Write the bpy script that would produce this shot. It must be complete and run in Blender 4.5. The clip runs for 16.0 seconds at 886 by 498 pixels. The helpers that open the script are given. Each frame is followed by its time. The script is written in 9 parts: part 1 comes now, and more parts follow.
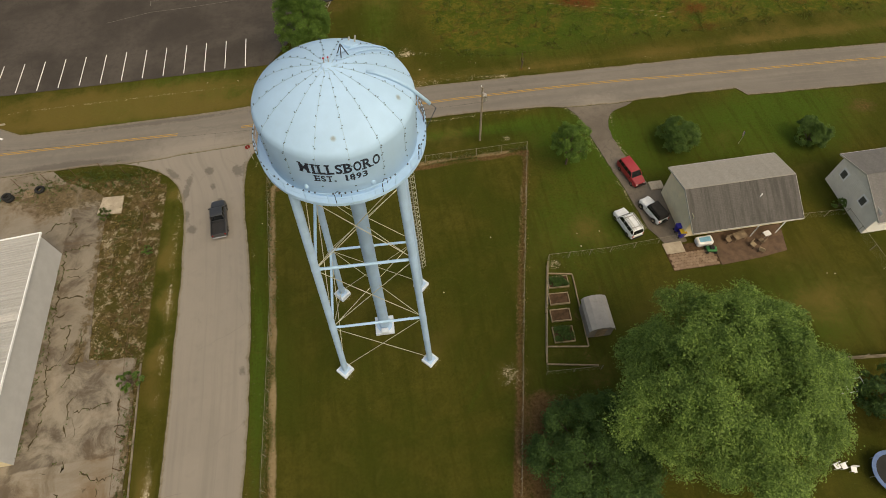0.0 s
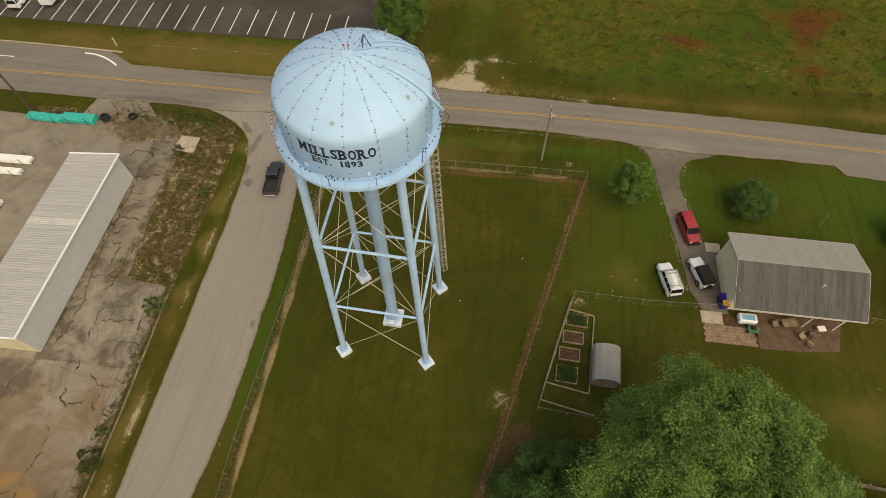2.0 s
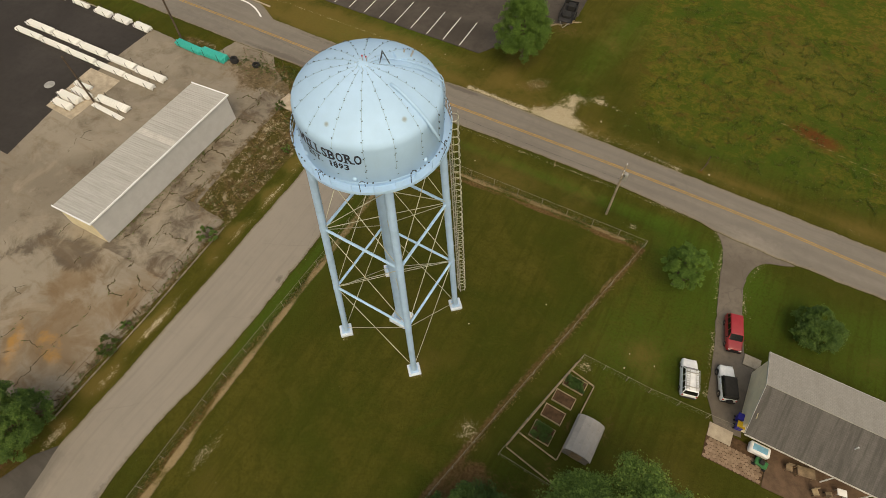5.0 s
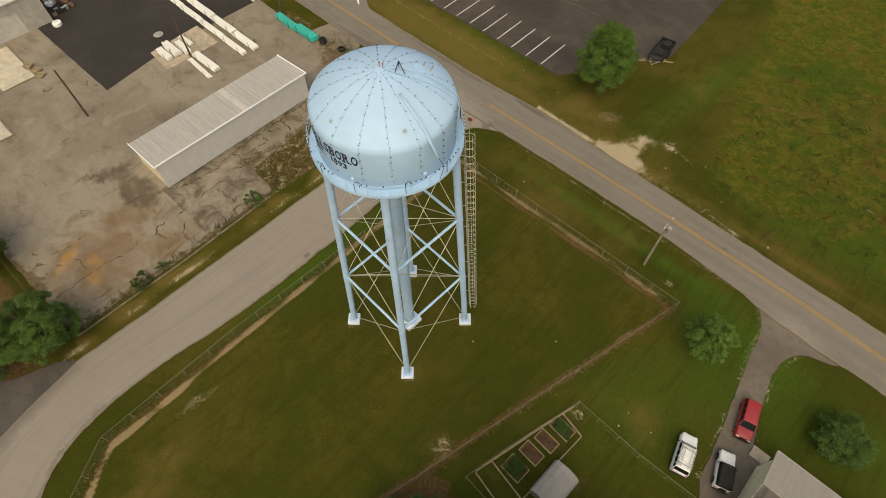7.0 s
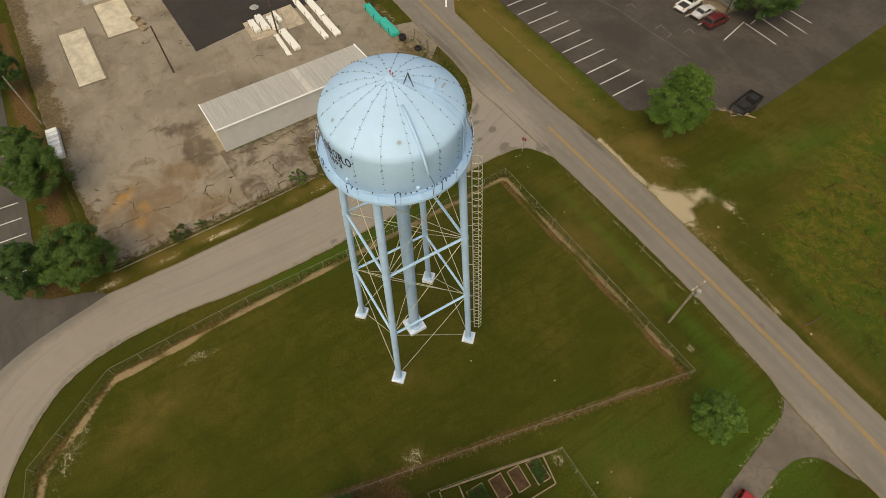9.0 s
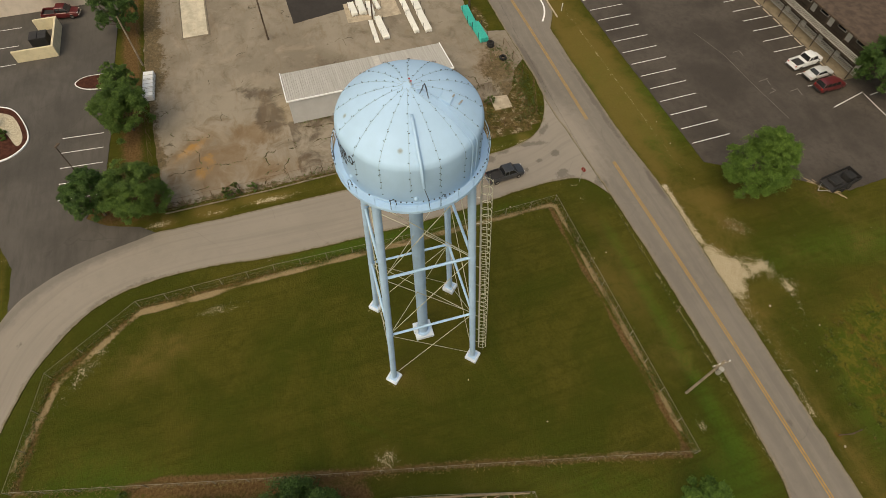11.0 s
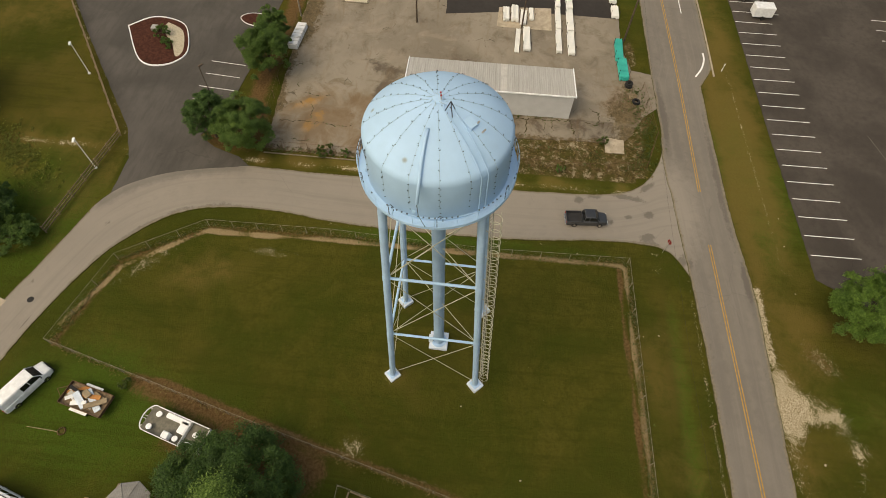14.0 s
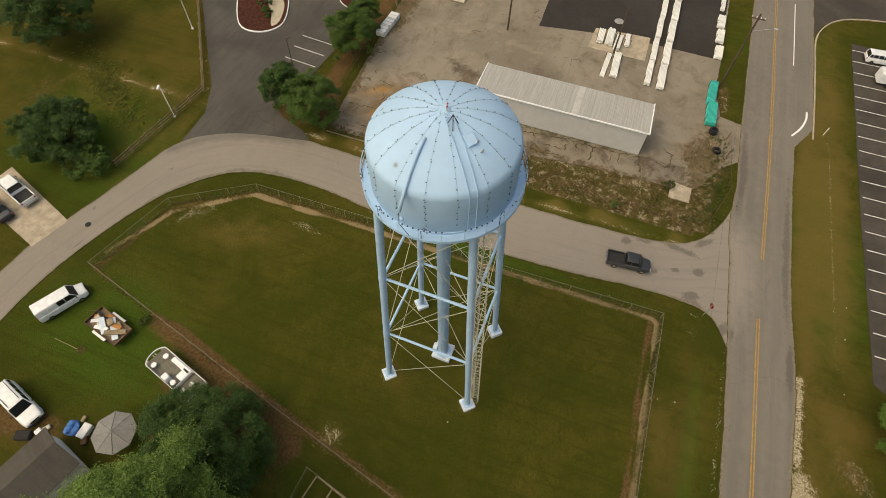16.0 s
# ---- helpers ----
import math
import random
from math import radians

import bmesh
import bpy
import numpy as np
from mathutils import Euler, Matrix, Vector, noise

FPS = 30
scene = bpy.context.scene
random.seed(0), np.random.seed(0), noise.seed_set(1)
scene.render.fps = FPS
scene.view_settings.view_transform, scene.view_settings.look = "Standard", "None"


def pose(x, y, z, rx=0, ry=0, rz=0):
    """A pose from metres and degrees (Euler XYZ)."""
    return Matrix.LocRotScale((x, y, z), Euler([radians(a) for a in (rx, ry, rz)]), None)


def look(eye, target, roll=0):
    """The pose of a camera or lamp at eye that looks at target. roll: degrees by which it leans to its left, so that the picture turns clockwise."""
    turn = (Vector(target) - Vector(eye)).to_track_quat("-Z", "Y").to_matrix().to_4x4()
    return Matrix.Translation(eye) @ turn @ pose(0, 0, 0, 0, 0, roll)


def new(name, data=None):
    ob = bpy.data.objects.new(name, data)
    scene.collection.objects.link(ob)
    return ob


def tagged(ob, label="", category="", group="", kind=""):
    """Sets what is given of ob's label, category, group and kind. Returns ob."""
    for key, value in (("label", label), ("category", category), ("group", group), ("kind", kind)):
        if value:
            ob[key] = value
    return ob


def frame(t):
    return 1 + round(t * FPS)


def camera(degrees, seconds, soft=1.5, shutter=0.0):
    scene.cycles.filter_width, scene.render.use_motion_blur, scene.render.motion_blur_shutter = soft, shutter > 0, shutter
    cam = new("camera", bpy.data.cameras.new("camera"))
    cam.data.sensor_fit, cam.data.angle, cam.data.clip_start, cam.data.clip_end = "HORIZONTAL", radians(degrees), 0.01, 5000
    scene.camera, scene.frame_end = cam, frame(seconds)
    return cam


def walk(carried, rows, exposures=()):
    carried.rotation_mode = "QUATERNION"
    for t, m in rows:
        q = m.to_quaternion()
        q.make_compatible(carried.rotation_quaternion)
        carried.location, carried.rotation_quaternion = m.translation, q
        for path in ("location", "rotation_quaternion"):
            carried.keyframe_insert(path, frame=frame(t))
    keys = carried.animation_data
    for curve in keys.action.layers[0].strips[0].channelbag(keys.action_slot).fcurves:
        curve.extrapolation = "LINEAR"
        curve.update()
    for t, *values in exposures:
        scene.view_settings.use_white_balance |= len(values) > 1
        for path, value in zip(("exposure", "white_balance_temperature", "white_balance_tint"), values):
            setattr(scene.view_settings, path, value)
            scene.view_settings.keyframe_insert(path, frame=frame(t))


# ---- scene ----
cam = camera(78.4, 16.0, 0.6)
METRES, EYE, TILT, LEAN, TURN = 42.0, 51.95, 0.0, 0.0, -7.0
ROWS = [
    (0.0, 0.0, 0.0, 0.0, -1.81, -58.78, 1.1),
    (0.5, 0.0326, 0.0021, -0.0024, 2.23, -58.62, 1.08),
    (1.0, 0.0632, 0.0081, -0.0041, 6.37, -58.54, 0.96),
    (1.5, 0.0953, 0.0151, -0.0042, 10.39, -58.39, 0.9),
    (2.0, 0.1257, 0.0248, -0.0028, 14.48, -58.27, 0.79),
    (2.5, 0.155, 0.0365, 0.0009, 18.73, -58.16, 0.69),
    (3.0, 0.1842, 0.0493, 0.0064, 22.63, -58.03, 0.58),
    (3.5, 0.2118, 0.0656, 0.0127, 26.31, -57.97, 0.49),
    (4.0, 0.2383, 0.0832, 0.0159, 29.39, -57.87, 0.46),
    (6.5, 0.3504, 0.1941, 0.0317, 46.78, -57.42, 0.13),
    (7.0, 0.3678, 0.2207, 0.0334, 50.63, -57.32, 0.01),
    (7.5, 0.3827, 0.2484, 0.0351, 54.38, -57.26, -0.11),
    (8.0, 0.3954, 0.2762, 0.0363, 57.66, -57.13, -0.2),
    (10.5, 0.4277, 0.4257, 0.0405, 75.49, -56.96, -0.8),
    (11.0, 0.4273, 0.4554, 0.0399, 79.34, -56.97, -0.96),
    (11.5, 0.4259, 0.4845, 0.0393, 83.0, -56.96, -1.04),
    (12.0, 0.4219, 0.5148, 0.0388, 86.87, -57.0, -1.15),
    (12.5, 0.4172, 0.5446, 0.0378, 90.91, -57.0, -1.25),
    (13.0, 0.4101, 0.5738, 0.0371, 95.0, -57.03, -1.34),
    (13.5, 0.3997, 0.6025, 0.0366, 98.83, -57.09, -1.47),
    (14.0, 0.3889, 0.6306, 0.0374, 102.53, -57.11, -1.49),
    (14.5, 0.3757, 0.6581, 0.0377, 106.06, -57.12, -1.51),
    (15.0, 0.3605, 0.6856, 0.0365, 109.83, -57.19, -1.52),
    (15.5, 0.3427, 0.7118, 0.0337, 113.54, -57.23, -1.56),
    (16.0, 0.3226, 0.7369, 0.0306, 117.12, -57.26, -1.56),
]
walk(cam, [(t, pose(0, 0, EYE, TILT, LEAN, TURN) @ pose(METRES * x, METRES * y, METRES * z, 90 + pitch, roll, yaw)) for t, x, y, z, yaw, pitch, roll in ROWS], [(0.0, 0.02, 8080, 4), (16.0, 0.02, 8080, 4)])


# ---- light ----
world = bpy.data.worlds.new("overcast_sky")
scene.world = world
world.use_nodes = True
wt = world.node_tree
sky = wt.nodes.new("ShaderNodeTexSky")
sky.sky_type, sky.sun_disc = "NISHITA", False
SUN_EL, SUN_AZ = 54.0, 142.0
sky.sun_elevation, sky.sun_rotation = radians(SUN_EL), radians(SUN_AZ)
sky.dust_density, sky.air_density, sky.ozone_density = 6.0, 1.0, 1.0
wt.nodes["Background"].inputs["Strength"].default_value = 0.15
wt.links.new(sky.outputs[0], wt.nodes["Background"].inputs["Color"])
sun_data = bpy.data.lights.new("sun", "SUN")
sun_data.energy, sun_data.angle, sun_data.color = 0.86, radians(120), (1.0, 0.95, 0.87)
sun = new("sun", sun_data)
az, el = radians(SUN_AZ), radians(SUN_EL)
sun.matrix_world = look((0, 0, 80), (-math.sin(az) * math.cos(el), -math.cos(az) * math.cos(el), 80 - math.sin(el)))


# ---- materials ----
class Nodes:
    """A short way to write a node tree."""

    def __init__(self, name):
        self.mat = bpy.data.materials.new(name)
        self.mat.use_nodes = True
        self.t = self.mat.node_tree
        self.b = self.t.nodes["Principled BSDF"]
        self.co = self.add("ShaderNodeTexCoord").outputs["Object"]

    def add(self, kind, **kw):
        n = self.t.nodes.new(kind)
        if "operation" in kw:
            n.operation = kw["operation"]
        if "data_type" in kw:
            n.data_type = kw["data_type"]
        if "blend_type" in kw:
            n.blend_type = kw["blend_type"]
        if "feature" in kw:
            n.feature = kw["feature"]
        if "attribute_name" in kw:
            n.attribute_name = kw["attribute_name"]
        return n

    def put(self, v, socket):
        if isinstance(v, bpy.types.NodeSocket):
            self.t.links.new(v, socket)
        elif isinstance(v, (tuple, list)):
            socket.default_value = (*v, 1.0) if len(v) == 3 and socket.type == "RGBA" else v
        else:
            socket.default_value = v

    def noise(self, scale, detail=4.0, rough=0.55, stretch=None, warp=0.0, seed=0.0):
        v = self.co
        if stretch or seed:
            m = self.add("ShaderNodeMapping")
            m.inputs["Scale"].default_value = stretch or (1, 1, 1)
            m.inputs["Location"].default_value = (seed, seed * 0.7, seed * 0.3)
            self.put(v, m.inputs[0])
            v = m.outputs[0]
        n = self.add("ShaderNodeTexNoise")
        self.put(v, n.inputs["Vector"])
        for k, x in (("Scale", scale), ("Detail", detail), ("Roughness", rough), ("Distortion", warp)):
            n.inputs[k].default_value = x
        return n.outputs["Fac"]

    def step(self, v, lo, hi):
        n = self.add("ShaderNodeMapRange")
        n.interpolation_type = "SMOOTHSTEP"
        self.put(v, n.inputs["Value"])
        n.inputs["From Min"].default_value, n.inputs["From Max"].default_value = lo, hi
        return n.outputs[0]

    def math(self, op, a, b=0.0):
        n = self.add("ShaderNodeMath", operation=op)
        self.put(a, n.inputs[0])
        self.put(b, n.inputs[1])
        return n.outputs[0]

    def mix(self, f, a, b, blend="MIX"):
        n = self.add("ShaderNodeMix", data_type="RGBA", blend_type=blend)
        self.put(f, n.inputs["Factor"])
        self.put(a, n.inputs[6])
        self.put(b, n.inputs[7])
        return n.outputs[2]

    def cracks(self, scale, width, seed=0.0):
        """Thin wandering lines: 1 on the line, 0 beside it."""
        m = self.add("ShaderNodeMapping")
        m.inputs["Location"].default_value = (seed, seed, 0)
        w = self.add("ShaderNodeTexNoise")
        w.inputs["Scale"].default_value, w.inputs["Detail"].default_value = scale * 2.2, 3
        self.put(self.co, w.inputs["Vector"])
        s = self.add("ShaderNodeMixRGB", blend_type="LINEAR_LIGHT")
        s.inputs[0].default_value = 0.55 / max(scale, 0.05) * 0.35
        self.put(self.co, s.inputs[1])
        self.put(w.outputs["Color"], s.inputs[2])
        self.put(s.outputs[0], m.inputs[0])
        v = self.add("ShaderNodeTexVoronoi", feature="DISTANCE_TO_EDGE")
        v.inputs["Scale"].default_value = scale
        self.put(m.outputs[0], v.inputs["Vector"])
        return self.math("SUBTRACT", 1.0, self.step(v.outputs["Distance"], width * scale * 0.4, width * scale))

    def island(self):
        return self.add("ShaderNodeNewGeometry").outputs["Random Per Island"]

    def random(self):
        return self.add("ShaderNodeObjectInfo").outputs["Random"]

    def bump(self, h, strength, dist):
        n = self.add("ShaderNodeBump")
        n.inputs["Strength"].default_value, n.inputs["Distance"].default_value = strength, dist
        self.put(h, n.inputs["Height"])
        self.put(n.outputs[0], self.b.inputs["Normal"])

    def done(self, color, rough=0.8, metal=0.0, spec=0.3):
        self.put(color, self.b.inputs["Base Color"])
        self.put(rough, self.b.inputs["Roughness"])
        self.put(metal, self.b.inputs["Metallic"])
        self.b.inputs["Specular IOR Level"].default_value = spec
        return self.mat


def tone(c, k):
    return tuple(min(1.0, x * k) for x in c)


def plain(name, c, rough=0.7, metal=0.0, grain=6.0, var=0.18, bump=0.0, spec=0.35, dirt=0.0, dirt_colour=(0.12, 0.1, 0.07)):
    """Paint, plastic, metal and the like: two scales of wear over one base colour."""
    n = Nodes(name)
    a, b = n.noise(grain * 0.18, 5, 0.6), n.noise(grain * 3, 6, 0.65)
    col = n.mix(n.step(a, 0.3, 0.7), tone(c, 1 - var), tone(c, 1 + var))
    col = n.mix(n.math("MULTIPLY", n.step(b, 0.45, 0.75), 0.5), col, tone(c, 1 - var * 1.4))
    if dirt:
        col = n.mix(n.math("MULTIPLY", n.step(n.noise(grain * 0.5, 7, 0.7, seed=3.1), 0.55, 0.72), dirt), col, dirt_colour)
    if bump:
        n.bump(b, bump, 0.02)
    return n.done(col, n.math("ADD", n.math("MULTIPLY", b, 0.25), max(0.03, rough - 0.12)), metal, spec)


def ground_material():
    n = Nodes("grass_and_soil")
    at = n.add("ShaderNodeAttribute", attribute_name="cover")
    sep = n.add("ShaderNodeSeparateColor")
    n.put(at.outputs["Color"], sep.inputs[0])
    dry, soil, grit = sep.outputs[0], sep.outputs[1], sep.outputs[2]
    lush = at.outputs["Alpha"]
    at2 = n.add("ShaderNodeAttribute", attribute_name="rough")
    sep2 = n.add("ShaderNodeSeparateColor")
    n.put(at2.outputs["Color"], sep2.inputs[0])
    wild, path, red = sep2.outputs[0], sep2.outputs[1], sep2.outputs[2]
    waste = at2.outputs["Alpha"]
    big, mid = n.noise(0.08, 5, 0.65, warp=0.5), n.noise(0.55, 7, 0.7, warp=0.6)
    fine, blade = n.noise(3.6, 6, 0.75), n.noise(17.0, 4, 0.75)
    green = n.mix(n.step(big, 0.40, 0.60), (0.044, 0.052, 0.0085), (0.072, 0.066, 0.0130))
    green = n.mix(n.math("MULTIPLY", n.step(mid, 0.45, 0.68), 0.7), green, (0.040, 0.044, 0.0075))
    green = n.mix(n.step(n.math("ADD", lush, n.math("MULTIPLY", n.math("SUBTRACT", mid, 0.5), 0.5)), 0.3, 0.9), green, (0.050, 0.088, 0.012))
    green = n.mix(n.math("MULTIPLY", n.step(fine, 0.42, 0.7), 0.55), green, (0.032, 0.036, 0.006))
    green = n.mix(n.math("MULTIPLY", n.step(blade, 0.5, 0.75), 0.45), green, (0.108, 0.105, 0.026))
    mown = n.noise(0.8, 5, 0.65, stretch=(1.5, 0.14, 1), warp=0.3, seed=40.0)
    green = n.mix(n.math("MULTIPLY", n.step(mown, 0.48, 0.64), 0.38), green, (0.034, 0.040, 0.0065))
    green = n.mix(n.math("MULTIPLY", n.step(n.noise(0.30, 7, 0.75, warp=1.2, seed=44.0), 0.56, 0.70), 0.35), green, (0.086, 0.078, 0.018))
    weed = n.mix(n.step(n.noise(0.9, 7, 0.75, warp=0.8, seed=3.0), 0.42, 0.6), (0.052, 0.074, 0.010), (0.110, 0.102, 0.018))
    weed = n.mix(n.math("MULTIPLY", n.step(n.noise(0.28, 6, 0.7, warp=1.0, seed=6.0), 0.50, 0.66), 0.8), weed, (0.098, 0.058, 0.017))
    weed = n.mix(n.math("MULTIPLY", n.step(n.noise(0.10, 6, 0.7, warp=1.0, seed=50.0), 0.50, 0.62), 0.75), weed, (0.040, 0.076, 0.010))
    weed = n.mix(n.math("MULTIPLY", n.step(fine, 0.45, 0.68), 0.6), weed, (0.035, 0.044, 0.007))
    green = n.mix(n.step(n.math("ADD", wild, n.math("MULTIPLY", n.math("SUBTRACT", mid, 0.5), 0.8)), 0.3, 0.75), green, weed)
    edge = n.math("MULTIPLY", n.math("SUBTRACT", n.math("ADD", n.math("MULTIPLY", mid, 0.55), n.math("MULTIPLY", fine, 0.45)), 0.5), 1.5)
    straw = n.mix(fine, (0.175, 0.125, 0.040), (0.10, 0.08, 0.021))
    col = n.mix(n.math("MULTIPLY", n.step(n.math("ADD", dry, edge), 0.3, 1.0), 0.8), green, straw)
    earth = n.mix(n.step(fine, 0.3, 0.7), (0.072, 0.043, 0.017), (0.150, 0.096, 0.046))
    col = n.mix(n.step(n.math("ADD", soil, edge), 0.35, 0.85), col, earth)
    col = n.mix(n.math("MULTIPLY", n.step(n.math("ADD", red, edge), 0.3, 0.95), 0.85), col, (0.105, 0.036, 0.013))
    col = n.mix(n.math("MULTIPLY", n.step(n.math("ADD", path, n.math("MULTIPLY", edge, 0.8)), 0.35, 0.8), 0.9), col, n.mix(fine, (0.19, 0.135, 0.072), (0.36, 0.28, 0.175)))
    dirt = n.mix(n.step(n.noise(1.7, 7, 0.75, warp=0.6, seed=21.0), 0.38, 0.62), (0.058, 0.043, 0.017), (0.130, 0.094, 0.046))
    dirt = n.mix(n.math("MULTIPLY", n.step(n.noise(0.5, 6, 0.7, warp=0.8, seed=24.0), 0.42, 0.58), 0.8), dirt, (0.056, 0.054, 0.013))
    dirt = n.mix(n.math("MULTIPLY", n.step(n.noise(1.1, 8, 0.8, warp=0.4, seed=27.0), 0.53, 0.60), 0.85), dirt, (0.29, 0.245, 0.175))
    col = n.mix(n.step(n.math("ADD", waste, n.math("MULTIPLY", edge, 0.5)), 0.35, 0.65), col, dirt)
    speck, clump = n.noise(7.0, 5, 0.8), n.noise(1.3, 6, 0.75, warp=0.9, seed=31.0)
    stone = n.mix(n.step(speck, 0.38, 0.62), (0.19, 0.145, 0.080), (0.56, 0.49, 0.37))
    gm = n.math("ADD", grit, n.math("ADD", n.math("MULTIPLY", n.math("SUBTRACT", clump, 0.5), 1.7), n.math("MULTIPLY", n.math("SUBTRACT", speck, 0.5), 1.9)))
    col = n.mix(n.step(gm, 0.45, 0.85), col, stone)
    col = n.mix(1.0, col, (1.08, 1.07, 1.03), "MULTIPLY")
    n.bump(n.math("ADD", n.math("MULTIPLY", fine, 0.7), n.math("MULTIPLY", blade, 0.5)), 0.9, 0.16)
    return n.done(col, 0.95, 0.0, 0.03)


def asphalt(name, c, pale, crack=0.0, lines=0.16, patch=0.5, along=(1, 1, 1)):
    n = Nodes(name)
    a, b, c3 = n.noise(0.12, 5, 0.6, warp=0.4), n.noise(1.1, 6, 0.7, stretch=along), n.noise(38.0, 3, 0.75)
    col = n.mix(n.step(a, 0.32, 0.68), c, pale)
    col = n.mix(n.math("MULTIPLY", n.step(b, 0.4, 0.75), patch), col, tone(c, 0.78))
    col = n.mix(n.math("MULTIPLY", n.step(c3, 0.5, 0.8), 0.35), col, tone(pale, 1.35))
    if crack:
        k = n.math("MULTIPLY", n.cracks(lines, 0.05, 2.0), n.step(n.noise(0.11, 3, seed=7.0), 0.46, 0.6))
        col = n.mix(n.math("MULTIPLY", k, crack), col, (0.025, 0.022, 0.018))
    n.bump(c3, 0.3, 0.01)
    return n.done(col, 0.9, 0.0, 0.2)


def worn_asphalt():
    """Road surface: wear that runs along the road, tar stains, wheel tracks and crumbling edges."""
    n = Nodes("worn_asphalt")
    at = n.add("ShaderNodeAttribute", attribute_name="surface")
    sep = n.add("ShaderNodeSeparateColor")
    n.put(at.outputs["Color"], sep.inputs[0])
    shade, stain, track, edge = sep.outputs[0], sep.outputs[1], sep.outputs[2], at.outputs["Alpha"]
    place = n.co
    big, mid, fine, grain = n.noise(0.11, 5, 0.65, warp=0.6), n.noise(0.9, 7, 0.7, warp=0.5), n.noise(4.5, 6, 0.75), n.noise(36.0, 3, 0.75)
    n.co = n.add("ShaderNodeAttribute", attribute_name="flow").outputs["Vector"]
    streak = n.noise(1.0, 5, 0.6, stretch=(0.035, 1.1, 1))
    thin = n.noise(1.0, 3, 0.6, stretch=(0.07, 3.0, 1), seed=9.0)
    n.co = place
    f = n.step(n.math("ADD", shade, n.math("MULTIPLY", n.math("SUBTRACT", n.math("ADD", mid, streak), 1.0), 0.9)), 0.15, 1.0)
    col = n.mix(f, (0.158, 0.143, 0.125), (0.262, 0.234, 0.200))
    col = n.mix(n.math("MULTIPLY", n.step(big, 0.35, 0.65), 0.35), col, (0.218, 0.197, 0.171))
    col = n.mix(n.math("MULTIPLY", n.step(streak, 0.46, 0.70), 0.26), col, (0.135, 0.121, 0.105))
    col = n.mix(n.math("MULTIPLY", n.step(thin, 0.48, 0.75), 0.16), col, (0.29, 0.262, 0.228))
    col = n.mix(n.math("MULTIPLY", n.math("MULTIPLY", track, n.step(mid, 0.3, 0.65)), 0.28), col, (0.262, 0.232, 0.198))
    col = n.mix(n.math("MULTIPLY", n.step(grain, 0.5, 0.8), 0.30), col, (0.30, 0.27, 0.235))
    wob = n.math("ADD", n.math("MULTIPLY", n.math("SUBTRACT", mid, 0.5), 1.5), n.math("MULTIPLY", n.math("SUBTRACT", fine, 0.5), 0.9))
    col = n.mix(n.math("MULTIPLY", n.step(n.math("ADD", stain, wob), 0.36, 0.80), 0.58), col, (0.092, 0.081, 0.070))
    k = n.math("MULTIPLY", n.cracks(0.10, 0.045, 2.0), n.step(n.noise(0.11, 3, seed=7.0), 0.5, 0.6))
    col = n.mix(n.math("MULTIPLY", k, 0.14), col, (0.05, 0.045, 0.038))
    dust = n.mix(n.step(fine, 0.35, 0.65), (0.135, 0.112, 0.070), (0.255, 0.220, 0.160))
    col = n.mix(n.math("MULTIPLY", n.step(n.math("ADD", edge, n.math("MULTIPLY", wob, 0.55)), 0.28, 0.62), 0.8), col, dust)
    turf = n.mix(n.step(fine, 0.4, 0.65), (0.046, 0.045, 0.012), (0.088, 0.078, 0.022))
    col = n.mix(n.step(n.math("ADD", edge, n.math("MULTIPLY", wob, 0.7)), 0.78, 0.95), col, turf)
    n.bump(n.math("ADD", grain, fine), 0.3, 0.012)
    return n.done(col, 0.9, 0.0, 0.2)


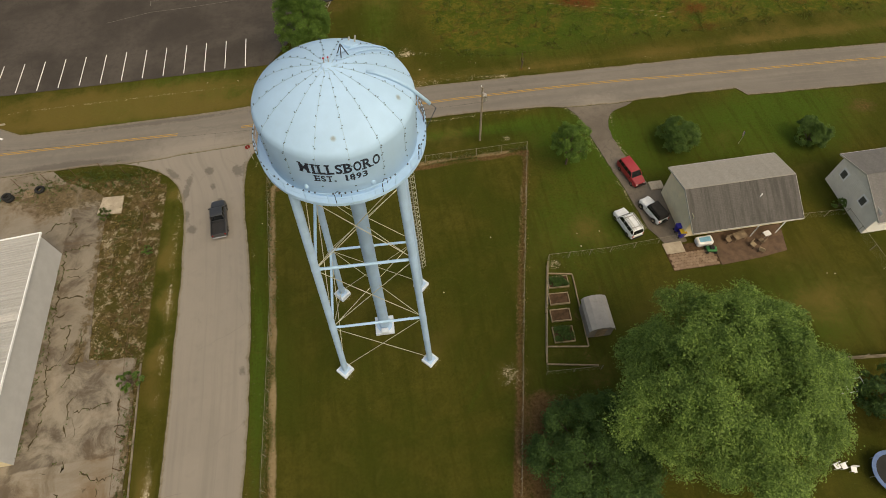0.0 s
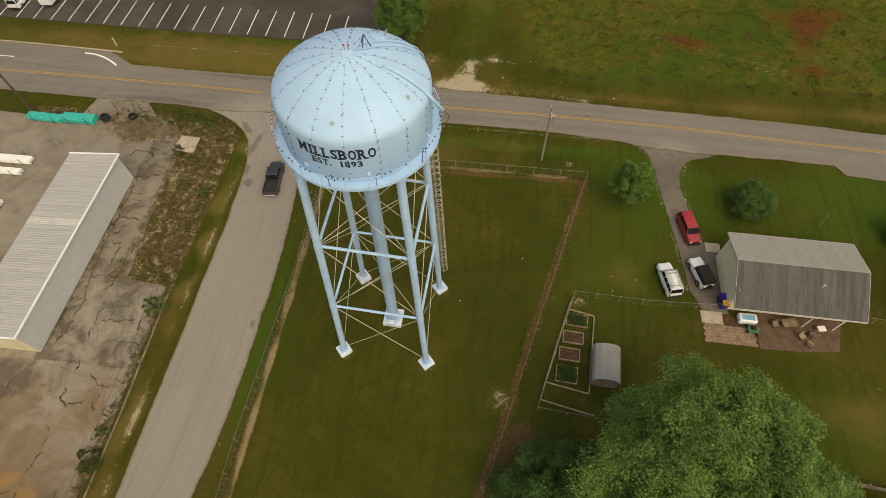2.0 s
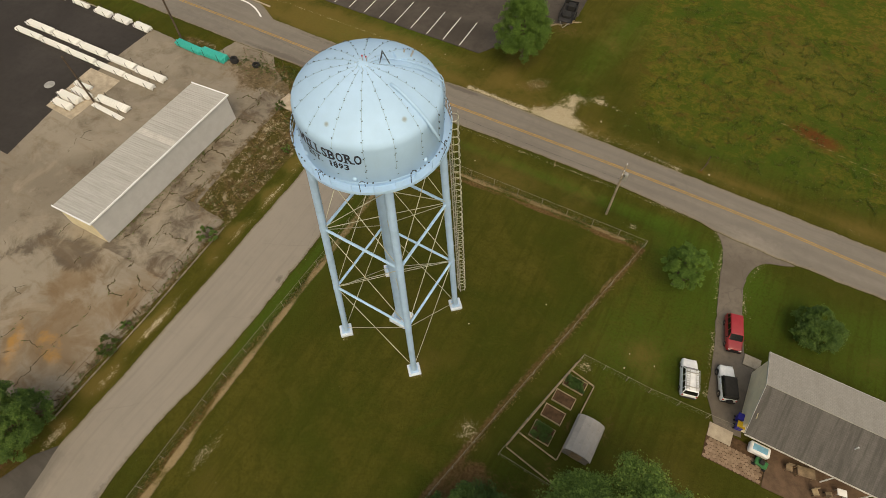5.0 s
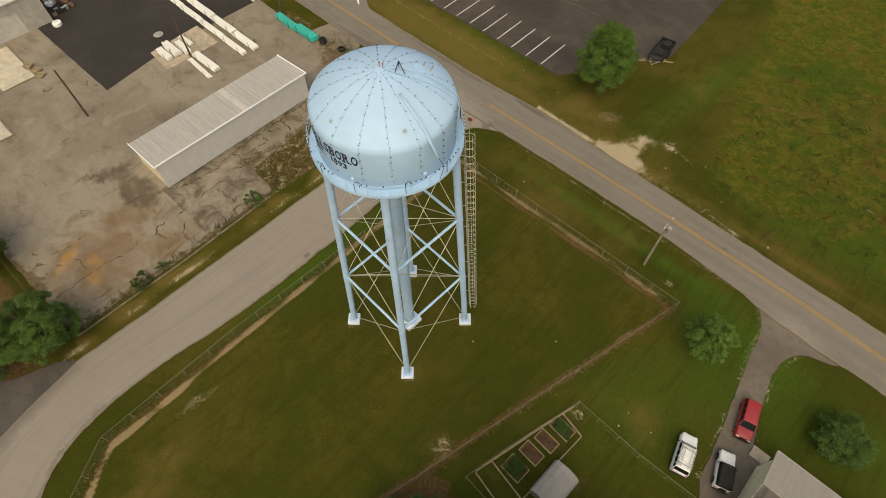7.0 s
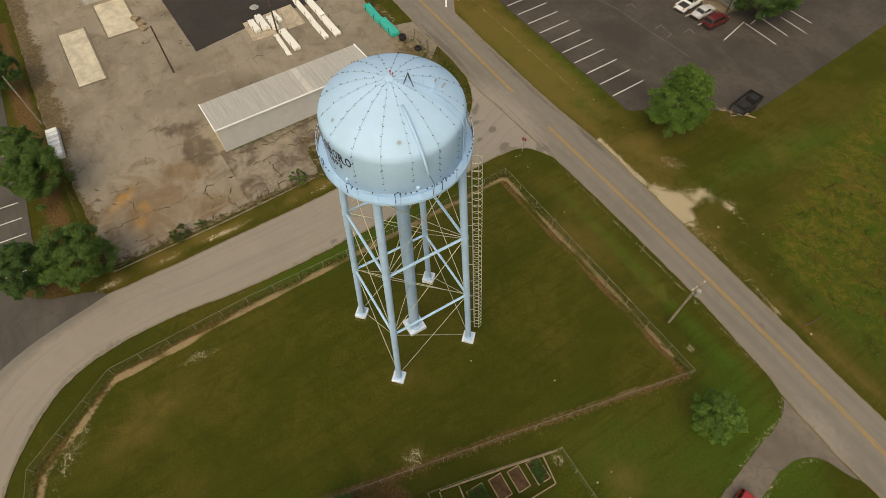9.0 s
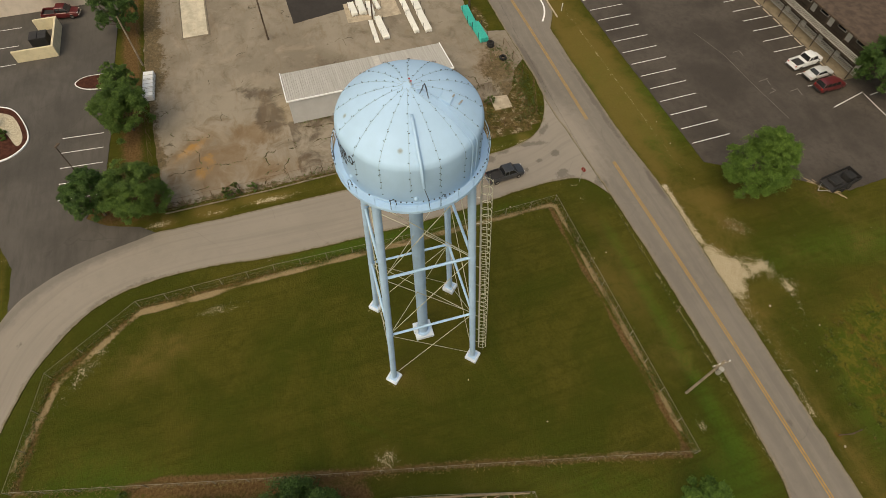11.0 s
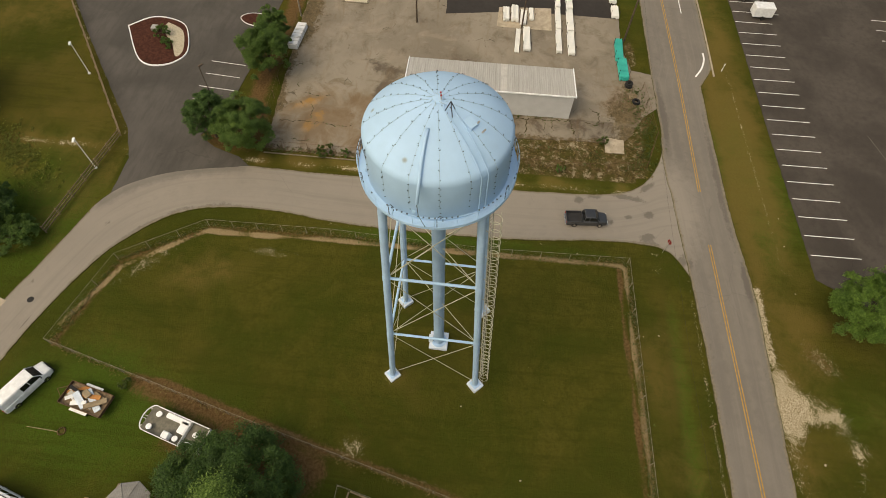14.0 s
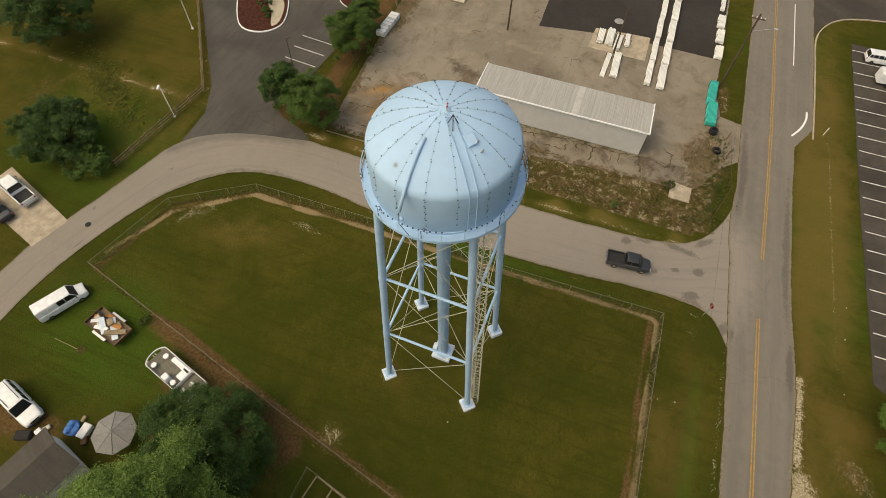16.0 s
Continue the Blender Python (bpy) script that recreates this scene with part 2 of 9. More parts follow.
def yard_material():
    """Old concrete and tar yard: panels, cracks with weeds in them, rust and dark stains."""
    n = Nodes("stained_concrete")
    a, b, c3 = n.noise(0.055, 5, 0.6, warp=0.8), n.noise(0.35, 7, 0.7, warp=0.5), n.noise(16.0, 4, 0.75)
    col = n.mix(n.step(a, 0.35, 0.65), (0.190, 0.163, 0.127), (0.268, 0.235, 0.187))
    col = n.mix(n.math("MULTIPLY", n.step(b, 0.48, 0.72), 0.6), col, (0.105, 0.080, 0.052))
    col = n.mix(n.math("MULTIPLY", n.step(n.noise(0.6, 7, 0.75, seed=4.0), 0.56, 0.7), 0.5), col, (0.30, 0.26, 0.21))
    col = n.mix(n.math("MULTIPLY", n.step(c3, 0.5, 0.8), 0.3), col, (0.10, 0.08, 0.055))
    at = n.add("ShaderNodeAttribute", attribute_name="wear")
    sep = n.add("ShaderNodeSeparateColor")
    n.put(at.outputs["Color"], sep.inputs[0])
    wob = n.math("MULTIPLY", n.math("SUBTRACT", b, 0.5), 1.6)
    brown = n.step(n.math("ADD", sep.outputs[0], n.math("MULTIPLY", wob, 0.8)), 0.15, 0.6)
    col = n.mix(n.math("MULTIPLY", brown, 0.65), col, (0.175, 0.112, 0.056))
    rust = n.step(n.math("ADD", sep.outputs[0], wob), 0.72, 1.15)
    col = n.mix(n.math("MULTIPLY", rust, 0.75), col, (0.37, 0.20, 0.055))
    col = n.mix(n.math("MULTIPLY", n.step(n.math("ADD", sep.outputs[1], wob), 0.4, 0.85), 0.75), col, (0.075, 0.058, 0.042))
    mud = n.mix(n.step(n.noise(1.7, 7, 0.75, warp=0.6, seed=21.0), 0.38, 0.62), (0.060, 0.045, 0.019), (0.135, 0.098, 0.050))
    mud = n.mix(n.math("MULTIPLY", n.step(n.noise(2.4, 7, 0.8, warp=0.4, seed=27.0), 0.52, 0.66), 0.6), mud, (0.25, 0.205, 0.14))
    col = n.mix(n.math("MULTIPLY", n.step(n.math("ADD", sep.outputs[2], n.math("ADD", wob, n.math("MULTIPLY", n.math("SUBTRACT", n.noise(2.0, 5, 0.7, seed=33.0), 0.5), 1.2))), 0.45, 0.75), 0.9), col, mud)
    streak = n.noise(0.22, 6, 0.7, stretch=(0.5, 1.6, 1), warp=1.2, seed=12.0)
    col = n.mix(n.math("MULTIPLY", n.step(streak, 0.5, 0.70), 0.38), col, (0.155, 0.108, 0.064))
    col = n.mix(n.math("MULTIPLY", n.step(n.noise(0.16, 5, 0.65, warp=1.0, seed=15.0), 0.54, 0.7), 0.5), col, (0.30, 0.255, 0.195))
    k2 = n.math("MULTIPLY", n.cracks(0.2, 0.05, 5.0), n.step(n.noise(0.25, 4, 0.7, seed=1.0), 0.56, 0.64))
    col = n.mix(n.math("MULTIPLY", k2, 0.7), col, (0.045, 0.036, 0.02))
    n.bump(c3, 0.3, 0.01)
    return n.done(col, 0.9, 0.0, 0.2)


def leaf_material(name, dark, light, wet=0.5):
    n = Nodes(name)
    r = n.island()
    col = n.mix(r, dark, light)
    col = n.mix(n.math("MULTIPLY", n.step(n.noise(0.7, 3), 0.4, 0.7), 0.5), col, tone(dark, 0.8))
    n.put(col, n.b.inputs["Base Color"])
    n.b.inputs["Roughness"].default_value, n.b.inputs["Specular IOR Level"].default_value = wet, 0.25
    tr = n.add("ShaderNodeBsdfTranslucent")
    n.put(n.mix(0.5, col, tone(light, 1.3)), tr.inputs["Color"])
    mx = n.add("ShaderNodeMixShader")
    mx.inputs[0].default_value = 0.28
    n.t.links.new(n.b.outputs[0], mx.inputs[1])
    n.t.links.new(tr.outputs[0], mx.inputs[2])
    n.t.links.new(mx.outputs[0], n.t.nodes["Material Output"].inputs["Surface"])
    return n.mat


def tank_paint():
    n = Nodes("pale_blue_paint")
    a, b = n.noise(0.35, 5, 0.6), n.noise(9.0, 6, 0.7)
    streak = n.noise(1.2, 6, 0.7, stretch=(1.6, 1.6, 0.16))
    c = (0.380, 0.570, 0.780)
    col = n.mix(n.step(a, 0.3, 0.7), tone(c, 0.95), tone(c, 1.05))
    col = n.mix(n.math("MULTIPLY", n.step(streak, 0.5, 0.8), 0.30), col, (0.36, 0.50, 0.66))
    col = n.mix(n.math("MULTIPLY", n.step(b, 0.62, 0.85), 0.25), col, (0.30, 0.42, 0.54))
    for q, r in (((-0.1, -3.66, 32.52), 0.16), ((3.33, -1.40, 32.55), 0.17), ((-3.1, 2.4, 32.2), 0.15)):
        d = n.add("ShaderNodeVectorMath", operation="DISTANCE")
        n.put(n.co, d.inputs[0])
        d.inputs[1].default_value = q
        spot = n.math("SUBTRACT", 1.0, n.step(n.math("ADD", d.outputs["Value"], n.math("MULTIPLY", b, 0.1)), r * 0.5, r * 1.5))
        col = n.mix(n.math("MULTIPLY", spot, 0.7), col, (0.22, 0.21, 0.15))
    return n.done(col, 0.6, 0.0, 0.25)


def shingles(name, c, streaks=0.5):
    n = Nodes(name)
    w = n.add("ShaderNodeTexBrick")
    w.inputs["Scale"].default_value = 1.0
    w.inputs["Brick Width"].default_value, w.inputs["Row Height"].default_value, w.inputs["Mortar Size"].default_value = 0.33, 0.16, 0.012
    w.inputs["Color1"].default_value, w.inputs["Color2"].default_value = (*tone(c, 0.94), 1), (*tone(c, 1.06), 1)
    w.inputs["Mortar"].default_value = (*tone(c, 0.80), 1)
    n.put(n.co, w.inputs["Vector"])
    run = n.noise(0.9, 7, 0.72, stretch=(1.9, 0.16, 0.16), warp=0.4)
    col = n.mix(n.math("MULTIPLY", n.step(run, 0.40, 0.66), streaks), w.outputs["Color"], tone(c, 0.5))
    col = n.mix(n.math("MULTIPLY", n.step(n.noise(14.0, 5, 0.7), 0.5, 0.8), 0.4), col, tone(c, 1.4))
    n.bump(w.outputs["Fac"], 0.3, 0.02)
    return n.done(col, 0.92, 0.0, 0.15)


def bark_material():
    n = Nodes("bark")
    b = n.noise(3.0, 6, 0.7, stretch=(4, 4, 0.6))
    n.bump(b, 0.8, 0.05)
    return n.done(n.mix(b, (0.05, 0.038, 0.028), (0.16, 0.125, 0.095)), 0.95, 0.0, 0.1)


GROUND = ground_material()
ASPHALT = worn_asphalt()
LOT = asphalt("dark_lot_asphalt", (0.050, 0.043, 0.037), (0.082, 0.071, 0.061), 0.25, 0.10, 0.5)
WESTLOT = asphalt("grey_lot_asphalt", (0.064, 0.059, 0.053), (0.096, 0.088, 0.079), 0.18, 0.12, 0.5, (0.2, 1, 1))
TAR = asphalt("black_tar", (0.034, 0.030, 0.028), (0.048, 0.043, 0.040), 0.0, 0.2, 0.5)
DRIVE = asphalt("old_driveway_asphalt", (0.120, 0.102, 0.083), (0.182, 0.156, 0.128), 0.22, 0.2, 0.6)
YARD = yard_material()
CONCRETE = plain("pale_concrete", (0.40, 0.34, 0.26), 0.9, 0, 5, 0.2, 0.2, 0.2, 0.5)
FOOTING = plain("painted_footing", (0.60, 0.68, 0.78), 0.8, 0, 8, 0.12, 0.2, 0.3, 0.35)
BLUE = tank_paint()
LEGBLUE = plain("leg_blue_paint", (0.375, 0.545, 0.755), 0.5, 0, 4, 0.08, 0, 0.35, 0.15, (0.3, 0.4, 0.45))
LUG = plain("dark_lug", (0.05, 0.06, 0.08), 0.7)
NAVY = plain("navy_lettering", (0.012, 0.018, 0.035), 0.6, 0, 8, 0.2)
ROD = plain("galvanised_rod", (0.52, 0.51, 0.40), 0.6, 0.2)
RED = plain("red_paint", (0.45, 0.02, 0.02), 0.5)
WHITE = plain("white_paint", (0.79, 0.80, 0.81), 0.6, 0, 5, 0.06, 0, 0.3, 0.2, (0.5, 0.45, 0.36))
LINE_W = plain("white_line_paint", (0.78, 0.78, 0.77), 0.8, 0, 12, 0.12, 0, 0.2, 0.35, (0.35, 0.32, 0.28))
LINE_FADED = plain("worn_away_line_paint", (0.15, 0.14, 0.125), 0.85, 0, 12, 0.25, 0, 0.2, 0.5, (0.07, 0.062, 0.055))
LINE_Y = plain("faded_yellow_line_paint", (0.40, 0.245, 0.060), 0.8, 0, 12, 0.2, 0, 0.2, 0.6, (0.20, 0.17, 0.12))
STEEL = plain("galvanised_steel", (0.42, 0.41, 0.38), 0.5, 0.4)
TIMBER = plain("weathered_timber", (0.23, 0.17, 0.11), 0.9, 0, 10, 0.3, 0.3)
POLE = plain("dark_pole_wood", (0.085, 0.062, 0.045), 0.95, 0, 10, 0.3, 0.3)
PALEPOLE = plain("grey_pole_wood", (0.26, 0.22, 0.165), 0.95, 0, 10, 0.3, 0.3)
BARK = bark_material()
MAPLE = leaf_material("maple_leaves", (0.046, 0.098, 0.016), (0.255, 0.375, 0.090))
LIGHTGREEN = leaf_material("light_green_leaves", (0.044, 0.096, 0.015), (0.170, 0.275, 0.050))
DEEP = leaf_material("deep_green_leaves", (0.024, 0.060, 0.014), (0.096, 0.170, 0.038))
MIDGREEN = leaf_material("mid_green_leaves", (0.036, 0.080, 0.015), (0.138, 0.220, 0.046))
WEED = leaf_material("weed_leaves", (0.04, 0.07, 0.014), (0.10, 0.13, 0.03))
DRYWEED = leaf_material("dry_weeds", (0.12, 0.09, 0.03), (0.24, 0.19, 0.08), 0.9)
BLACK = plain("black_rubber", (0.018, 0.018, 0.018), 0.8)
GLASS = plain("dark_glass", (0.012, 0.014, 0.016), 0.08, 0, 3, 0.1, 0, 0.6)
CHROME = plain("bright_metal", (0.6, 0.6, 0.6), 0.25, 1.0, 5, 0.1)


# ---- building helpers ----
from mathutils.geometry import tessellate_polygon


def mesh_of(bm, name, material, smooth=False):
    me = bpy.data.meshes.new(name)
    bmesh.ops.recalc_face_normals(bm, faces=bm.faces)
    bm.to_mesh(me)
    bm.free()
    me.materials.append(material)
    if smooth:
        me.shade_smooth()
    return me


def part(name, bm, material, parent=None, label="", smooth=False):
    ob = new(name, mesh_of(bm, name, material, smooth))
    ob.parent = parent
    return tagged(ob, label)


def thing(name, label, category, m=None, group="", kind=""):
    ob = new(name)
    ob.empty_display_size = 0.2
    if m is not None:
        ob.matrix_world = m
    return tagged(ob, label, category, group, kind)


def solo(name, bm, material, label, category="", group="", kind="", m=None, smooth=False):
    ob = part(name, bm, material, None, label, smooth)
    if m is not None:
        ob.matrix_world = m
    return tagged(ob, label, category, group, kind)


def box(bm, lo, hi, bev=0.0, m=None):
    lo, hi = Vector(lo), Vector(hi)
    r = bmesh.ops.create_cube(bm, size=1.0)
    vs = r["verts"]
    for v in vs:
        v.co = Vector([lo[i] + (v.co[i] + 0.5) * (hi[i] - lo[i]) for i in range(3)])
    if bev:
        es = list({e for v in vs for e in v.link_edges})
        r2 = bmesh.ops.bevel(bm, geom=es, offset=bev, segments=1, affect="EDGES", profile=0.5)
        vs = list({v for f in r2["faces"] for v in f.verts} | {v for v in vs if v.is_valid})
    if m is not None:
        bmesh.ops.transform(bm, matrix=m, verts=vs)
    return vs


def rod(bm, a, b, r, seg=8, r2=None, caps=True):
    """A round bar from a to b."""
    a, b = Vector(a), Vector(b)
    q = (b - a).to_track_quat("Z", "Y")
    r2 = r if r2 is None else r2
    ring = []
    for p, rr in ((a, r), (b, r2)):
        ring.append([bm.verts.new(p + q @ Vector((rr * math.cos(2 * math.pi * i / seg), rr * math.sin(2 * math.pi * i / seg), 0))) for i in range(seg)])
    for i in range(seg):
        j = (i + 1) % seg
        bm.faces.new((ring[0][i], ring[0][j], ring[1][j], ring[1][i]))
    if caps:
        bm.faces.new(ring[0][::-1])
        bm.faces.new(ring[1])


def lathe(bm, profile, seg=48, a0=0.0, a1=2 * math.pi):
    full = abs(a1 - a0 - 2 * math.pi) < 1e-6
    n = seg if full else seg + 1
    rows = []
    for r, z in profile:
        if r < 1e-5:
            rows.append([bm.verts.new((0, 0, z))] * n)
        else:
            rows.append([bm.verts.new((r * math.cos(a0 + (a1 - a0) * i / seg), r * math.sin(a0 + (a1 - a0) * i / seg), z)) for i in range(n)])
    for p, q in zip(rows, rows[1:]):
        for i in range(seg):
            j = (i + 1) % n
            f = []
            for v in (p[i], p[j], q[j], q[i]):
                if v not in f:
                    f.append(v)
            if len(f) > 2:
                bm.faces.new(f)


def path_rod(bm, pts, r, seg=6):
    """One bent round bar along the points."""
    P = [Vector(q) for q in pts]
    P = [q for k, q in enumerate(P) if k == 0 or (q - P[k - 1]).length > 1e-5]
    rings, side = [], None
    for k, q in enumerate(P):
        d = (P[min(k + 1, len(P) - 1)] - P[max(k - 1, 0)]).normalized()
        if side is None or abs(side.dot(d)) > 0.95:
            side = d.orthogonal()
        side = (side - d * side.dot(d)).normalized()
        other = d.cross(side)
        rings.append([bm.verts.new(q + (side * math.cos(2 * math.pi * i / seg) + other * math.sin(2 * math.pi * i / seg)) * r) for i in range(seg)])
    for a, b in zip(rings, rings[1:]):
        for i in range(seg):
            j = (i + 1) % seg
            bm.faces.new((a[i], a[j], b[j], b[i]))
    bm.faces.new(rings[0][::-1])
    bm.faces.new(rings[-1])


def prism(bm, outline, z0, z1):
    """An upright block over a flat outline."""
    lo = [bm.verts.new((x, y, z0)) for x, y in outline]
    hi = [bm.verts.new((x, y, z1)) for x, y in outline]
    n = len(outline)
    for i in range(n):
        j = (i + 1) % n
        bm.faces.new((lo[i], lo[j], hi[j], hi[i]))
    for a, b, c in tessellate_polygon([[Vector((x, y, 0)) for x, y in outline]]):
        bm.faces.new((hi[a], hi[b], hi[c]))


def ragged(pts, step=0.6, amount=0.12, seed=0.0):
    """The outline of a worn paved area: cut into short pieces and frayed."""
    out, n = [], len(pts)
    for i in range(n):
        a, b = Vector(pts[i]), Vector(pts[(i + 1) % n])
        k = max(1, int((b - a).length / step))
        side = Vector((-(b - a).y, (b - a).x)).normalized()
        for j in range(k):
            p = a + (b - a) * (j / k)
            d = noise.noise((p.x * 0.9 + seed, p.y * 0.9, seed)) + 0.7 * noise.noise((p.x * 2.7, p.y * 2.7 + seed, 1.0))
            q = p + side * d * amount
            out.append((q.x, q.y))
    return out


def smooth_line(pts, n=6):
    """A gentle curve through the points."""
    out, P = [], [Vector(p) for p in pts]
    for i in range(len(P) - 1):
        p0, p1, p2, p3 = P[max(i - 1, 0)], P[i], P[i + 1], P[min(i + 2, len(P) - 1)]
        for k in range(n):
            t = k / n
            q = 0.5 * ((2 * p1) + (p2 - p0) * t + (2 * p0 - 5 * p1 + 4 * p2 - p3) * t * t + (3 * p1 - p0 - 3 * p2 + p3) * t ** 3)
            out.append(tuple(q))
    out.append(tuple(P[-1]))
    return out


# ---- ground ----
def seg_dist(X, Y, pts):
    d = np.full(X.shape, 1e9)
    for (ax, ay), (bx, by) in zip(pts, pts[1:]):
        dx, dy = bx - ax, by - ay
        t = np.clip(((X - ax) * dx + (Y - ay) * dy) / (dx * dx + dy * dy + 1e-9), 0, 1)
        d = np.minimum(d, np.hypot(X - ax - t * dx, Y - ay - t * dy))
    return d


def blob(X, Y, x, y, rx, ry, turn=0.0):
    c, s = math.cos(radians(turn)), math.sin(radians(turn))
    u, v = (X - x) * c + (Y - y) * s, -(X - x) * s + (Y - y) * c
    return np.clip(1.35 - np.hypot(u / rx, v / ry), 0, 1)


def wobble(X, Y, f, k):
    """Smooth uneven waves from -1 to 1."""
    rng = np.random.RandomState(k)
    out = np.zeros(X.shape)
    for i in range(7):
        a, p, g = rng.rand() * 6.283, rng.rand() * 6.283, f * (0.6 + 1.5 * rng.rand())
        out += np.sin((X * math.cos(a) + Y * math.sin(a)) * g + p + 1.3 * np.sin((Y * math.cos(a) - X * math.sin(a)) * g * 0.7 + p))
    return out / 4.0


FENCE = [(1.0, -16.9), (-9.6, -14.2), (-15.3, -5.6), (-15.6, 9.0), (-15.0, 27.0), (-15.5, 43.8), (16.4, 44.1), (11.3, 24.0), (7.0, 6.5), (1.0, -16.9)]


def build_ground():
    far = [150, 220, 350, 600, 1100, 2200]
    xs = np.array([-v for v in far[::-1]] + list(np.arange(-96, 76.1, 0.40)) + far)
    ys = np.array([-v for v in far[::-1]] + list(np.arange(-62, 112.1, 0.40)) + far)
    X, Y = np.meshgrid(xs, ys)
    w1, w2 = wobble(X, Y, 0.25, 1), wobble(X, Y, 0.8, 2)
    near = (np.abs(X) < 97) & (np.abs(Y) < 113)
    Z = np.where(near, 0.012 * w1 + 0.006 * w2, 0.0) - 0.02
    ditch = np.exp(-((Y - 48.3) / 1.1) ** 2) * np.clip((X + 15) / 6, 0, 1) * np.clip((22 - X) / 4, 0, 1)
    Z -= 0.28 * ditch
    fence_d = seg_dist(X, Y, FENCE)
    street_side = [(-16.8, 49.2), (-17.8, 45.5), (-17.7, 39), (-16.9, 28), (-16.9, 12), (-17.8, 2), (-17.7, -5.2), (-15.8, -10.6), (-10.8, -15.2), (-4.5, -18.1), (2.2, -20.2)]
    lot = ((X > -15) & (X < 16) & (Y > -17) & (Y < 44)).astype(float)
    dry = 0.22 + 0.16 * w1 + 0.1 * w2
    dry += 0.12 * ((Y > 58) & (X > -12)) + 0.10 * wobble(X, Y, 0.12, 5) * ((Y > 58) & (X > -12))
    dry += 0.25 * blob(X, Y, -2, 47, 14, 3) + 0.4 * blob(X, Y, -42, 61.5, 42, 3.4)
    dry += 0.35 * np.exp(-((Y - 58.5) / 1.6) ** 2) + 0.25 * np.exp(-((X + 26.2) / 1.0) ** 2) * (Y < 47)
    dry += 0.5 * blob(X, Y, -9, -4, 3, 7, 20) + 0.3 * blob(X, Y, 8.4, 15.8, 2, 2)
    dry += 0.35 * blob(X, Y, 20.6, 31.5, 2.6, 2.2) + 0.25 * blob(X, Y, 41, 18, 5, 2)
    soil = 0.75 * np.exp(-(seg_dist(X, Y, [(16.2, 43.4), (11.0, 24.0), (6.8, 6.5), (4.0, -4)]) / 0.6) ** 2)
    soil += 0.95 * np.exp(-(seg_dist(X, Y, [(-14.6, 42.9), (-7.4, 42.85), (-1, 43.1), (7.8, 43.4), (16, 43.6)]) / 0.42) ** 2) * (0.85 + 0.4 * w2)
    soil += 0.7 * np.exp(-(seg_dist(X, Y, [(-15.2, 9.0), (-15.0, -5.4), (-9.4, -13.7), (0.5, -16.5)]) / 0.6) ** 2)
    soil += 0.5 * np.exp(-(seg_dist(X, Y, [(1.0, -16.9), (4.2, -4)]) / 0.4) ** 2) + 0.5 * blob(X, Y, -5.4, 63.4, 3.0, 2.0, 30)
    lot_edge = seg_dist(X, Y, [(-24.5, -19.9), (-29.6, -22.0), (-46.4, -34.6), (-70, -51.5)])
    soil += 0.45 * blob(X, Y, -3.4, 22.9, 1.6, 1.6)
    soil += 0.42 * ((X > 12.6) & (X < 16.7) & (Y > 15.9) & (Y < 27.6) & (X > 12.0 + (Y - 16) * 0.2))
    soil += 0.7 * blob(X, Y, 13.5, 13.0, 4.0, 2.0, 15) + 0.8 * blob(X, Y, 9.5, 3.0, 1.6, 7, -14) + 0.5 * blob(X, Y, 19.6, 22.5, 1.1, 2.6)
    soil += 0.3 * blob(X, Y, 62, 82, 16, 5, -10)
    soil += 0.6 * blob(X, Y, 61, 44, 3, 2) + 0.5 * blob(X, Y, -20, -42, 7, 4)
    soil += 0.9 * blob(X, Y, 9.4, -11.6, 0.8, 0.8) + 0.4 * blob(X, Y, 14, -7, 4, 3) + 0.8 * blob(X, Y, 24, -6, 6, 6)
    soil += 0.5 * blob(X, Y, -55, 47.5, 3, 1)
    soil += 0.45 * blob(X, Y, -6.2, 76.8, 4, 5, 20)
    soil += 0.6 * blob(X, Y, 25, 11, 5, 5) + 0.6 * blob(X, Y, 12, 8, 3.4, 3.4) + 0.9 * blob(X, Y, -31, -8, 5, 7) + 0.95 * np.exp(-((Y + 6.2) / 1.7) ** 2) * (X < -32) * (X > -84)
    soil += 0.75 * np.exp(-(seg_dist(X, Y, [(4.4, -6), (6.4, 1.7), (8.6, 7.3), (10.4, 12.9)]) / 1.5) ** 2) + 0.6 * blob(X, Y, 10.6, -1.2, 2.6, 3.2) + 0.85 * blob(X, Y, 17.0, -12.5, 2.6, 4.6, 15)
    soil -= 0.25 * lot * (fence_d > 2)
    grit = 0.82 * np.exp(-(seg_dist(X, Y, [(-3.2, 58.6), (-0.5, 58.3), (2.2, 58.6)]) / 1.25) ** 2)
    for x, y in ((-7.75, 18.95), (0.7, 18.75), (0.8, 27.2), (-7.6, 27.4)):
        dry += 0.35 * blob(X, Y, x, y, 1.4, 1.4)
        grit += 0.42 * blob(X, Y, x + 0.2, y - 0.2, 1.0, 0.9)
    grit += 0.5 * blob(X, Y, -0.2, 59.4, 2.4, 1.7, -10) + 0.5 * np.exp(-(seg_dist(X, Y, [(-0.8, 58.8), (0.8, 61.0), (0.3, 63.4)]) / 0.8) ** 2)
    grit += 0.35 * np.exp(-(lot_edge / 0.4) ** 2) * (0.8 + 0.5 * w2)
    grit += 0.44 * np.exp(-(seg_dist(X, Y, [(-0.6, 59.6), (-0.8, 61.6), (0.7, 63.5), (3.4, 64.4)]) / 1.3) ** 2) + 0.3 * np.exp(-(seg_dist(X, Y, [(3.4, 64.4), (6, 64.3), (8.2, 63.0)]) / 0.6) ** 2)
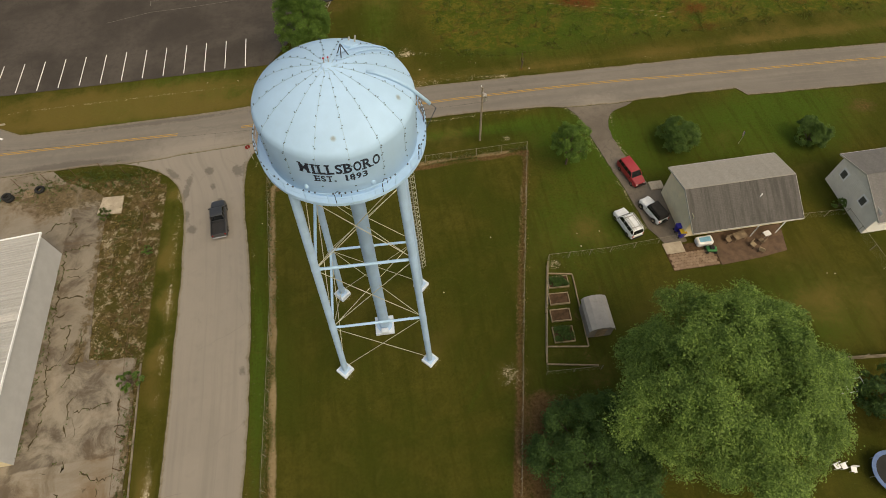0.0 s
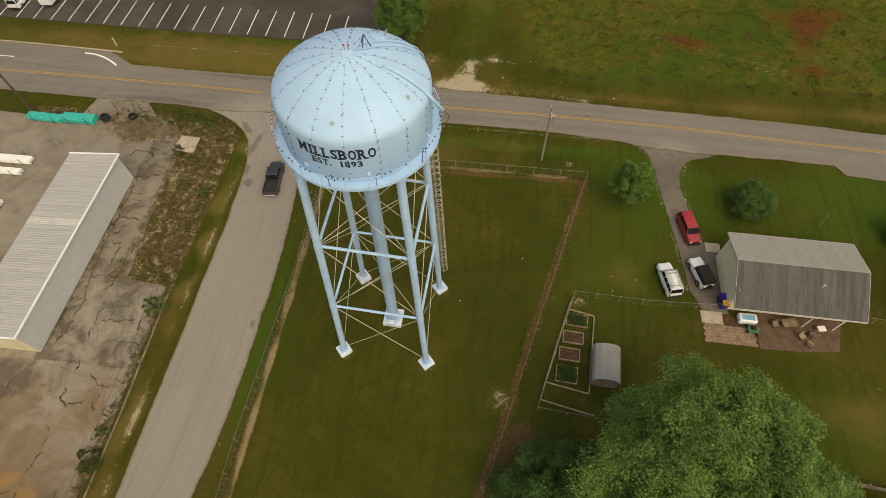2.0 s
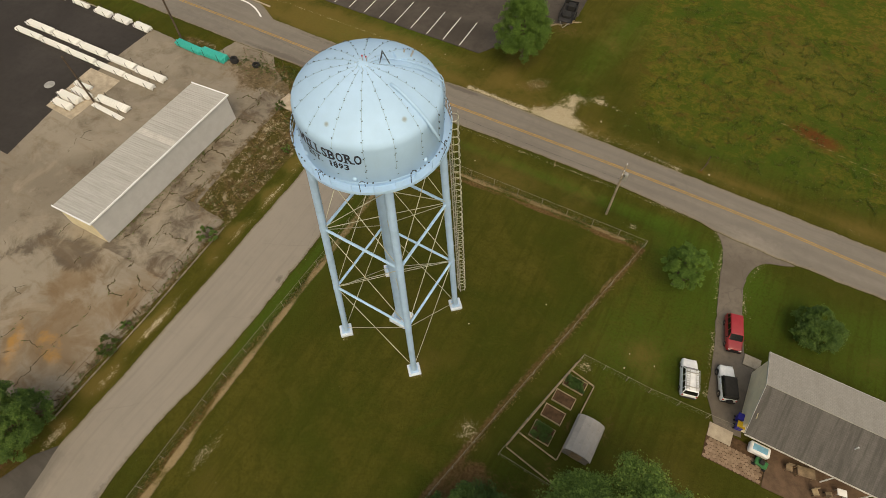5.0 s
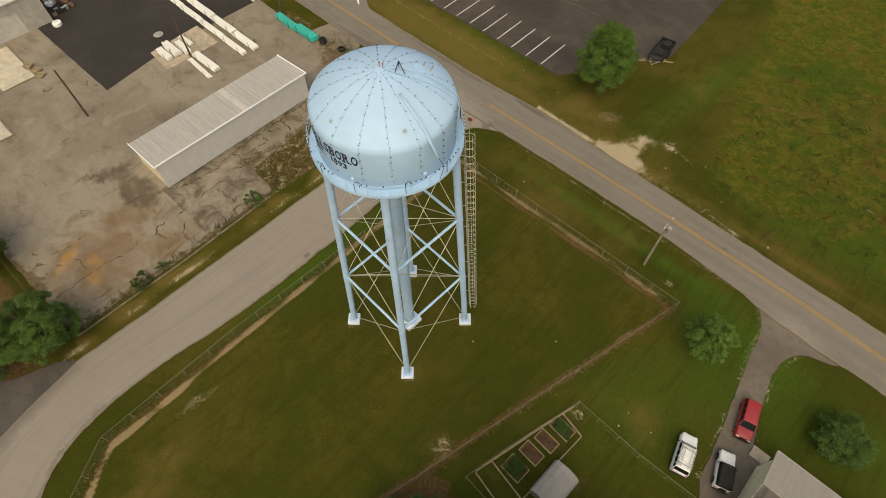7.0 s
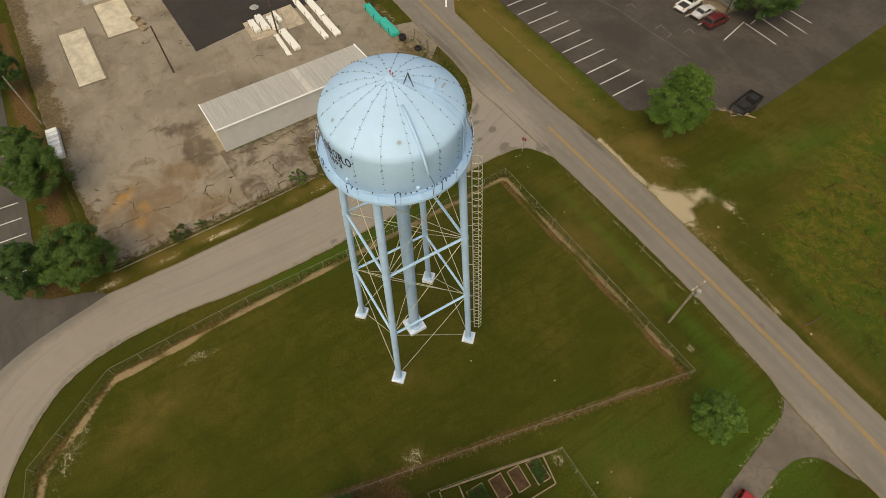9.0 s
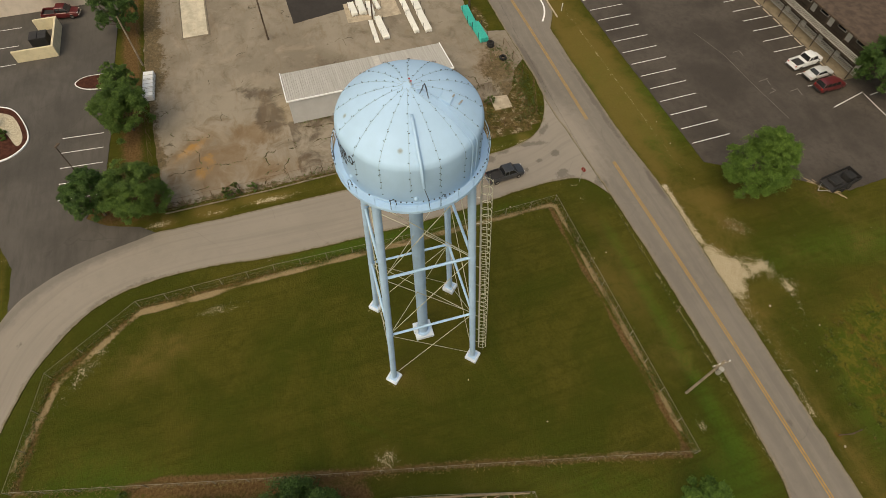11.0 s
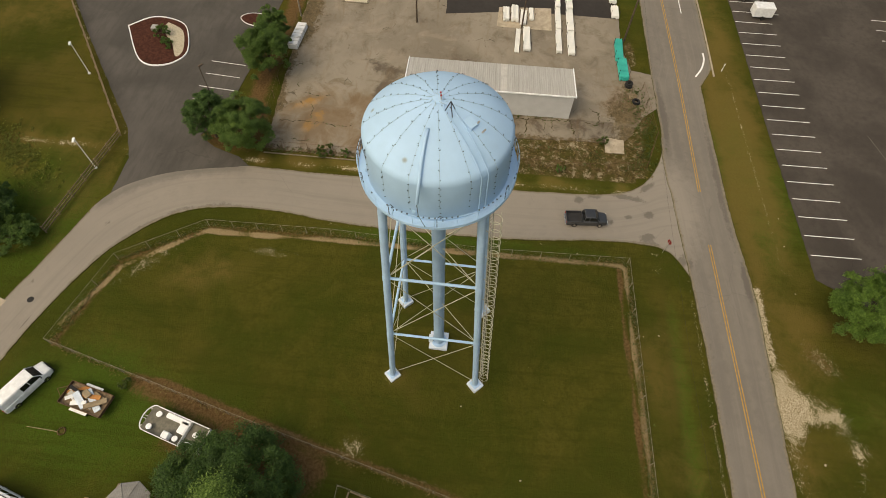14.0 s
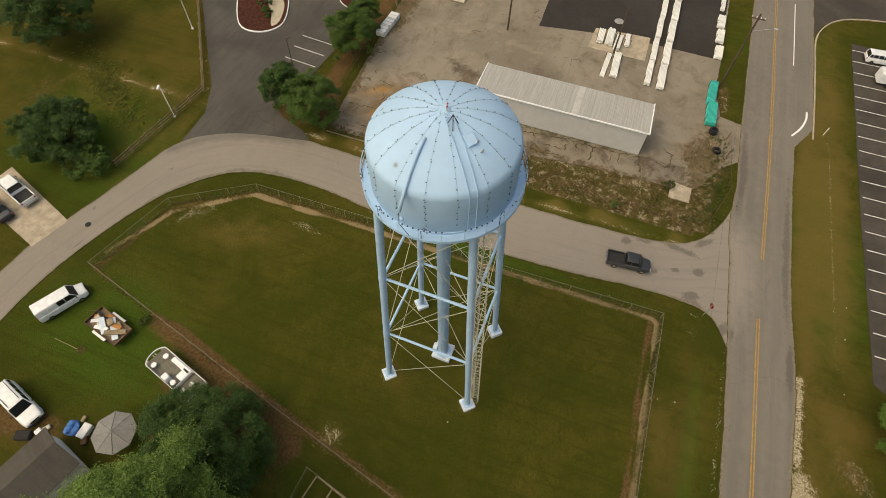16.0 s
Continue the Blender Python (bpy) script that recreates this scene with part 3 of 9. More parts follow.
    grit += 0.32 * np.exp(-(seg_dist(X, Y, [(4.0, 58.3), (9.7, 58.7), (13.1, 58.2), (16.4, 57.3)]) / 0.8) ** 2) * (0.85 + 0.4 * w2)
    grit += 0.8 * np.exp(-(seg_dist(X, Y, [(-13.6, 58.4), (-9.9, 58.3), (-5.0, 58.2)]) / 0.55) ** 2) + 0.45 * blob(X, Y, -35, 62.0, 24, 0.3)
    grit += 0.45 * blob(X, Y, -5.5, 63.5, 2.5, 1.6, 40) + 0.4 * blob(X, Y, -14.9, 47.3, 0.9, 0.7)
    grit += 0.5 * np.exp(-(np.minimum(seg_dist(X, Y, [(23.2, 50), (24.3, 48), (24.8, 44), (26.2, 36), (27.0, 30.2)]), seg_dist(X, Y, [(28.9, 48.4), (27.8, 45.5), (28.1, 42), (29.5, 36.6)])) / 0.4) ** 2) * (0.85 + 0.4 * w2)
    grit += 0.24 * np.exp(-(np.minimum(seg_dist(X, Y, street_side), seg_dist(X, Y, [(-14.5, 50.6), (16, 50.9), (22, 50.7)])) / 0.35) ** 2) * (0.7 + 0.6 * w2)
    grit += 0.55 * np.exp(-((X + 26.1) / 0.55) ** 2) * (Y < 46) * (0.7 + 0.6 * w2)
    grit += 0.22 * np.exp(-((Y - 57.7) / 0.5) ** 2) * (X > -14) + 0.35 * np.exp(-((Y - 50.9) / 0.25) ** 2) * (X > -14)
    grit += 0.62 * blob(X, Y, 8.2, 15.9, 1.3, 1.5) * (0.8 + 0.5 * w2) + 0.45 * blob(X, Y, -9.4, -11.0, 1.2, 4.5, 50) + 0.5 * blob(X, Y, -12.5, 2.5, 0.8, 3)
    grit += 0.6 * blob(X, Y, 14.2, 46.2, 0.8, 0.6) + 0.5 * blob(X, Y, 15.6, 27.3, 1.2, 0.8) + 0.5 * blob(X, Y, 41, 66.5, 8, 0.25, -18)
    grit += 0.42 * np.exp(-((X + 33.6) / 1.1) ** 2) * ((Y > 24) & (Y < 40)) * (0.8 + 0.5 * w2) + 0.3 * blob(X, Y, -30.5, 31, 1.5, 5)
    waste = np.clip(np.minimum((X + 36.0) / 0.8, (-28.5 - X) / 0.8), 0, 1) * np.clip(np.minimum((Y - 22.5) / 1.0, (48.6 - Y) / 1.5), 0, 1)
    waste = np.maximum(waste, blob(X, Y, -41.5, 46.2, 7.5, 3.4)) + 0.7 * blob(X, Y, -54, 47.6, 5, 1.2)
    waste += 0.8 * np.exp(-((X + 28.3) / 0.5) ** 2) * (Y > -3) * (Y < 46)
    lush = 0.2 + 0.36 * wobble(X, Y, 0.1, 8) + 0.5 * ditch + 0.02 * np.clip((X - 14) / 4, 0, 1) * (Y < 50) + 0.1 * (X > -15) * (Y > 44.3) * (Y < 51)
    lush += 0.3 * blob(X, Y, -50, 60.8, 40, 1.6) + 0.35 * blob(X, Y, 38, 16, 12, 8) + 0.15 * blob(X, Y, 24, 38, 8, 10) + 0.65 * blob(X, Y, 42, 42, 20, 7) + 0.3 * blob(X, Y, 22, 46, 8, 4)
    dry += 0.16 * np.clip((X - 11) / 4, 0, 1) * (Y < 36) * (Y > 10) + 0.22 * blob(X, Y, -40, 62, 45, 4)
    lush += 0.55 * blob(X, Y, 2, 76, 4, 22, -10) + 0.45 * blob(X, Y, 12, 64, 10, 3) + 0.3 * blob(X, Y, 32, 62, 20, 3)
    lush += 0.32 * np.exp(-((X + 16.4) / 0.8) ** 2) * (Y < 44) * (Y > -6) + 0.55 * blob(X, Y, -18, -33, 14, 12) + 0.4 * blob(X, Y, 8, -12, 7, 8)
    lush += 0.22 * np.exp(-((X + 26.6) / 1.1) ** 2) * (Y < 46) * (Y > -3) * (1 + w2)
    dry += 0.35 * np.exp(-((X + 26.8) / 1.3) ** 2) * (Y < 46) * (Y > -3) * (0.6 + w2)
    wild = 0.0 * X + 0.9 * np.clip((Y - 61.5) / 3, 0, 1) * np.clip((X - 6 + 0.25 * (Y - 60)) / 8, 0, 1) + 0.5 * blob(X, Y, -22, -31, 5, 4) + 0.2 * blob(X, Y, -26.6, 22, 1.2, 26)
    path = 0.95 * np.exp(-(seg_dist(X, Y, [(-15.2, 43.2), (-15.05, 30), (-14.9, 8), (-14.6, 0), (-14.6, -5.7), (-8.9, -13.4), (-1.3, -17.0)]) / 0.42) ** 2) * (0.95 + 0.35 * w2)
    path += 0.5 * np.exp(-(seg_dist(X, Y, [(1.0, -16.9), (4.2, -4), (7.2, 8)]) / 0.34) ** 2) + 0.9 * np.exp(-(seg_dist(X, Y, [(-14.7, 43.6), (-7, 43.6), (2, 43.9), (14, 44.0)]) / 0.34) ** 2) * (0.9 + 0.5 * w2)
    path += 0.5 * np.exp(-(seg_dist(X, Y, [(15.8, 43.2), (10.5, 23.5), (7.0, 8)]) / 0.3) ** 2) * (0.9 + 0.4 * w2) + 0.6 * np.exp(-(seg_dist(X, Y, [(24.7, 72.7), (32.9, 70.0), (44.3, 66.7)]) / 0.28) ** 2)
    path += 0.35 * np.exp(-((X - 38.8) / 9) ** 2) * np.exp(-((Y - 48.6) / 0.8) ** 2)
    dry += 0.25 * ((X < -9) & (Y < -20))
    red = 0.9 * blob(X, Y, 30.9, 71.6, 4.5, 1.8, -12) + 0.75 * blob(X, Y, 48, 74, 5, 2.6, 60) + 0.75 * blob(X, Y, 48, 67, 3, 2.2) + 0.8 * blob(X, Y, 50, 79.5, 9, 3.4, 10) + 0.55 * blob(X, Y, 47.6, 62.7, 4, 1.5) + 0.4 * blob(X, Y, 6, 77, 1.0, 1.6) + 0.6 * blob(X, Y, 19.1, 58.5, 0.6, 0.8)
    for k in (0.0, 1.5):
        lush += 0.22 * np.exp(-(seg_dist(X, Y, [(4.5 + k, 16.5), (-2.0 + k, 8.0), (-7 + k, 3.5)]) / 0.3) ** 2)
        dry -= 0.35 * np.exp(-(seg_dist(X, Y, [(3.5 + k, 15.5), (-2.0 + k, 8.0), (-7 + k, 3.5)]) / 0.35) ** 2)
    nx, ny = len(xs), len(ys)
    verts = np.stack([X.ravel(), Y.ravel(), Z.ravel()], 1)
    i = np.arange(nx * ny).reshape(ny, nx)
    quads = np.stack([i[:-1, :-1].ravel(), i[:-1, 1:].ravel(), i[1:, 1:].ravel(), i[1:, :-1].ravel()], 1)
    me = bpy.data.meshes.new("ground")
    me.from_pydata(verts.tolist(), [], quads.tolist())
    at = me.color_attributes.new("cover", "FLOAT_COLOR", "POINT")
    rgba = np.clip(np.stack([dry, soil, grit, lush], 2), 0, 1).reshape(-1, 4)
    at.data.foreach_set("color", rgba.astype(np.float32).ravel())
    at = me.color_attributes.new("rough", "FLOAT_COLOR", "POINT")
    rgba = np.clip(np.stack([wild, path, red, waste], 2), 0, 1).reshape(-1, 4)
    at.data.foreach_set("color", rgba.astype(np.float32).ravel())
    me.materials.append(GROUND)
    me.shade_smooth()
    tagged(new("ground", me), "mown green and brown grass with bare soil and grit", "ground", kind="structure")


build_ground()


def paved(name, outline, z, material, label, seed=0.0, fray=0.12, kind="structure", category="road", step=0.6):
    bm = bmesh.new()
    prism(bm, ragged(outline, step, fray, seed), -0.25, z)
    return solo(name, bm, material, label, category, kind=kind)


# main road, side street and lots
road_s = [(-110, 50.6), (-76, 50.6), (-50, 50.4), (-38, 50.5), (-33, 50.0), (-14.0, 51.0), (-3, 51.3), (11, 51.3), (20, 50.7), (23, 50.2), (30, 49.7), (33, 49.9), (46.6, 49.7), (47.4, 48.2), (64, 47.4), (80, 46.9), (120, 45.2)]
road_n = [(120, 52.2), (80, 54.2), (60, 55.4), (44, 56.4), (13, 57.2), (0, 57.6), (-12, 58.1), (-24, 57.4), (-40, 57.4), (-48, 57.6), (-52.5, 60.0), (-76, 60.3), (-110, 60.4)]
road_x = np.arange(-110, 120.1, 0.5)


def road_cover(X, Y, inner, width):
    mouth = np.clip(1.0 - np.hypot((X + 24) / 11.5, (Y - 49.5) / 5.6), 0, 1) * 1.6
    drive_mouth = np.clip(1.0 - np.hypot((X - 27) / 6, (Y - 49.8) / 3.0), 0, 1)
    shade = 0.10 + 0.12 * wobble(X, Y, 0.12, 31) + mouth + 0.9 * drive_mouth
    stain = 0.95 * blob(X, Y, -14.6, 57.5, 2.6, 0.6, -3) + 0.5 * blob(X, Y, -30, 56.6, 12, 0.7) + 0.75 * blob(X, Y, 16.6, 54.7, 0.5, 0.4) + 0.5 * blob(X, Y, -23.3, 47.4, 1.2, 0.9)
    stain += 0.65 * blob(X, Y, -41, 51.3, 7, 0.8) + 0.7 * blob(X, Y, -15.5, 50.6, 1.8, 0.6, -25) + 0.35 * np.exp(-((inner - 0.5) / 0.5) ** 2)
    lane = np.abs(Y - 54.15 + 0.012 * np.clip(X - 30, 0, 90))
    track = np.exp(-((lane - 0.95) / 0.4) ** 2) + np.exp(-((lane - 2.55) / 0.45) ** 2)
    return shade, stain, track, np.exp(-inner / 0.33)


def lofted(name, left, right, across, z, material, label, cover, seed):
    """A road surface between two edges: rows across it that know how far along and how far in from the edge they lie."""
    n = len(left)
    A, B = np.array(left, float), np.array(right, float)
    for E, O, k in ((A, B, 0.0), (B, A, 7.0)):
        side = (O - E) / (np.linalg.norm(O - E, axis=1)[:, None] + 1e-6)
        E += side * np.array([0.12 * noise.noise((x * 0.35 + seed + k, y * 0.35, seed)) + 0.05 * noise.noise((x * 1.9, y * 1.9 + seed, k)) for x, y in E])[:, None]
    v = np.concatenate([[0, 0.02, 0.045, 0.08, 0.12], np.linspace(0.16, 0.84, across), [0.88, 0.92, 0.955, 0.98, 1.0]])
    P = A[:, None, :] + (B - A)[:, None, :] * v[None, :, None]
    X, Y = P[..., 0], P[..., 1]
    width = np.linalg.norm(B - A, axis=1)[:, None] * np.ones_like(X)
    inner = np.minimum(v[None, :], 1 - v[None, :]) * width
    mid = (A + B) / 2
    run = np.concatenate([[0], np.cumsum(np.linalg.norm(np.diff(mid, axis=0), axis=1))])[:, None] * np.ones_like(X)
    cov = np.clip(np.stack(cover(X, Y, inner, width), 2), 0, 2)
    flow = np.stack([run, (v[None, :] - 0.5) * width, np.zeros_like(X), np.ones_like(X)], 2)
    m = len(v)
    top = np.stack([X, Y, np.full_like(X, z)], 2)
    skirt = lambda j: np.stack([X[:, j], Y[:, j], np.full(n, -0.25)], 1)[:, None, :]
    V = np.concatenate([skirt(0), top, skirt(-1)], 1)
    pad = lambda q: np.concatenate([q[:, :1], q, q[:, -1:]], 1).reshape(-1, 4).astype(np.float32)
    i = np.arange(n * (m + 2)).reshape(n, m + 2)
    F = np.stack([i[:-1, :-1].ravel(), i[1:, :-1].ravel(), i[1:, 1:].ravel(), i[:-1, 1:].ravel()], 1)
    u, w = top[1, 0] - top[0, 0], top[0, -1] - top[0, 0]
    if u[0] * w[1] - u[1] * w[0] < 0:
        F = F[:, ::-1]
    me = bpy.data.meshes.new(name)
    me.from_pydata(V.reshape(-1, 3).tolist(), [], F.tolist())
    for key, q in (("surface", cov), ("flow", flow)):
        me.color_attributes.new(key, "FLOAT_COLOR", "POINT").data.foreach_set("color", pad(q).ravel())
    me.materials.append(material)
    return tagged(new(name, me), label, "road", kind="structure")


def evenly(pts, n):
    """n points at even steps along a line."""
    P = np.array(pts, float)
    d = np.concatenate([[0], np.cumsum(np.linalg.norm(np.diff(P, axis=0), axis=1))])
    u = np.linspace(0, d[-1], n)
    return np.stack([np.interp(u, d, P[:, 0]), np.interp(u, d, P[:, 1])], 1)


edge_s = [(x, np.interp(x, [p[0] for p in road_s], [p[1] for p in road_s])) for x in road_x]
edge_n = [(x, np.interp(x, [p[0] for p in road_n[::-1]], [p[1] for p in road_n[::-1]])) for x in road_x]
road = lofted("road", edge_s, edge_n, 18, 0.050, ASPHALT, "worn grey two-lane asphalt road with patched edges", road_cover, 1.0)
street_e = smooth_line([(-14.0, 51.2), (-17.6, 49.0), (-18.5, 45.5), (-18.2, 39), (-17.3, 28), (-17.3, 12), (-18.2, 2), (-18.1, -5.2), (-16.1, -10.8), (-11.0, -15.6), (-4.5, -18.6), (2.2, -20.6), (10, -21.6), (40, -24)])
street_w = smooth_line([(40, -29), (5, -26.1), (-2.7, -24.4), (-9.4, -22.3), (-17.6, -19.8), (-21.4, -16.0), (-23.4, -11.0), (-24.4, -6.5), (-25.0, -3.0), (-24.9, 4), (-25.0, 25), (-25.3, 38), (-26.2, 44), (-28.2, 47.2), (-31.5, 49.3), (-36, 50.7)])


def street_cover(X, Y, inner, width):
    shade = 0.95 + 0.12 * wobble(X, Y, 0.15, 41) + 0.15 * np.clip((Y - 40) / 8, 0, 1)
    stain = 0.0 * X
    for x, y, rx, ry, a in ((-25.5, 44.6, 0.55, 3.0, -10), (-25.2, 40.6, 0.5, 1.2, 5), (-24.4, 38.6, 0.8, 0.7, 0), (-23.0, 47.2, 0.7, 0.8, 20), (-22.3, 44.6, 0.4, 0.5, 0), (-19.6, 46.6, 0.7, 1.1, 10), (-21.3, 42.4, 0.45, 0.4, 0),
                            (-1.0, -20.6, 1.0, 0.12, -15), (-18.0, 20.6, 0.3, 0.5, 0), (-25.3, 31.0, 0.35, 6.5, 0), (-18.3, 45.5, 0.7, 3.5, 5), (-16.3, 50.2, 1.8, 0.7, -30), (-27.4, 47.4, 0.5, 1.6, 40), (-5.7, -22.4, 0.3, 0.3, 0), (-14.3, -17.6, 0.35, 0.35, 0)):
        stain = np.maximum(stain, blob(X, Y, x, y, rx, ry, a))
    bend = [(-18.2, 1), (-18.5, -4.8), (-17.2, -9.8), (-14.1, -13.5), (-9.7, -16.5), (-4.0, -18.6)]
    stain += 0.75 * np.exp(-(seg_dist(X, Y, bend) / 0.55) ** 2) + 0.5 * np.exp(-(seg_dist(X, Y, [(-17.5, 6), (-17.4, 22)]) / 0.4) ** 2)
    lot_side = 1.0 * np.exp(-(seg_dist(X, Y, [(-24.6, -4.5), (-23.2, -11), (-20.9, -16), (-17.2, -19.6)]) / 1.0) ** 2)
    track = np.exp(-((inner - 1.7) / 0.6) ** 2) + 0.6 * np.exp(-((inner - 3.6) / 0.4) ** 2)
    return shade - 0.6 * lot_side, stain, track, np.exp(-inner / 0.33) * (1 - lot_side)


street = lofted("side_street", evenly(street_e, 320), evenly(street_w[::-1], 320), 20, 0.045, ASPHALT, "pale worn asphalt side street with ragged edges", street_cover, 2.0)
westlot = paved("west_parking_lot", [(-24.5, -19.3), (-29.5, -21.5), (-46.3, -34.2), (-75, -55), (-110, -60), (-110, -8.2), (-72, -8.0), (-58, -8.6), (-44, -8.9), (-33.5, -9.6), (-29.5, -11.6), (-27.6, -9.0), (-26.4, -5.5), (-24.2, -2.6), (-22.0, -6), (-18, -14), (-14, -19)], 0.040, WESTLOT, "dark grey asphalt parking lot", 3.0, 0.08, category="parking lot")
motel_lot = paved("motel_parking_lot", [(-75.2, 65.9), (-40, 65.5), (-15.8, 65.6), (-10.2, 74.6), (-6.0, 81.0), (-7.2, 99.5), (-9, 125), (-75.6, 125)], 0.045, LOT, "dark asphalt parking lot with painted stalls", 4.0, 0.10, category="parking lot")
entry = paved("lot_entrance", [(-110, 60.0), (-73, 60.0)] + smooth_line([(-75.8, 60.5), (-79.5, 62.5), (-82.0, 66.5), (-83.3, 72), (-83.6, 125)]) + [(-110, 125)], 0.041, LOT, "grey asphalt entrance to the parking lot", 4.5, 0.05)
drive = paved("driveway", smooth_line([(22.5, 51.2), (24.4, 48), (25.0, 44), (26.4, 36), (27.2, 30.2)]) + [(28.6, 27.6), (30.9, 27.8), (30.6, 35.5)] + smooth_line([(29.3, 36.5), (27.9, 42), (27.6, 45.5), (28.6, 48), (32, 49.6)]), 0.042, DRIVE, "old cracked asphalt driveway", 5.0, 0.12, category="driveway")
apron = paved("concrete_driveway", [(-3.2, -23.9), (1.2, -25.2), (-2.4, -37), (-7.4, -36)], 0.047, CONCRETE, "pale concrete driveway slab with a joint", 6.0, 0.03, category="driveway")


def build_yard():
    """The works yard: a fine grid, so that the stains can lie where they are."""
    outline = ragged([(-28.3, -2.6), (-28.1, 10), (-28.6, 23.6), (-33.4, 24.2), (-34.6, 37.8), (-34.6, 44.6), (-36.5, 46.4), (-40.2, 48.2), (-42.6, 50.7), (-49.6, 51.0), (-50.3, 47.6), (-56, 46.3), (-62, 46.6), (-110, 46.8), (-110, -3.6), (-58, -4.4), (-44, -3.6)], 0.6, 0.2, 8.0)
    bm = bmesh.new()
    prism(bm, outline, -0.25, 0.040)
    for v in [*range(-110, -44, 2), *np.arange(-44, -27.4, 0.6)]:
        bmesh.ops.bisect_plane(bm, geom=bm.verts[:] + bm.edges[:] + bm.faces[:], plane_co=(v, 0, 0), plane_no=(1, 0, 0))
    for v in [*range(-4, 52, 1)]:
        bmesh.ops.bisect_plane(bm, geom=bm.verts[:] + bm.edges[:] + bm.faces[:], plane_co=(0, v, 0), plane_no=(0, 1, 0))
    me = mesh_of(bm, "yard", YARD)
    co = np.zeros(len(me.vertices) * 3)
    me.vertices.foreach_get("co", co)
    X, Y = co[0::3], co[1::3]
    rust = 0.55 * blob(X, Y, -34.5, 4.5, 7.5, 6.5) + 0.8 * blob(X, Y, -37.2, 0.8, 3.8, 1.0, 128) + 0.6 * blob(X, Y, -33.6, 2.4, 2.6, 1.6, 150) + 0.4 * blob(X, Y, -38.5, 11, 4, 2.4, 70)
    rust += 0.35 * blob(X, Y, -31, 13, 3, 5) + 0.45 * blob(X, Y, -42, 45, 6, 3) + 0.3 * blob(X, Y, -70, -2, 14, 3)
    # dark stains, and a darker strip all along beside the storage wall
    wet = 0.75 * blob(X, Y, -46.5, 10.0, 3.6, 2.0, 70) + 0.8 * blob(X, Y, -41, 11.5, 4, 2.4) + 0.62 * ((X > -38.6) & (Y > 14) & (Y < 44))
    wet += 0.5 * blob(X, Y, -40, 13, 4, 2.5) + 0.6 * blob(X, Y, -42.5, 45, 5, 2.6) + 0.5 * blob(X, Y, -29.5, -1, 3, 2)
    edge_x = np.where(Y > 24, -34.6, -28.4)
    crack = 0.75 * np.exp(-((X - edge_x) / 1.0) ** 2) * (Y < 46) + 0.7 * np.exp(-((X + 38.4) / 0.4) ** 2) * ((Y > 15) & (Y < 38)) + 0.95 * blob(X, Y, -40.0, 46.0, 5.5, 3.4) + 0.5 * blob(X, Y, -48, 46.6, 5, 1.4)
    crack += 0.75 * np.exp(-((Y + 3.4) / 1.1) ** 2) + 0.5 * blob(X, Y, -37, -2.6, 2.4, 1.6) + 0.55 * np.exp(-((Y + 2.5) / 2.5) ** 2) * (X < -50)
    at = me.color_attributes.new("wear", "FLOAT_COLOR", "POINT")
    at.data.foreach_set("color", np.clip(np.stack([rust, wet, crack, np.ones_like(X)], 1), 0, 1).astype(np.float32).ravel())
    return tagged(new("works_yard", me), "stained cracked concrete works yard", "yard", kind="structure")


yard = build_yard()
tar = paved("tar_paving", [(-60.7, 18.4), (-62.3, 27.2), (-63.0, 36), (-63.0, 46.4), (-110, 46.5), (-110, 17.6), (-79.2, 17.9)], 0.050, TAR, "fresh black tar paving in the yard", 9.0, 0.05, category="paving")
lumber_slab = paved("concrete_slab", [(-63.7, 27.0), (-64.4, 35.6), (-58.4, 35.6), (-58.4, 26.8)], 0.058, CONCRETE, "pale square concrete slab in the yard", 10.0, 0.05, category="slab")
pad = paved("concrete_pad", [(-35.7, 42.6), (-35.4, 45.1), (-32.9, 45.0), (-32.9, 42.4)], 0.10, CONCRETE, "small pale concrete pad among weeds", 10.5, 0.06, category="slab")


# ---- painted lines ----
def strip(parent, a, b, w, z, material, name):
    a, b = Vector(a), Vector(b)
    d = (b - a).normalized()
    s = Vector((-d.y, d.x)) * w / 2
    bm = bmesh.new()
    prism(bm, [tuple(a - s), tuple(b - s), tuple(b + s), tuple(a + s)], z - 0.01, z)
    return part(name, bm, material, parent)


def centre_line(pts, off):
    P = [Vector(p) for p in pts]
    out = []
    for i, p in enumerate(P):
        d = (P[min(i + 1, len(P) - 1)] - P[max(i - 1, 0)]).normalized()
        out.append(tuple(p + Vector((-d.y, d.x)) * off))
    return out


for run in ([(-110, 54.3), (-78, 54.3), (-50, 54.4), (-27.5, 54.1)], [(-19.3, 54.0), (0, 54.2), (14, 54.2), (30, 53.9), (44, 53.1), (70, 51.9), (90, 50.4), (120, 48.2)]):
    for off in (-0.13, 0.13):
        c = smooth_line(centre_line(run, off), 5)
        bm = bmesh.new()
        prism(bm, centre_line(c, -0.055) + centre_line(c, 0.055)[::-1], 0.045, 0.056)
        part("yellow_line", bm, LINE_Y, road)
strip(road, (-83, 57.3), (-66, 57.2), 0.14, 0.056, LINE_W, "white_line")
c = smooth_line([(-50.1, 57.1), (-52.1, 58.3), (-54.2, 59.0), (-55.9, 59.1)], 5)
bm = bmesh.new()
prism(bm, centre_line(c, -0.13) + centre_line(c, 0.13)[::-1], 0.045, 0.057)
part("white_line", bm, LINE_W, road)
for i in range(20):
    x = -19.2 - 2.86 * i
    strip(motel_lot, (x, 65.9), (x - 0.1, 71.9), 0.11, 0.052, LINE_W, "stall_line")
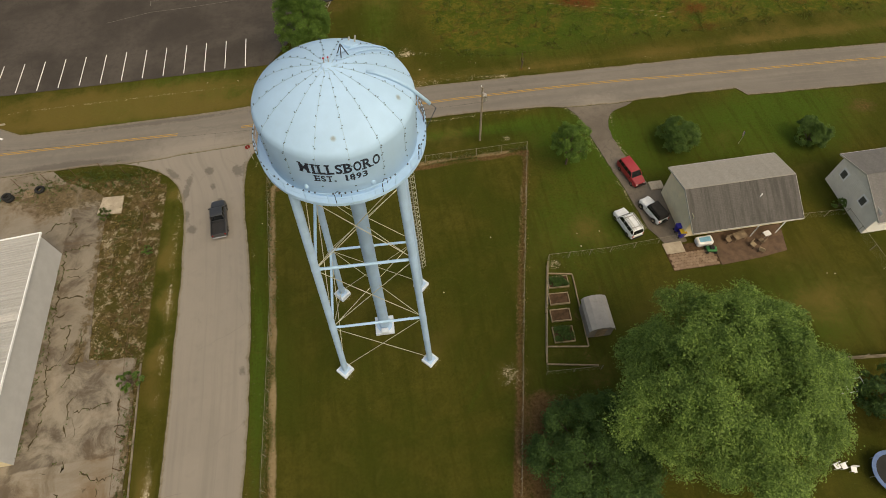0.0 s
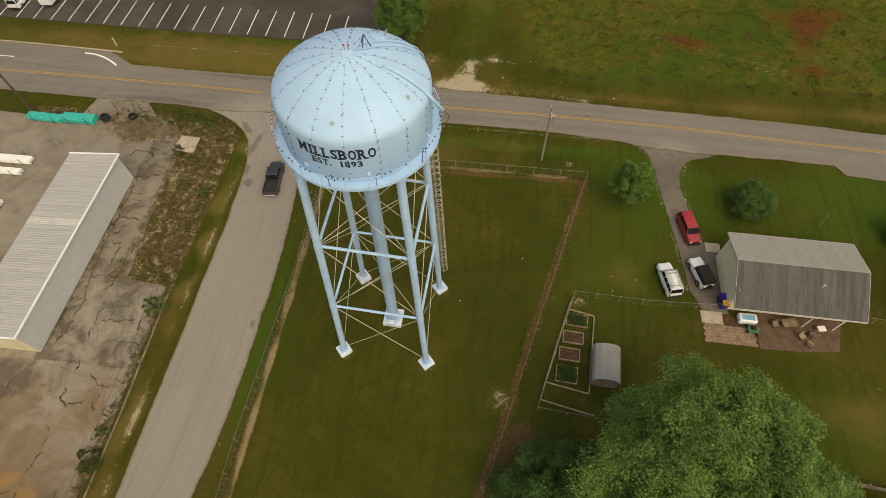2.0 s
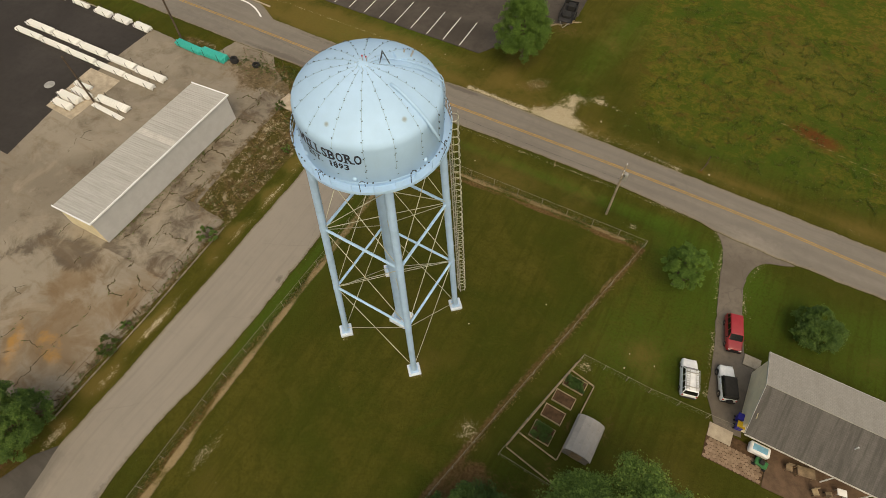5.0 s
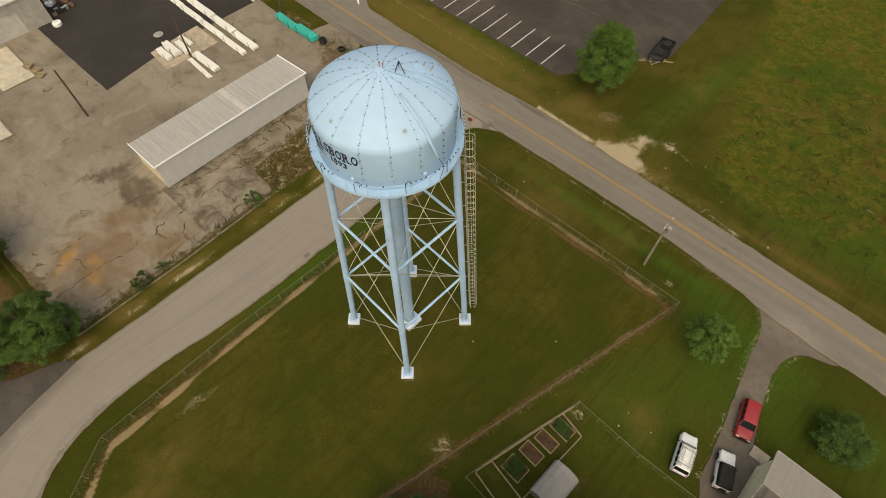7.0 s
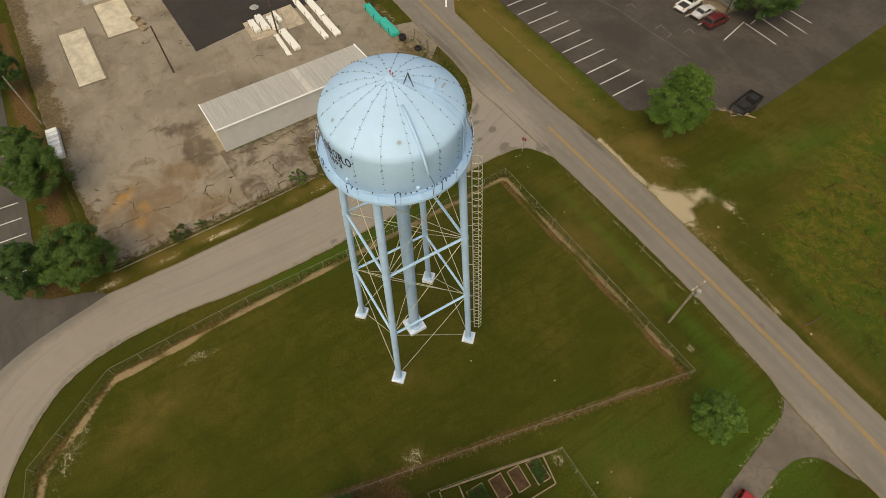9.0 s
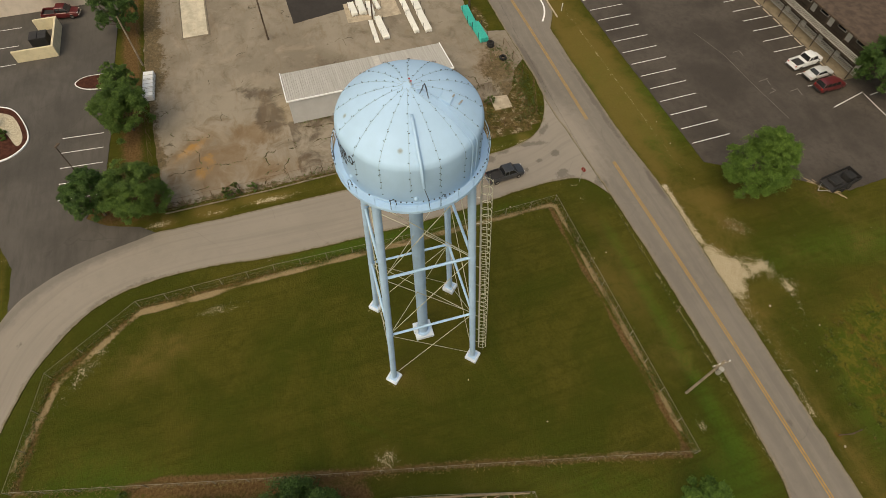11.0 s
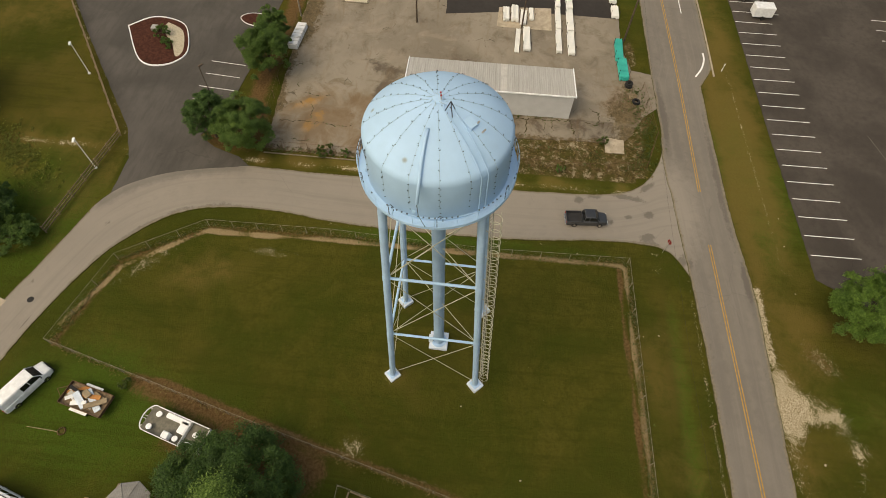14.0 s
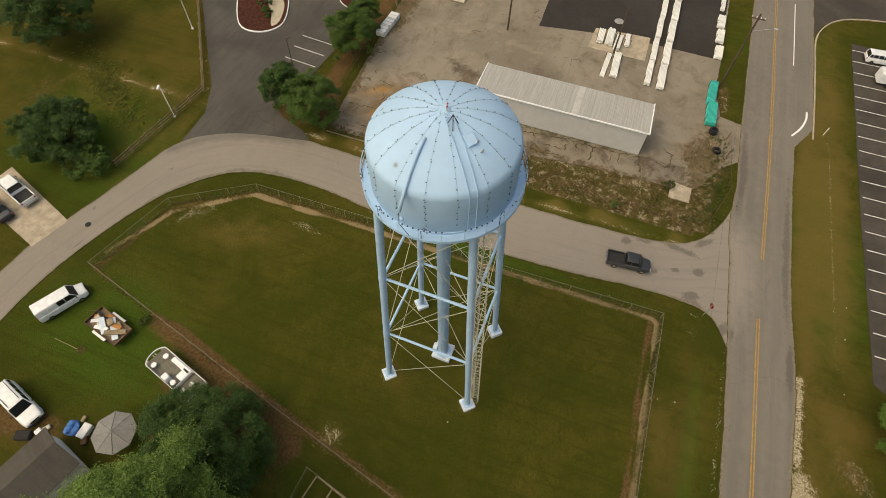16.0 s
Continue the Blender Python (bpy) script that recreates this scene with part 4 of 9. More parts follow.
for i in range(17):
    x = -24.4 - 2.75 * i
    strip(motel_lot, (x, 88.9), (x, 94.5), 0.11, 0.052, LINE_W, "stall_line")
strip(motel_lot, (-19.5, 89.6), (-21.0, 95.9), 0.11, 0.052, LINE_W, "stall_line")
strip(motel_lot, (-14.4, 95.6), (-20.6, 95.8), 0.11, 0.052, LINE_W, "stall_line")
for i in range(5):
    strip(westlot, (-33.0 - 2.75 * i, -9.8), (-33.4 - 2.75 * i, -15.0), 0.10, 0.047, LINE_W, "stall_line")
for x in (-71.6, -66.9, -62.4):
    strip(westlot, (x, -22.4), (x, -28.0), 0.10, 0.047, LINE_W, "stall_line")
for a, b in (((-20.3, 99.1), (-14.8, 98.9)), ((-18.7, 102.1), (-13.6, 102.0)), ((-20.6, 104.9), (-15.0, 105.0)), ((-20.1, 96.5), (-20.3, 98.0)), ((-20.3, 99.8), (-20.5, 101.2))):
    strip(motel_lot, a, b, 0.10, 0.052, LINE_W, "stall_line")
for a, b in (((-27.4, 82.4), (-27.6, 84.1)), ((-27.4, 83.8), (-26.2, 83.6)), ((-24.7, 82.3), (-25.0, 83.7)), ((-25.6, 83.3), (-25.0, 83.7)), ((-34.4, 82.6), (-34.5, 83.8)), ((-34.5, 83.8), (-33.3, 83.7)), ((-24.2, 85.6), (-24.4, 87.0)), ((-24.4, 87.0), (-23.0, 86.8))):
    strip(motel_lot, a, b, 0.12, 0.050, LINE_FADED, "faded_marking")
for a, b in (((-34.3, 80.9), (-28.1, 81.1)), ((-28.1, 81.1), (-19.4, 81.8)), ((-40.5, 79.4), (-34.3, 80.9))):
    strip(motel_lot, a, b, 0.07, 0.0495, LINE_FADED, "seam")


# ---- water tower ----
SEAM = plain("seam_grey", (0.30, 0.41, 0.50), 0.7)
TOWER = pose(-3.5, 23.05, 0.0, 1.10, 1.35, 0)
TANK_R, SHOULDER, APEX, DECK = 4.32, 31.59, 33.76, 28.70
CAP_R, KNUCKLE, CAP_A = 5.9, 0.75, radians(43.9)
WALL_H = SHOULDER - DECK
TOP_S = WALL_H + KNUCKLE * (math.pi / 2 - CAP_A) + CAP_R * CAP_A


def dome_point(s):
    """Radius and height of the shell at s metres up from the deck along its side: wall, knuckle, cap."""
    if s < WALL_H:
        return TANK_R, DECK + s
    a = (s - WALL_H) / KNUCKLE
    if a < math.pi / 2 - CAP_A:
        return TANK_R - KNUCKLE * (1 - math.cos(a)), SHOULDER + KNUCKLE * math.sin(a)
    b = max(0.0, (TOP_S - s) / CAP_R)
    return CAP_R * math.sin(b), APEX - CAP_R * (1 - math.cos(b))


def at_radius(az, r, out=0.0):
    """A point of the cap at a distance r from the axis."""
    return on_shell(az, TOP_S - CAP_R * math.asin(r / CAP_R), out)


def on_shell(az, s, out=0.0):
    r, z = dome_point(s)
    r2, z2 = dome_point(s + 0.02)
    t = Vector((r2 - r, z2 - z)).normalized()
    nr, nz = t.y, -t.x
    a = radians(az)
    return Vector(((r + nr * out) * math.cos(a), (r + nr * out) * math.sin(a), z + nz * out))


SERIFS = {"M": ((0.10, 0), (0.90, 0), (0.08, 1), (0.92, 1)), "I": ((0.5, 0), (0.5, 1)), "L": ((0.15, 0), (0.15, 1)), "B": ((0.08, 0), (0.08, 1)), "R": ((0.10, 0), (0.08, 1), (0.92, 0)),
          "E": ((0.08, 0), (0.08, 1)), "T": ((0.5, 0),), "1": ((0.62, 0),)}


def letter(char, width, cap, x0, az, s0, out):
    """One painted slab-serif letter laid round the shell, x0 metres along from az."""
    cu = bpy.data.curves.new("letter", "FONT")
    cu.body, cu.size, cu.offset = char, 1.0, 0.012 if char == "M" else 0.032
    cu.resolution_u = 3
    tmp = bpy.data.objects.new("letter", cu)
    scene.collection.objects.link(tmp)
    bpy.context.view_layer.update()
    me = bpy.data.meshes.new_from_object(tmp.evaluated_get(bpy.context.evaluated_depsgraph_get()))
    bpy.data.objects.remove(tmp)
    bm = bmesh.new()
    bm.from_mesh(me)
    bpy.data.meshes.remove(me)
    lo = [min(v.co[k] for v in bm.verts) for k in (0, 1)]
    hi = [max(v.co[k] for v in bm.verts) for k in (0, 1)]
    wide, tall = (0.24, 0.2) if char == "." else (width, cap)
    inset = 0.5 * width if char == "I" else 0.42 * width if char == "1" else 0.0
    for v in bm.verts:
        v.co.x = inset * 0.55 + (v.co.x - lo[0]) / (hi[0] - lo[0]) * (wide - inset * 1.1)
        v.co.y = (v.co.y - lo[1]) / (hi[1] - lo[1]) * tall
        v.co.z = 0.0
        if char == ".":
            v.co = Vector((v.co.x * 0.55, v.co.y * 0.55, 0))
    for fx, end in SERIFS.get(char, ()):
        h, w = 0.14 * cap, 0.14 * cap if len(SERIFS[char]) > 3 else 0.18 * cap
        y0 = -0.01 if end == 0 else cap - h + 0.01
        quad = [bm.verts.new((fx * width + dx * w, y0 + dy * h, 0.004)) for dx, dy in ((-1, 0), (1, 0), (1, 1), (-1, 1))]
        bm.faces.new(quad)
    for _ in range(3):
        long = [e for e in bm.edges if e.calc_length() > 0.2]
        if long:
            bmesh.ops.subdivide_edges(bm, edges=long, cuts=1)
            bmesh.ops.triangulate(bm, faces=bm.faces[:])
    for v in bm.verts:
        v.co = on_shell(az + math.degrees((x0 + v.co.x) / TANK_R), s0 + v.co.y, out + v.co.z)
    return bm


def lettering(words, widths, cap, az0, az1, s0, tank):
    span = radians(az1 - az0) * TANK_R
    gap = 0.11 * cap
    k = (span - gap * (len(words) - 1)) / sum(widths)
    x = 0.0
    for c, w in zip(words, widths):
        if c != " ":
            part("letter", letter(c, w * k, cap, x, az0, s0, 0.014), NAVY, tank, "navy painted slab-serif letter")
        x += w * k + gap


def build_tower():
    tower = thing("water_tower", "pale blue elevated water tank on four braced legs", "water tower", TOWER)
    half = lambda z: 4.18 - 1.18 * (z - 0.4) / 27.8
    turn = radians(-1.5)
    def corner(i, z, k=1.0):
        a = radians(225 + 90 * i) + turn
        r = half(z) * math.sqrt(2) * k
        return Vector((r * math.cos(a), r * math.sin(a), z))
    for i in range(4):
        p = corner(i, 0)
        f = thing_part("footing", tower, "pale painted concrete footing")
        bm = bmesh.new()
        spin = Matrix.Translation((p.x, p.y, 0)) @ Matrix.Rotation(radians(45) + turn if i in (0, 1, 2, 3) else 0, 4, "Z")
        box(bm, (-0.62, -0.62, -0.5), (0.62, 0.62, 0.42), 0.05, spin)
        join(f, bm, FOOTING)
        bm = bmesh.new()
        box(bm, (-0.42, -0.42, 0.42), (0.42, 0.42, 0.47), 0.0, spin)
        part("base_plate", bm, LEGBLUE, f)
        bm = bmesh.new()
        rod(bm, corner(i, 0.45), corner(i, 28.6), 0.285, 20, caps=False)
        leg = part("leg", bm, LEGBLUE, tower, smooth=True)
        for z in (10.0, 19.4):
            bm = bmesh.new()
            rod(bm, corner(i, z - 0.22), corner(i, z + 0.22), 0.305, 20)
            part("collar", bm, LEGBLUE, leg)
    bm = bmesh.new()
    box(bm, (-0.95, -0.95, -0.5), (0.95, 0.95, 0.45), 0.05, Matrix.Rotation(turn, 4, "Z"))
    part("riser_footing", bm, FOOTING, tower, "pale painted concrete footing")
    bm = bmesh.new()
    lathe(bm, [(0.52, 0.55), (0.52, 26.4), (0.9, 27.0)], 24)
    riser = part("riser_pipe", bm, LEGBLUE, tower, smooth=True)
    bm = bmesh.new()
    rod(bm, (0, 0, 0.45), (0, 0, 0.56), 0.8, 24)
    part("base_flange", bm, LEGBLUE, riser)
    bm = bmesh.new()
    box(bm, (-0.35, -1.05, 0.46), (0.35, -0.6, 1.05), 0.04)
    part("valve_box", bm, FOOTING, riser, "pale grey valve box")
    for z in (10.0, 19.4):
        for i in range(4):
            bm = bmesh.new()
            rod(bm, corner(i, z), corner(i + 1, z), 0.115, 10)
            part("strut", bm, BLUE, tower)
            bm = bmesh.new()
            c = corner(i, z)
            rod(bm, c, (c.x * 0.08, c.y * 0.08, z + 0.05), 0.028, 5)
            part("spider_rod", bm, ROD, tower, "thin galvanised rod")
    for z0, z1 in ((0.9, 9.85), (10.15, 19.25), (19.55, 28.0)):
        for i in range(4):
            for a, b in ((i, i + 1), (i + 1, i)):
                bm = bmesh.new()
                rod(bm, corner(a, z0), corner(b, z1), 0.030, 5)
                part("tie_rod", bm, ROD, tower, "thin galvanised tie rod")
    # tank
    prof = [(0.0, 26.0), (1.0, 26.05), (2.2, 26.4), (3.3, 27.1), (4.0, 27.8), (TANK_R, 28.3), (TANK_R, SHOULDER - 0.5)]
    prof += [dome_point(s) for s in np.linspace(WALL_H, TOP_S - 0.01, 42)] + [(0.0, APEX)]
    bm = bmesh.new()
    lathe(bm, prof, 96)
    tank = part("tank", bm, BLUE, tower, "pale blue welded steel tank", smooth=True)
    # balcony
    bm = bmesh.new()
    lathe(bm, [(TANK_R - 0.05, 28.5), (4.78, 28.5), (4.82, 28.53), (4.82, 28.75), (4.80, 28.76), (4.78, 28.705), (TANK_R - 0.05, 28.70)], 96)
    deck = part("balcony", bm, BLUE, tower, "pale blue balcony ring round the tank", smooth=False)
    for zz, rr in ((29.62, 0.026), (29.2, 0.012)):
        bm = bmesh.new()
        path_rod(bm, [(4.82 * math.cos(2 * math.pi * k / 72), 4.82 * math.sin(2 * math.pi * k / 72), zz) for k in range(73)], rr, 5)
        part("rail", bm, BLUE, deck)
    for k in range(24):
        a = 2 * math.pi * k / 24 + 0.06
        bm = bmesh.new()
        box(bm, (4.80, -0.014, 28.7), (4.83, 0.014, 29.62), 0.0, Matrix.Rotation(a, 4, "Z"))
        part("post", bm, BLUE, deck)
        if k % 2 == 0:
            bm = bmesh.new()
            box(bm, (4.82, -0.03, 28.54), (4.84, 0.03, 28.74), 0.0, Matrix.Rotation(a, 4, "Z"))
            part("splice_plate", bm, LEGBLUE, deck)
    rng = random.Random(4)
    bm = bmesh.new()
    for k in range(96):
        a = 2 * math.pi * k / 96
        if rng.random() < 0.6:
            box(bm, (4.79, -0.04, 29.62), (4.85, 0.04, 29.69), 0.0, Matrix.Rotation(a, 4, "Z"))
    tagged(part("rail_stud", bm, LUG, deck, "small dark steel lugs"), kind="stuff")
    # seams with their rows of lugs
    top_s = TOP_S
    for k in range(16):
        az = 22.5 * k + 7.0
        bm = bmesh.new()
        pts = [on_shell(az, s, 0.004) for s in np.linspace(1.3, top_s - 0.45, 30)]
        path_rod(bm, pts, 0.010, 4)
        seam = part("seam", bm, SEAM, tank, "grey-blue weld seam")
        bm = bmesh.new()
        s = 0.75 + 0.2 * rng.random()
        while s < top_s - 0.5:
            side = 1 if rng.random() < 0.5 else -1
            p, q = on_shell(az, s, 0.05), on_shell(az + side * 0.9 * TANK_R / max(dome_point(s)[0], 0.8), s + 0.02, 0.05)
            rod(bm, p, q, 0.024, 5)
            if rng.random() < 0.3:
                rod(bm, on_shell(az, s + 0.12, 0.04), on_shell(az - side * 0.9, s + 0.12, 0.04), 0.022, 5)
            s += 0.50 + 0.06 * rng.random()
        tagged(part("seam_stud", bm, LUG, tank, "small dark steel studs along a seam"), kind="stuff")
    # vent, lights, tripod on the crown
    bm = bmesh.new()
    lathe(bm, [(0.34, APEX - 0.1), (0.34, APEX + 0.02), (0.24, APEX + 0.07), (0.0, APEX + 0.09)], 20)
    vent = part("roof_vent", bm, BLUE, tower, "pale grey round roof vent")
    for k in range(7):
        a = radians(51 * k + 20)
        bm = bmesh.new()
        rod(bm, (0.24 * math.cos(a), 0.24 * math.sin(a), APEX + 0.05), (0.52 * math.cos(a + 0.5), 0.52 * math.sin(a + 0.5), APEX - 0.03), 0.022, 5)
        part("clamp", bm, SEAM, vent)
    for x, y in ((-0.12, 0.14), (0.10, 0.18)):
        bm = bmesh.new()
        rod(bm, (x, y, APEX + 0.04), (x, y, APEX + 0.3), 0.03, 8)
        lamp = part("light_stem", bm, STEEL, vent)
        bm = bmesh.new()
        bmesh.ops.create_icosphere(bm, subdivisions=2, radius=0.05, matrix=Matrix.Translation((x, y, APEX + 0.36)))
        part("red_beacon", bm, RED, lamp, "red aircraft warning light")
    bm = bmesh.new()
    for a in (20, 140, 260):
        rod(bm, (0.78 + 0.34 * math.cos(radians(a)), 0.75 + 0.34 * math.sin(radians(a)), APEX - 0.18), (0.78, 0.75, APEX + 0.62), 0.028, 5)
    part("tripod", bm, LUG, tower, "dark steel tripod on the roof")
    # roof ladder, hatch, pipes
    for side in (-0.22, 0.22):
        bm = bmesh.new()
        pts = []
        for s in np.linspace(0.1, top_s - 0.55, 26):
            r = max(dome_point(s)[0], 0.5)
            pts.append(on_shell(40 + math.degrees(side / r) if r > 0.6 else 40, s, 0.10))
        path_rod(bm, pts, 0.03, 5)
        part("ladder_rail", bm, BLUE, tank)
    bm = bmesh.new()
    for s in np.arange(0.2, top_s - 0.9, 0.32):
        r = max(dome_point(s)[0], 0.5)
        rod(bm, on_shell(40 - math.degrees(0.2 / r), s, 0.10), on_shell(40 + math.degrees(0.2 / r), s, 0.10), 0.006, 4)
    tagged(part("rung", bm, BLUE, tank, "thin ladder rungs"), kind="stuff")
    h = at_radius(57, 2.15, 0.0)
    bm = bmesh.new()
    box(bm, (-0.34, -0.30, -0.05), (0.34, 0.30, 0.16), 0.03, Matrix.Translation(h) @ Matrix.Rotation(radians(52), 4, "Z") @ Matrix.Rotation(radians(22), 4, "Y"))
    part("hatch", bm, BLUE, tank, "pale square roof hatch")
    for az, s in ((62, top_s - 2.5), (60, top_s - 3.0)):
        bm = bmesh.new()
        rod(bm, on_shell(az, s, 0), on_shell(az, s, 0.35), 0.05, 8)
        part("vent_stub", bm, STEEL, tank)
    bm = bmesh.new()
    b = Vector((5.07 * math.cos(radians(-7)), 5.07 * math.sin(radians(-7)), 31.1))
    bend = [at_radius(-9.5, 1.9, -0.03)] + [at_radius(-9.2 + 0.25 * k, 2.3 + 0.25 * k, 0.09) for k in range(8)] + [b]
    path_rod(bm, bend, 0.10, 12)
    part("overflow_pipe", bm, BLUE, tank, "pale blue overflow pipe down the shell", smooth=True)
    bm = bmesh.new()
    path_rod(bm, [b, b + Vector((0.35, 0.12, -0.5)), on_shell(-3, 0.05, 0.5)], 0.02, 5)
    part("drain_hose", bm, LUG, tank, "thin dark hose")
    for az in (-97, -66, 5, 60, 160, -30):
        bm = bmesh.new()
        pts = [on_shell(az, 0.0, 0.45), on_shell(az, 0.85, 0.45), on_shell(az + 2, 1.0, 0.40), on_shell(az + 4, 0.9, 0.40), on_shell(az + 4, 0.55, 0.42)]
        path_rod(bm, pts, 0.025, 5)
        part("rail_bracket", bm, LUG, deck, "dark bent steel bracket")
    for az in (-70, -12, 118, -118):
        bm = bmesh.new()
        q = on_shell(az, 0.6, 0.0)
        bmesh.ops.create_icosphere(bm, subdivisions=2, radius=0.14, matrix=Matrix.Translation(q) @ Matrix.Diagonal((1, 1, 1.3, 1)))
        part("flood_light", bm, BLUE, deck, "small pale blue floodlight", smooth=True)
    lettering("MILLSBORO", (1.25, 0.72, 0.86, 0.86, 0.82, 0.98, 1.0, 1.08, 1.0), 0.74, -118.4, -62.5, 1.92, tank)
    lettering("EST. 1893", (0.8, 0.72, 0.85, 0.3, 1.0, 0.62, 0.8, 0.8, 0.8), 0.46, -109.2, -72.8, 1.33, tank)
    # caged ladder up one leg
    base, head = corner(2, 3.2), corner(2, 28.6)
    d = Vector((0.42, 0.72, 0)).normalized()
    e = Vector((-d.y, d.x, 0))
    off = d * 0.62
    ladder = thing_part("ladder", tower, "caged steel ladder up one leg")
    bm = bmesh.new()
    for sgn in (-0.2, 0.2):
        rod(bm, base + off + e * sgn, head + off + e * sgn, 0.035, 5)
    for k in range(9):
        p = base.lerp(head, (k + 0.3) / 9)
        rod(bm, p + d * 0.3, p + off, 0.03, 4)
    join(ladder, bm, STEEL)
    for k in range(80):
        p = base.lerp(head, (k + 0.5) / 80) + off
        bm = bmesh.new()
        rod(bm, p - e * 0.2, p + e * 0.2, 0.014, 4)
        part("rung", bm, STEEL, ladder)
    for k in range(34):
        p = base.lerp(head, (k + 0.5) / 34) + off
        bm = bmesh.new()
        path_rod(bm, [p - e * 0.2 * 1.0 + (d * 0.0)] + [p + d * 0.33 + (e * math.cos(radians(g)) + d * math.sin(radians(g))) * 0.36 for g in range(-200, 21, 20)][::-1][0:0] + [p + e * (-0.36 * math.cos(radians(g))) + d * (0.30 + 0.40 * math.sin(radians(g))) for g in range(-30, 211, 20)] + [p + e * 0.2], 0.022, 4)
        part("cage_hoop", bm, ROD, ladder)
    for g in (20, 90, 160):
        bm = bmesh.new()
        o2 = off + e * (-0.36 * math.cos(radians(g))) + d * (0.30 + 0.40 * math.sin(radians(g)))
        rod(bm, base + o2, head + o2, 0.015, 4)
        part("cage_bar", bm, ROD, ladder)


def thing_part(name, parent, label=""):
    ob = new(name, bpy.data.meshes.new(name))
    ob.parent = parent
    return tagged(ob, label)


def join(ob, bm, material):
    bmesh.ops.recalc_face_normals(bm, faces=bm.faces)
    bm.to_mesh(ob.data)
    bm.free()
    ob.data.materials.append(material)


build_tower()


# ---- trees ----
def leaf_cloud(rng, centres, radii, per, size, squash=0.75):
    """Many small folded leaves in clumps."""
    n = len(centres)
    C = np.repeat(np.array(centres), per, 0)
    R = np.repeat(np.array(radii), per)
    d = rng.normal(size=(n * per, 3))
    d /= np.linalg.norm(d, axis=1)[:, None]
    rad = R * (0.30 + 0.95 * rng.rand(n * per) ** 0.8)
    P = C + d * rad[:, None] * np.array([1, 1, squash])
    nrm = d + rng.normal(size=d.shape) * 0.6 + np.array([0, 0, 0.5])
    nrm /= np.linalg.norm(nrm, axis=1)[:, None]
    up = rng.normal(size=d.shape)
    u = np.cross(nrm, up)
    u /= np.linalg.norm(u, axis=1)[:, None]
    v = np.cross(nrm, u)
    s = (size * (0.6 + 0.8 * rng.rand(n * per)))[:, None]
    V = np.stack([P - u * s, P + v * s * 0.55 + nrm * s * 0.12, P + u * s, P - v * s * 0.55 + nrm * s * 0.12], 1).reshape(-1, 3)
    i = np.arange(n * per) * 4
    F = np.concatenate([np.stack([i, i + 1, i + 2], 1), np.stack([i, i + 2, i + 3], 1)])
    return V, F


def bough_cloud(rng, centres, radii, hub, per, size):
    """Leaves in twigs on the outer and upper side of each bough, so that dark gaps stay between the boughs."""
    C, R = np.array(centres), np.array(radii)
    twigs = max(5, per // 20)
    C, R = np.repeat(C, twigs, 0), np.repeat(R, twigs)
    out = C - np.array(hub)
    out /= np.linalg.norm(out, axis=1)[:, None] + 1e-6
    d = rng.normal(size=C.shape) * 0.62 + out * 0.55 + np.array([0, 0, 0.40])
    d /= np.linalg.norm(d, axis=1)[:, None]
    far = np.where(rng.rand(len(C)) < 0.82, 0.72 + 0.42 * rng.rand(len(C)), 0.2 + 0.4 * rng.rand(len(C)))
    T = C + d * (R * far)[:, None] * np.array([1, 1, 0.8])
    T, d, R = np.repeat(T, 20, 0), np.repeat(d, 20, 0), np.repeat(R, 20)
    P = T + rng.normal(size=T.shape) * (R * 0.17)[:, None] * np.array([1, 1, 0.6])
    nrm = d * 0.55 + rng.normal(size=P.shape) * 0.42 + np.array([0, 0, 0.55])
    nrm /= np.linalg.norm(nrm, axis=1)[:, None]
    u = np.cross(nrm, rng.normal(size=P.shape))
    u /= np.linalg.norm(u, axis=1)[:, None]
    v = np.cross(nrm, u)
    s = (size * (0.55 + 0.8 * rng.rand(len(P))))[:, None]
    V = np.stack([P - u * s, P + v * s * 0.55 + nrm * s * 0.12, P + u * s, P - v * s * 0.55 + nrm * s * 0.12], 1).reshape(-1, 3)
    i = np.arange(len(P)) * 4
    F = np.concatenate([np.stack([i, i + 1, i + 2], 1), np.stack([i, i + 2, i + 3], 1)])
    return V, F


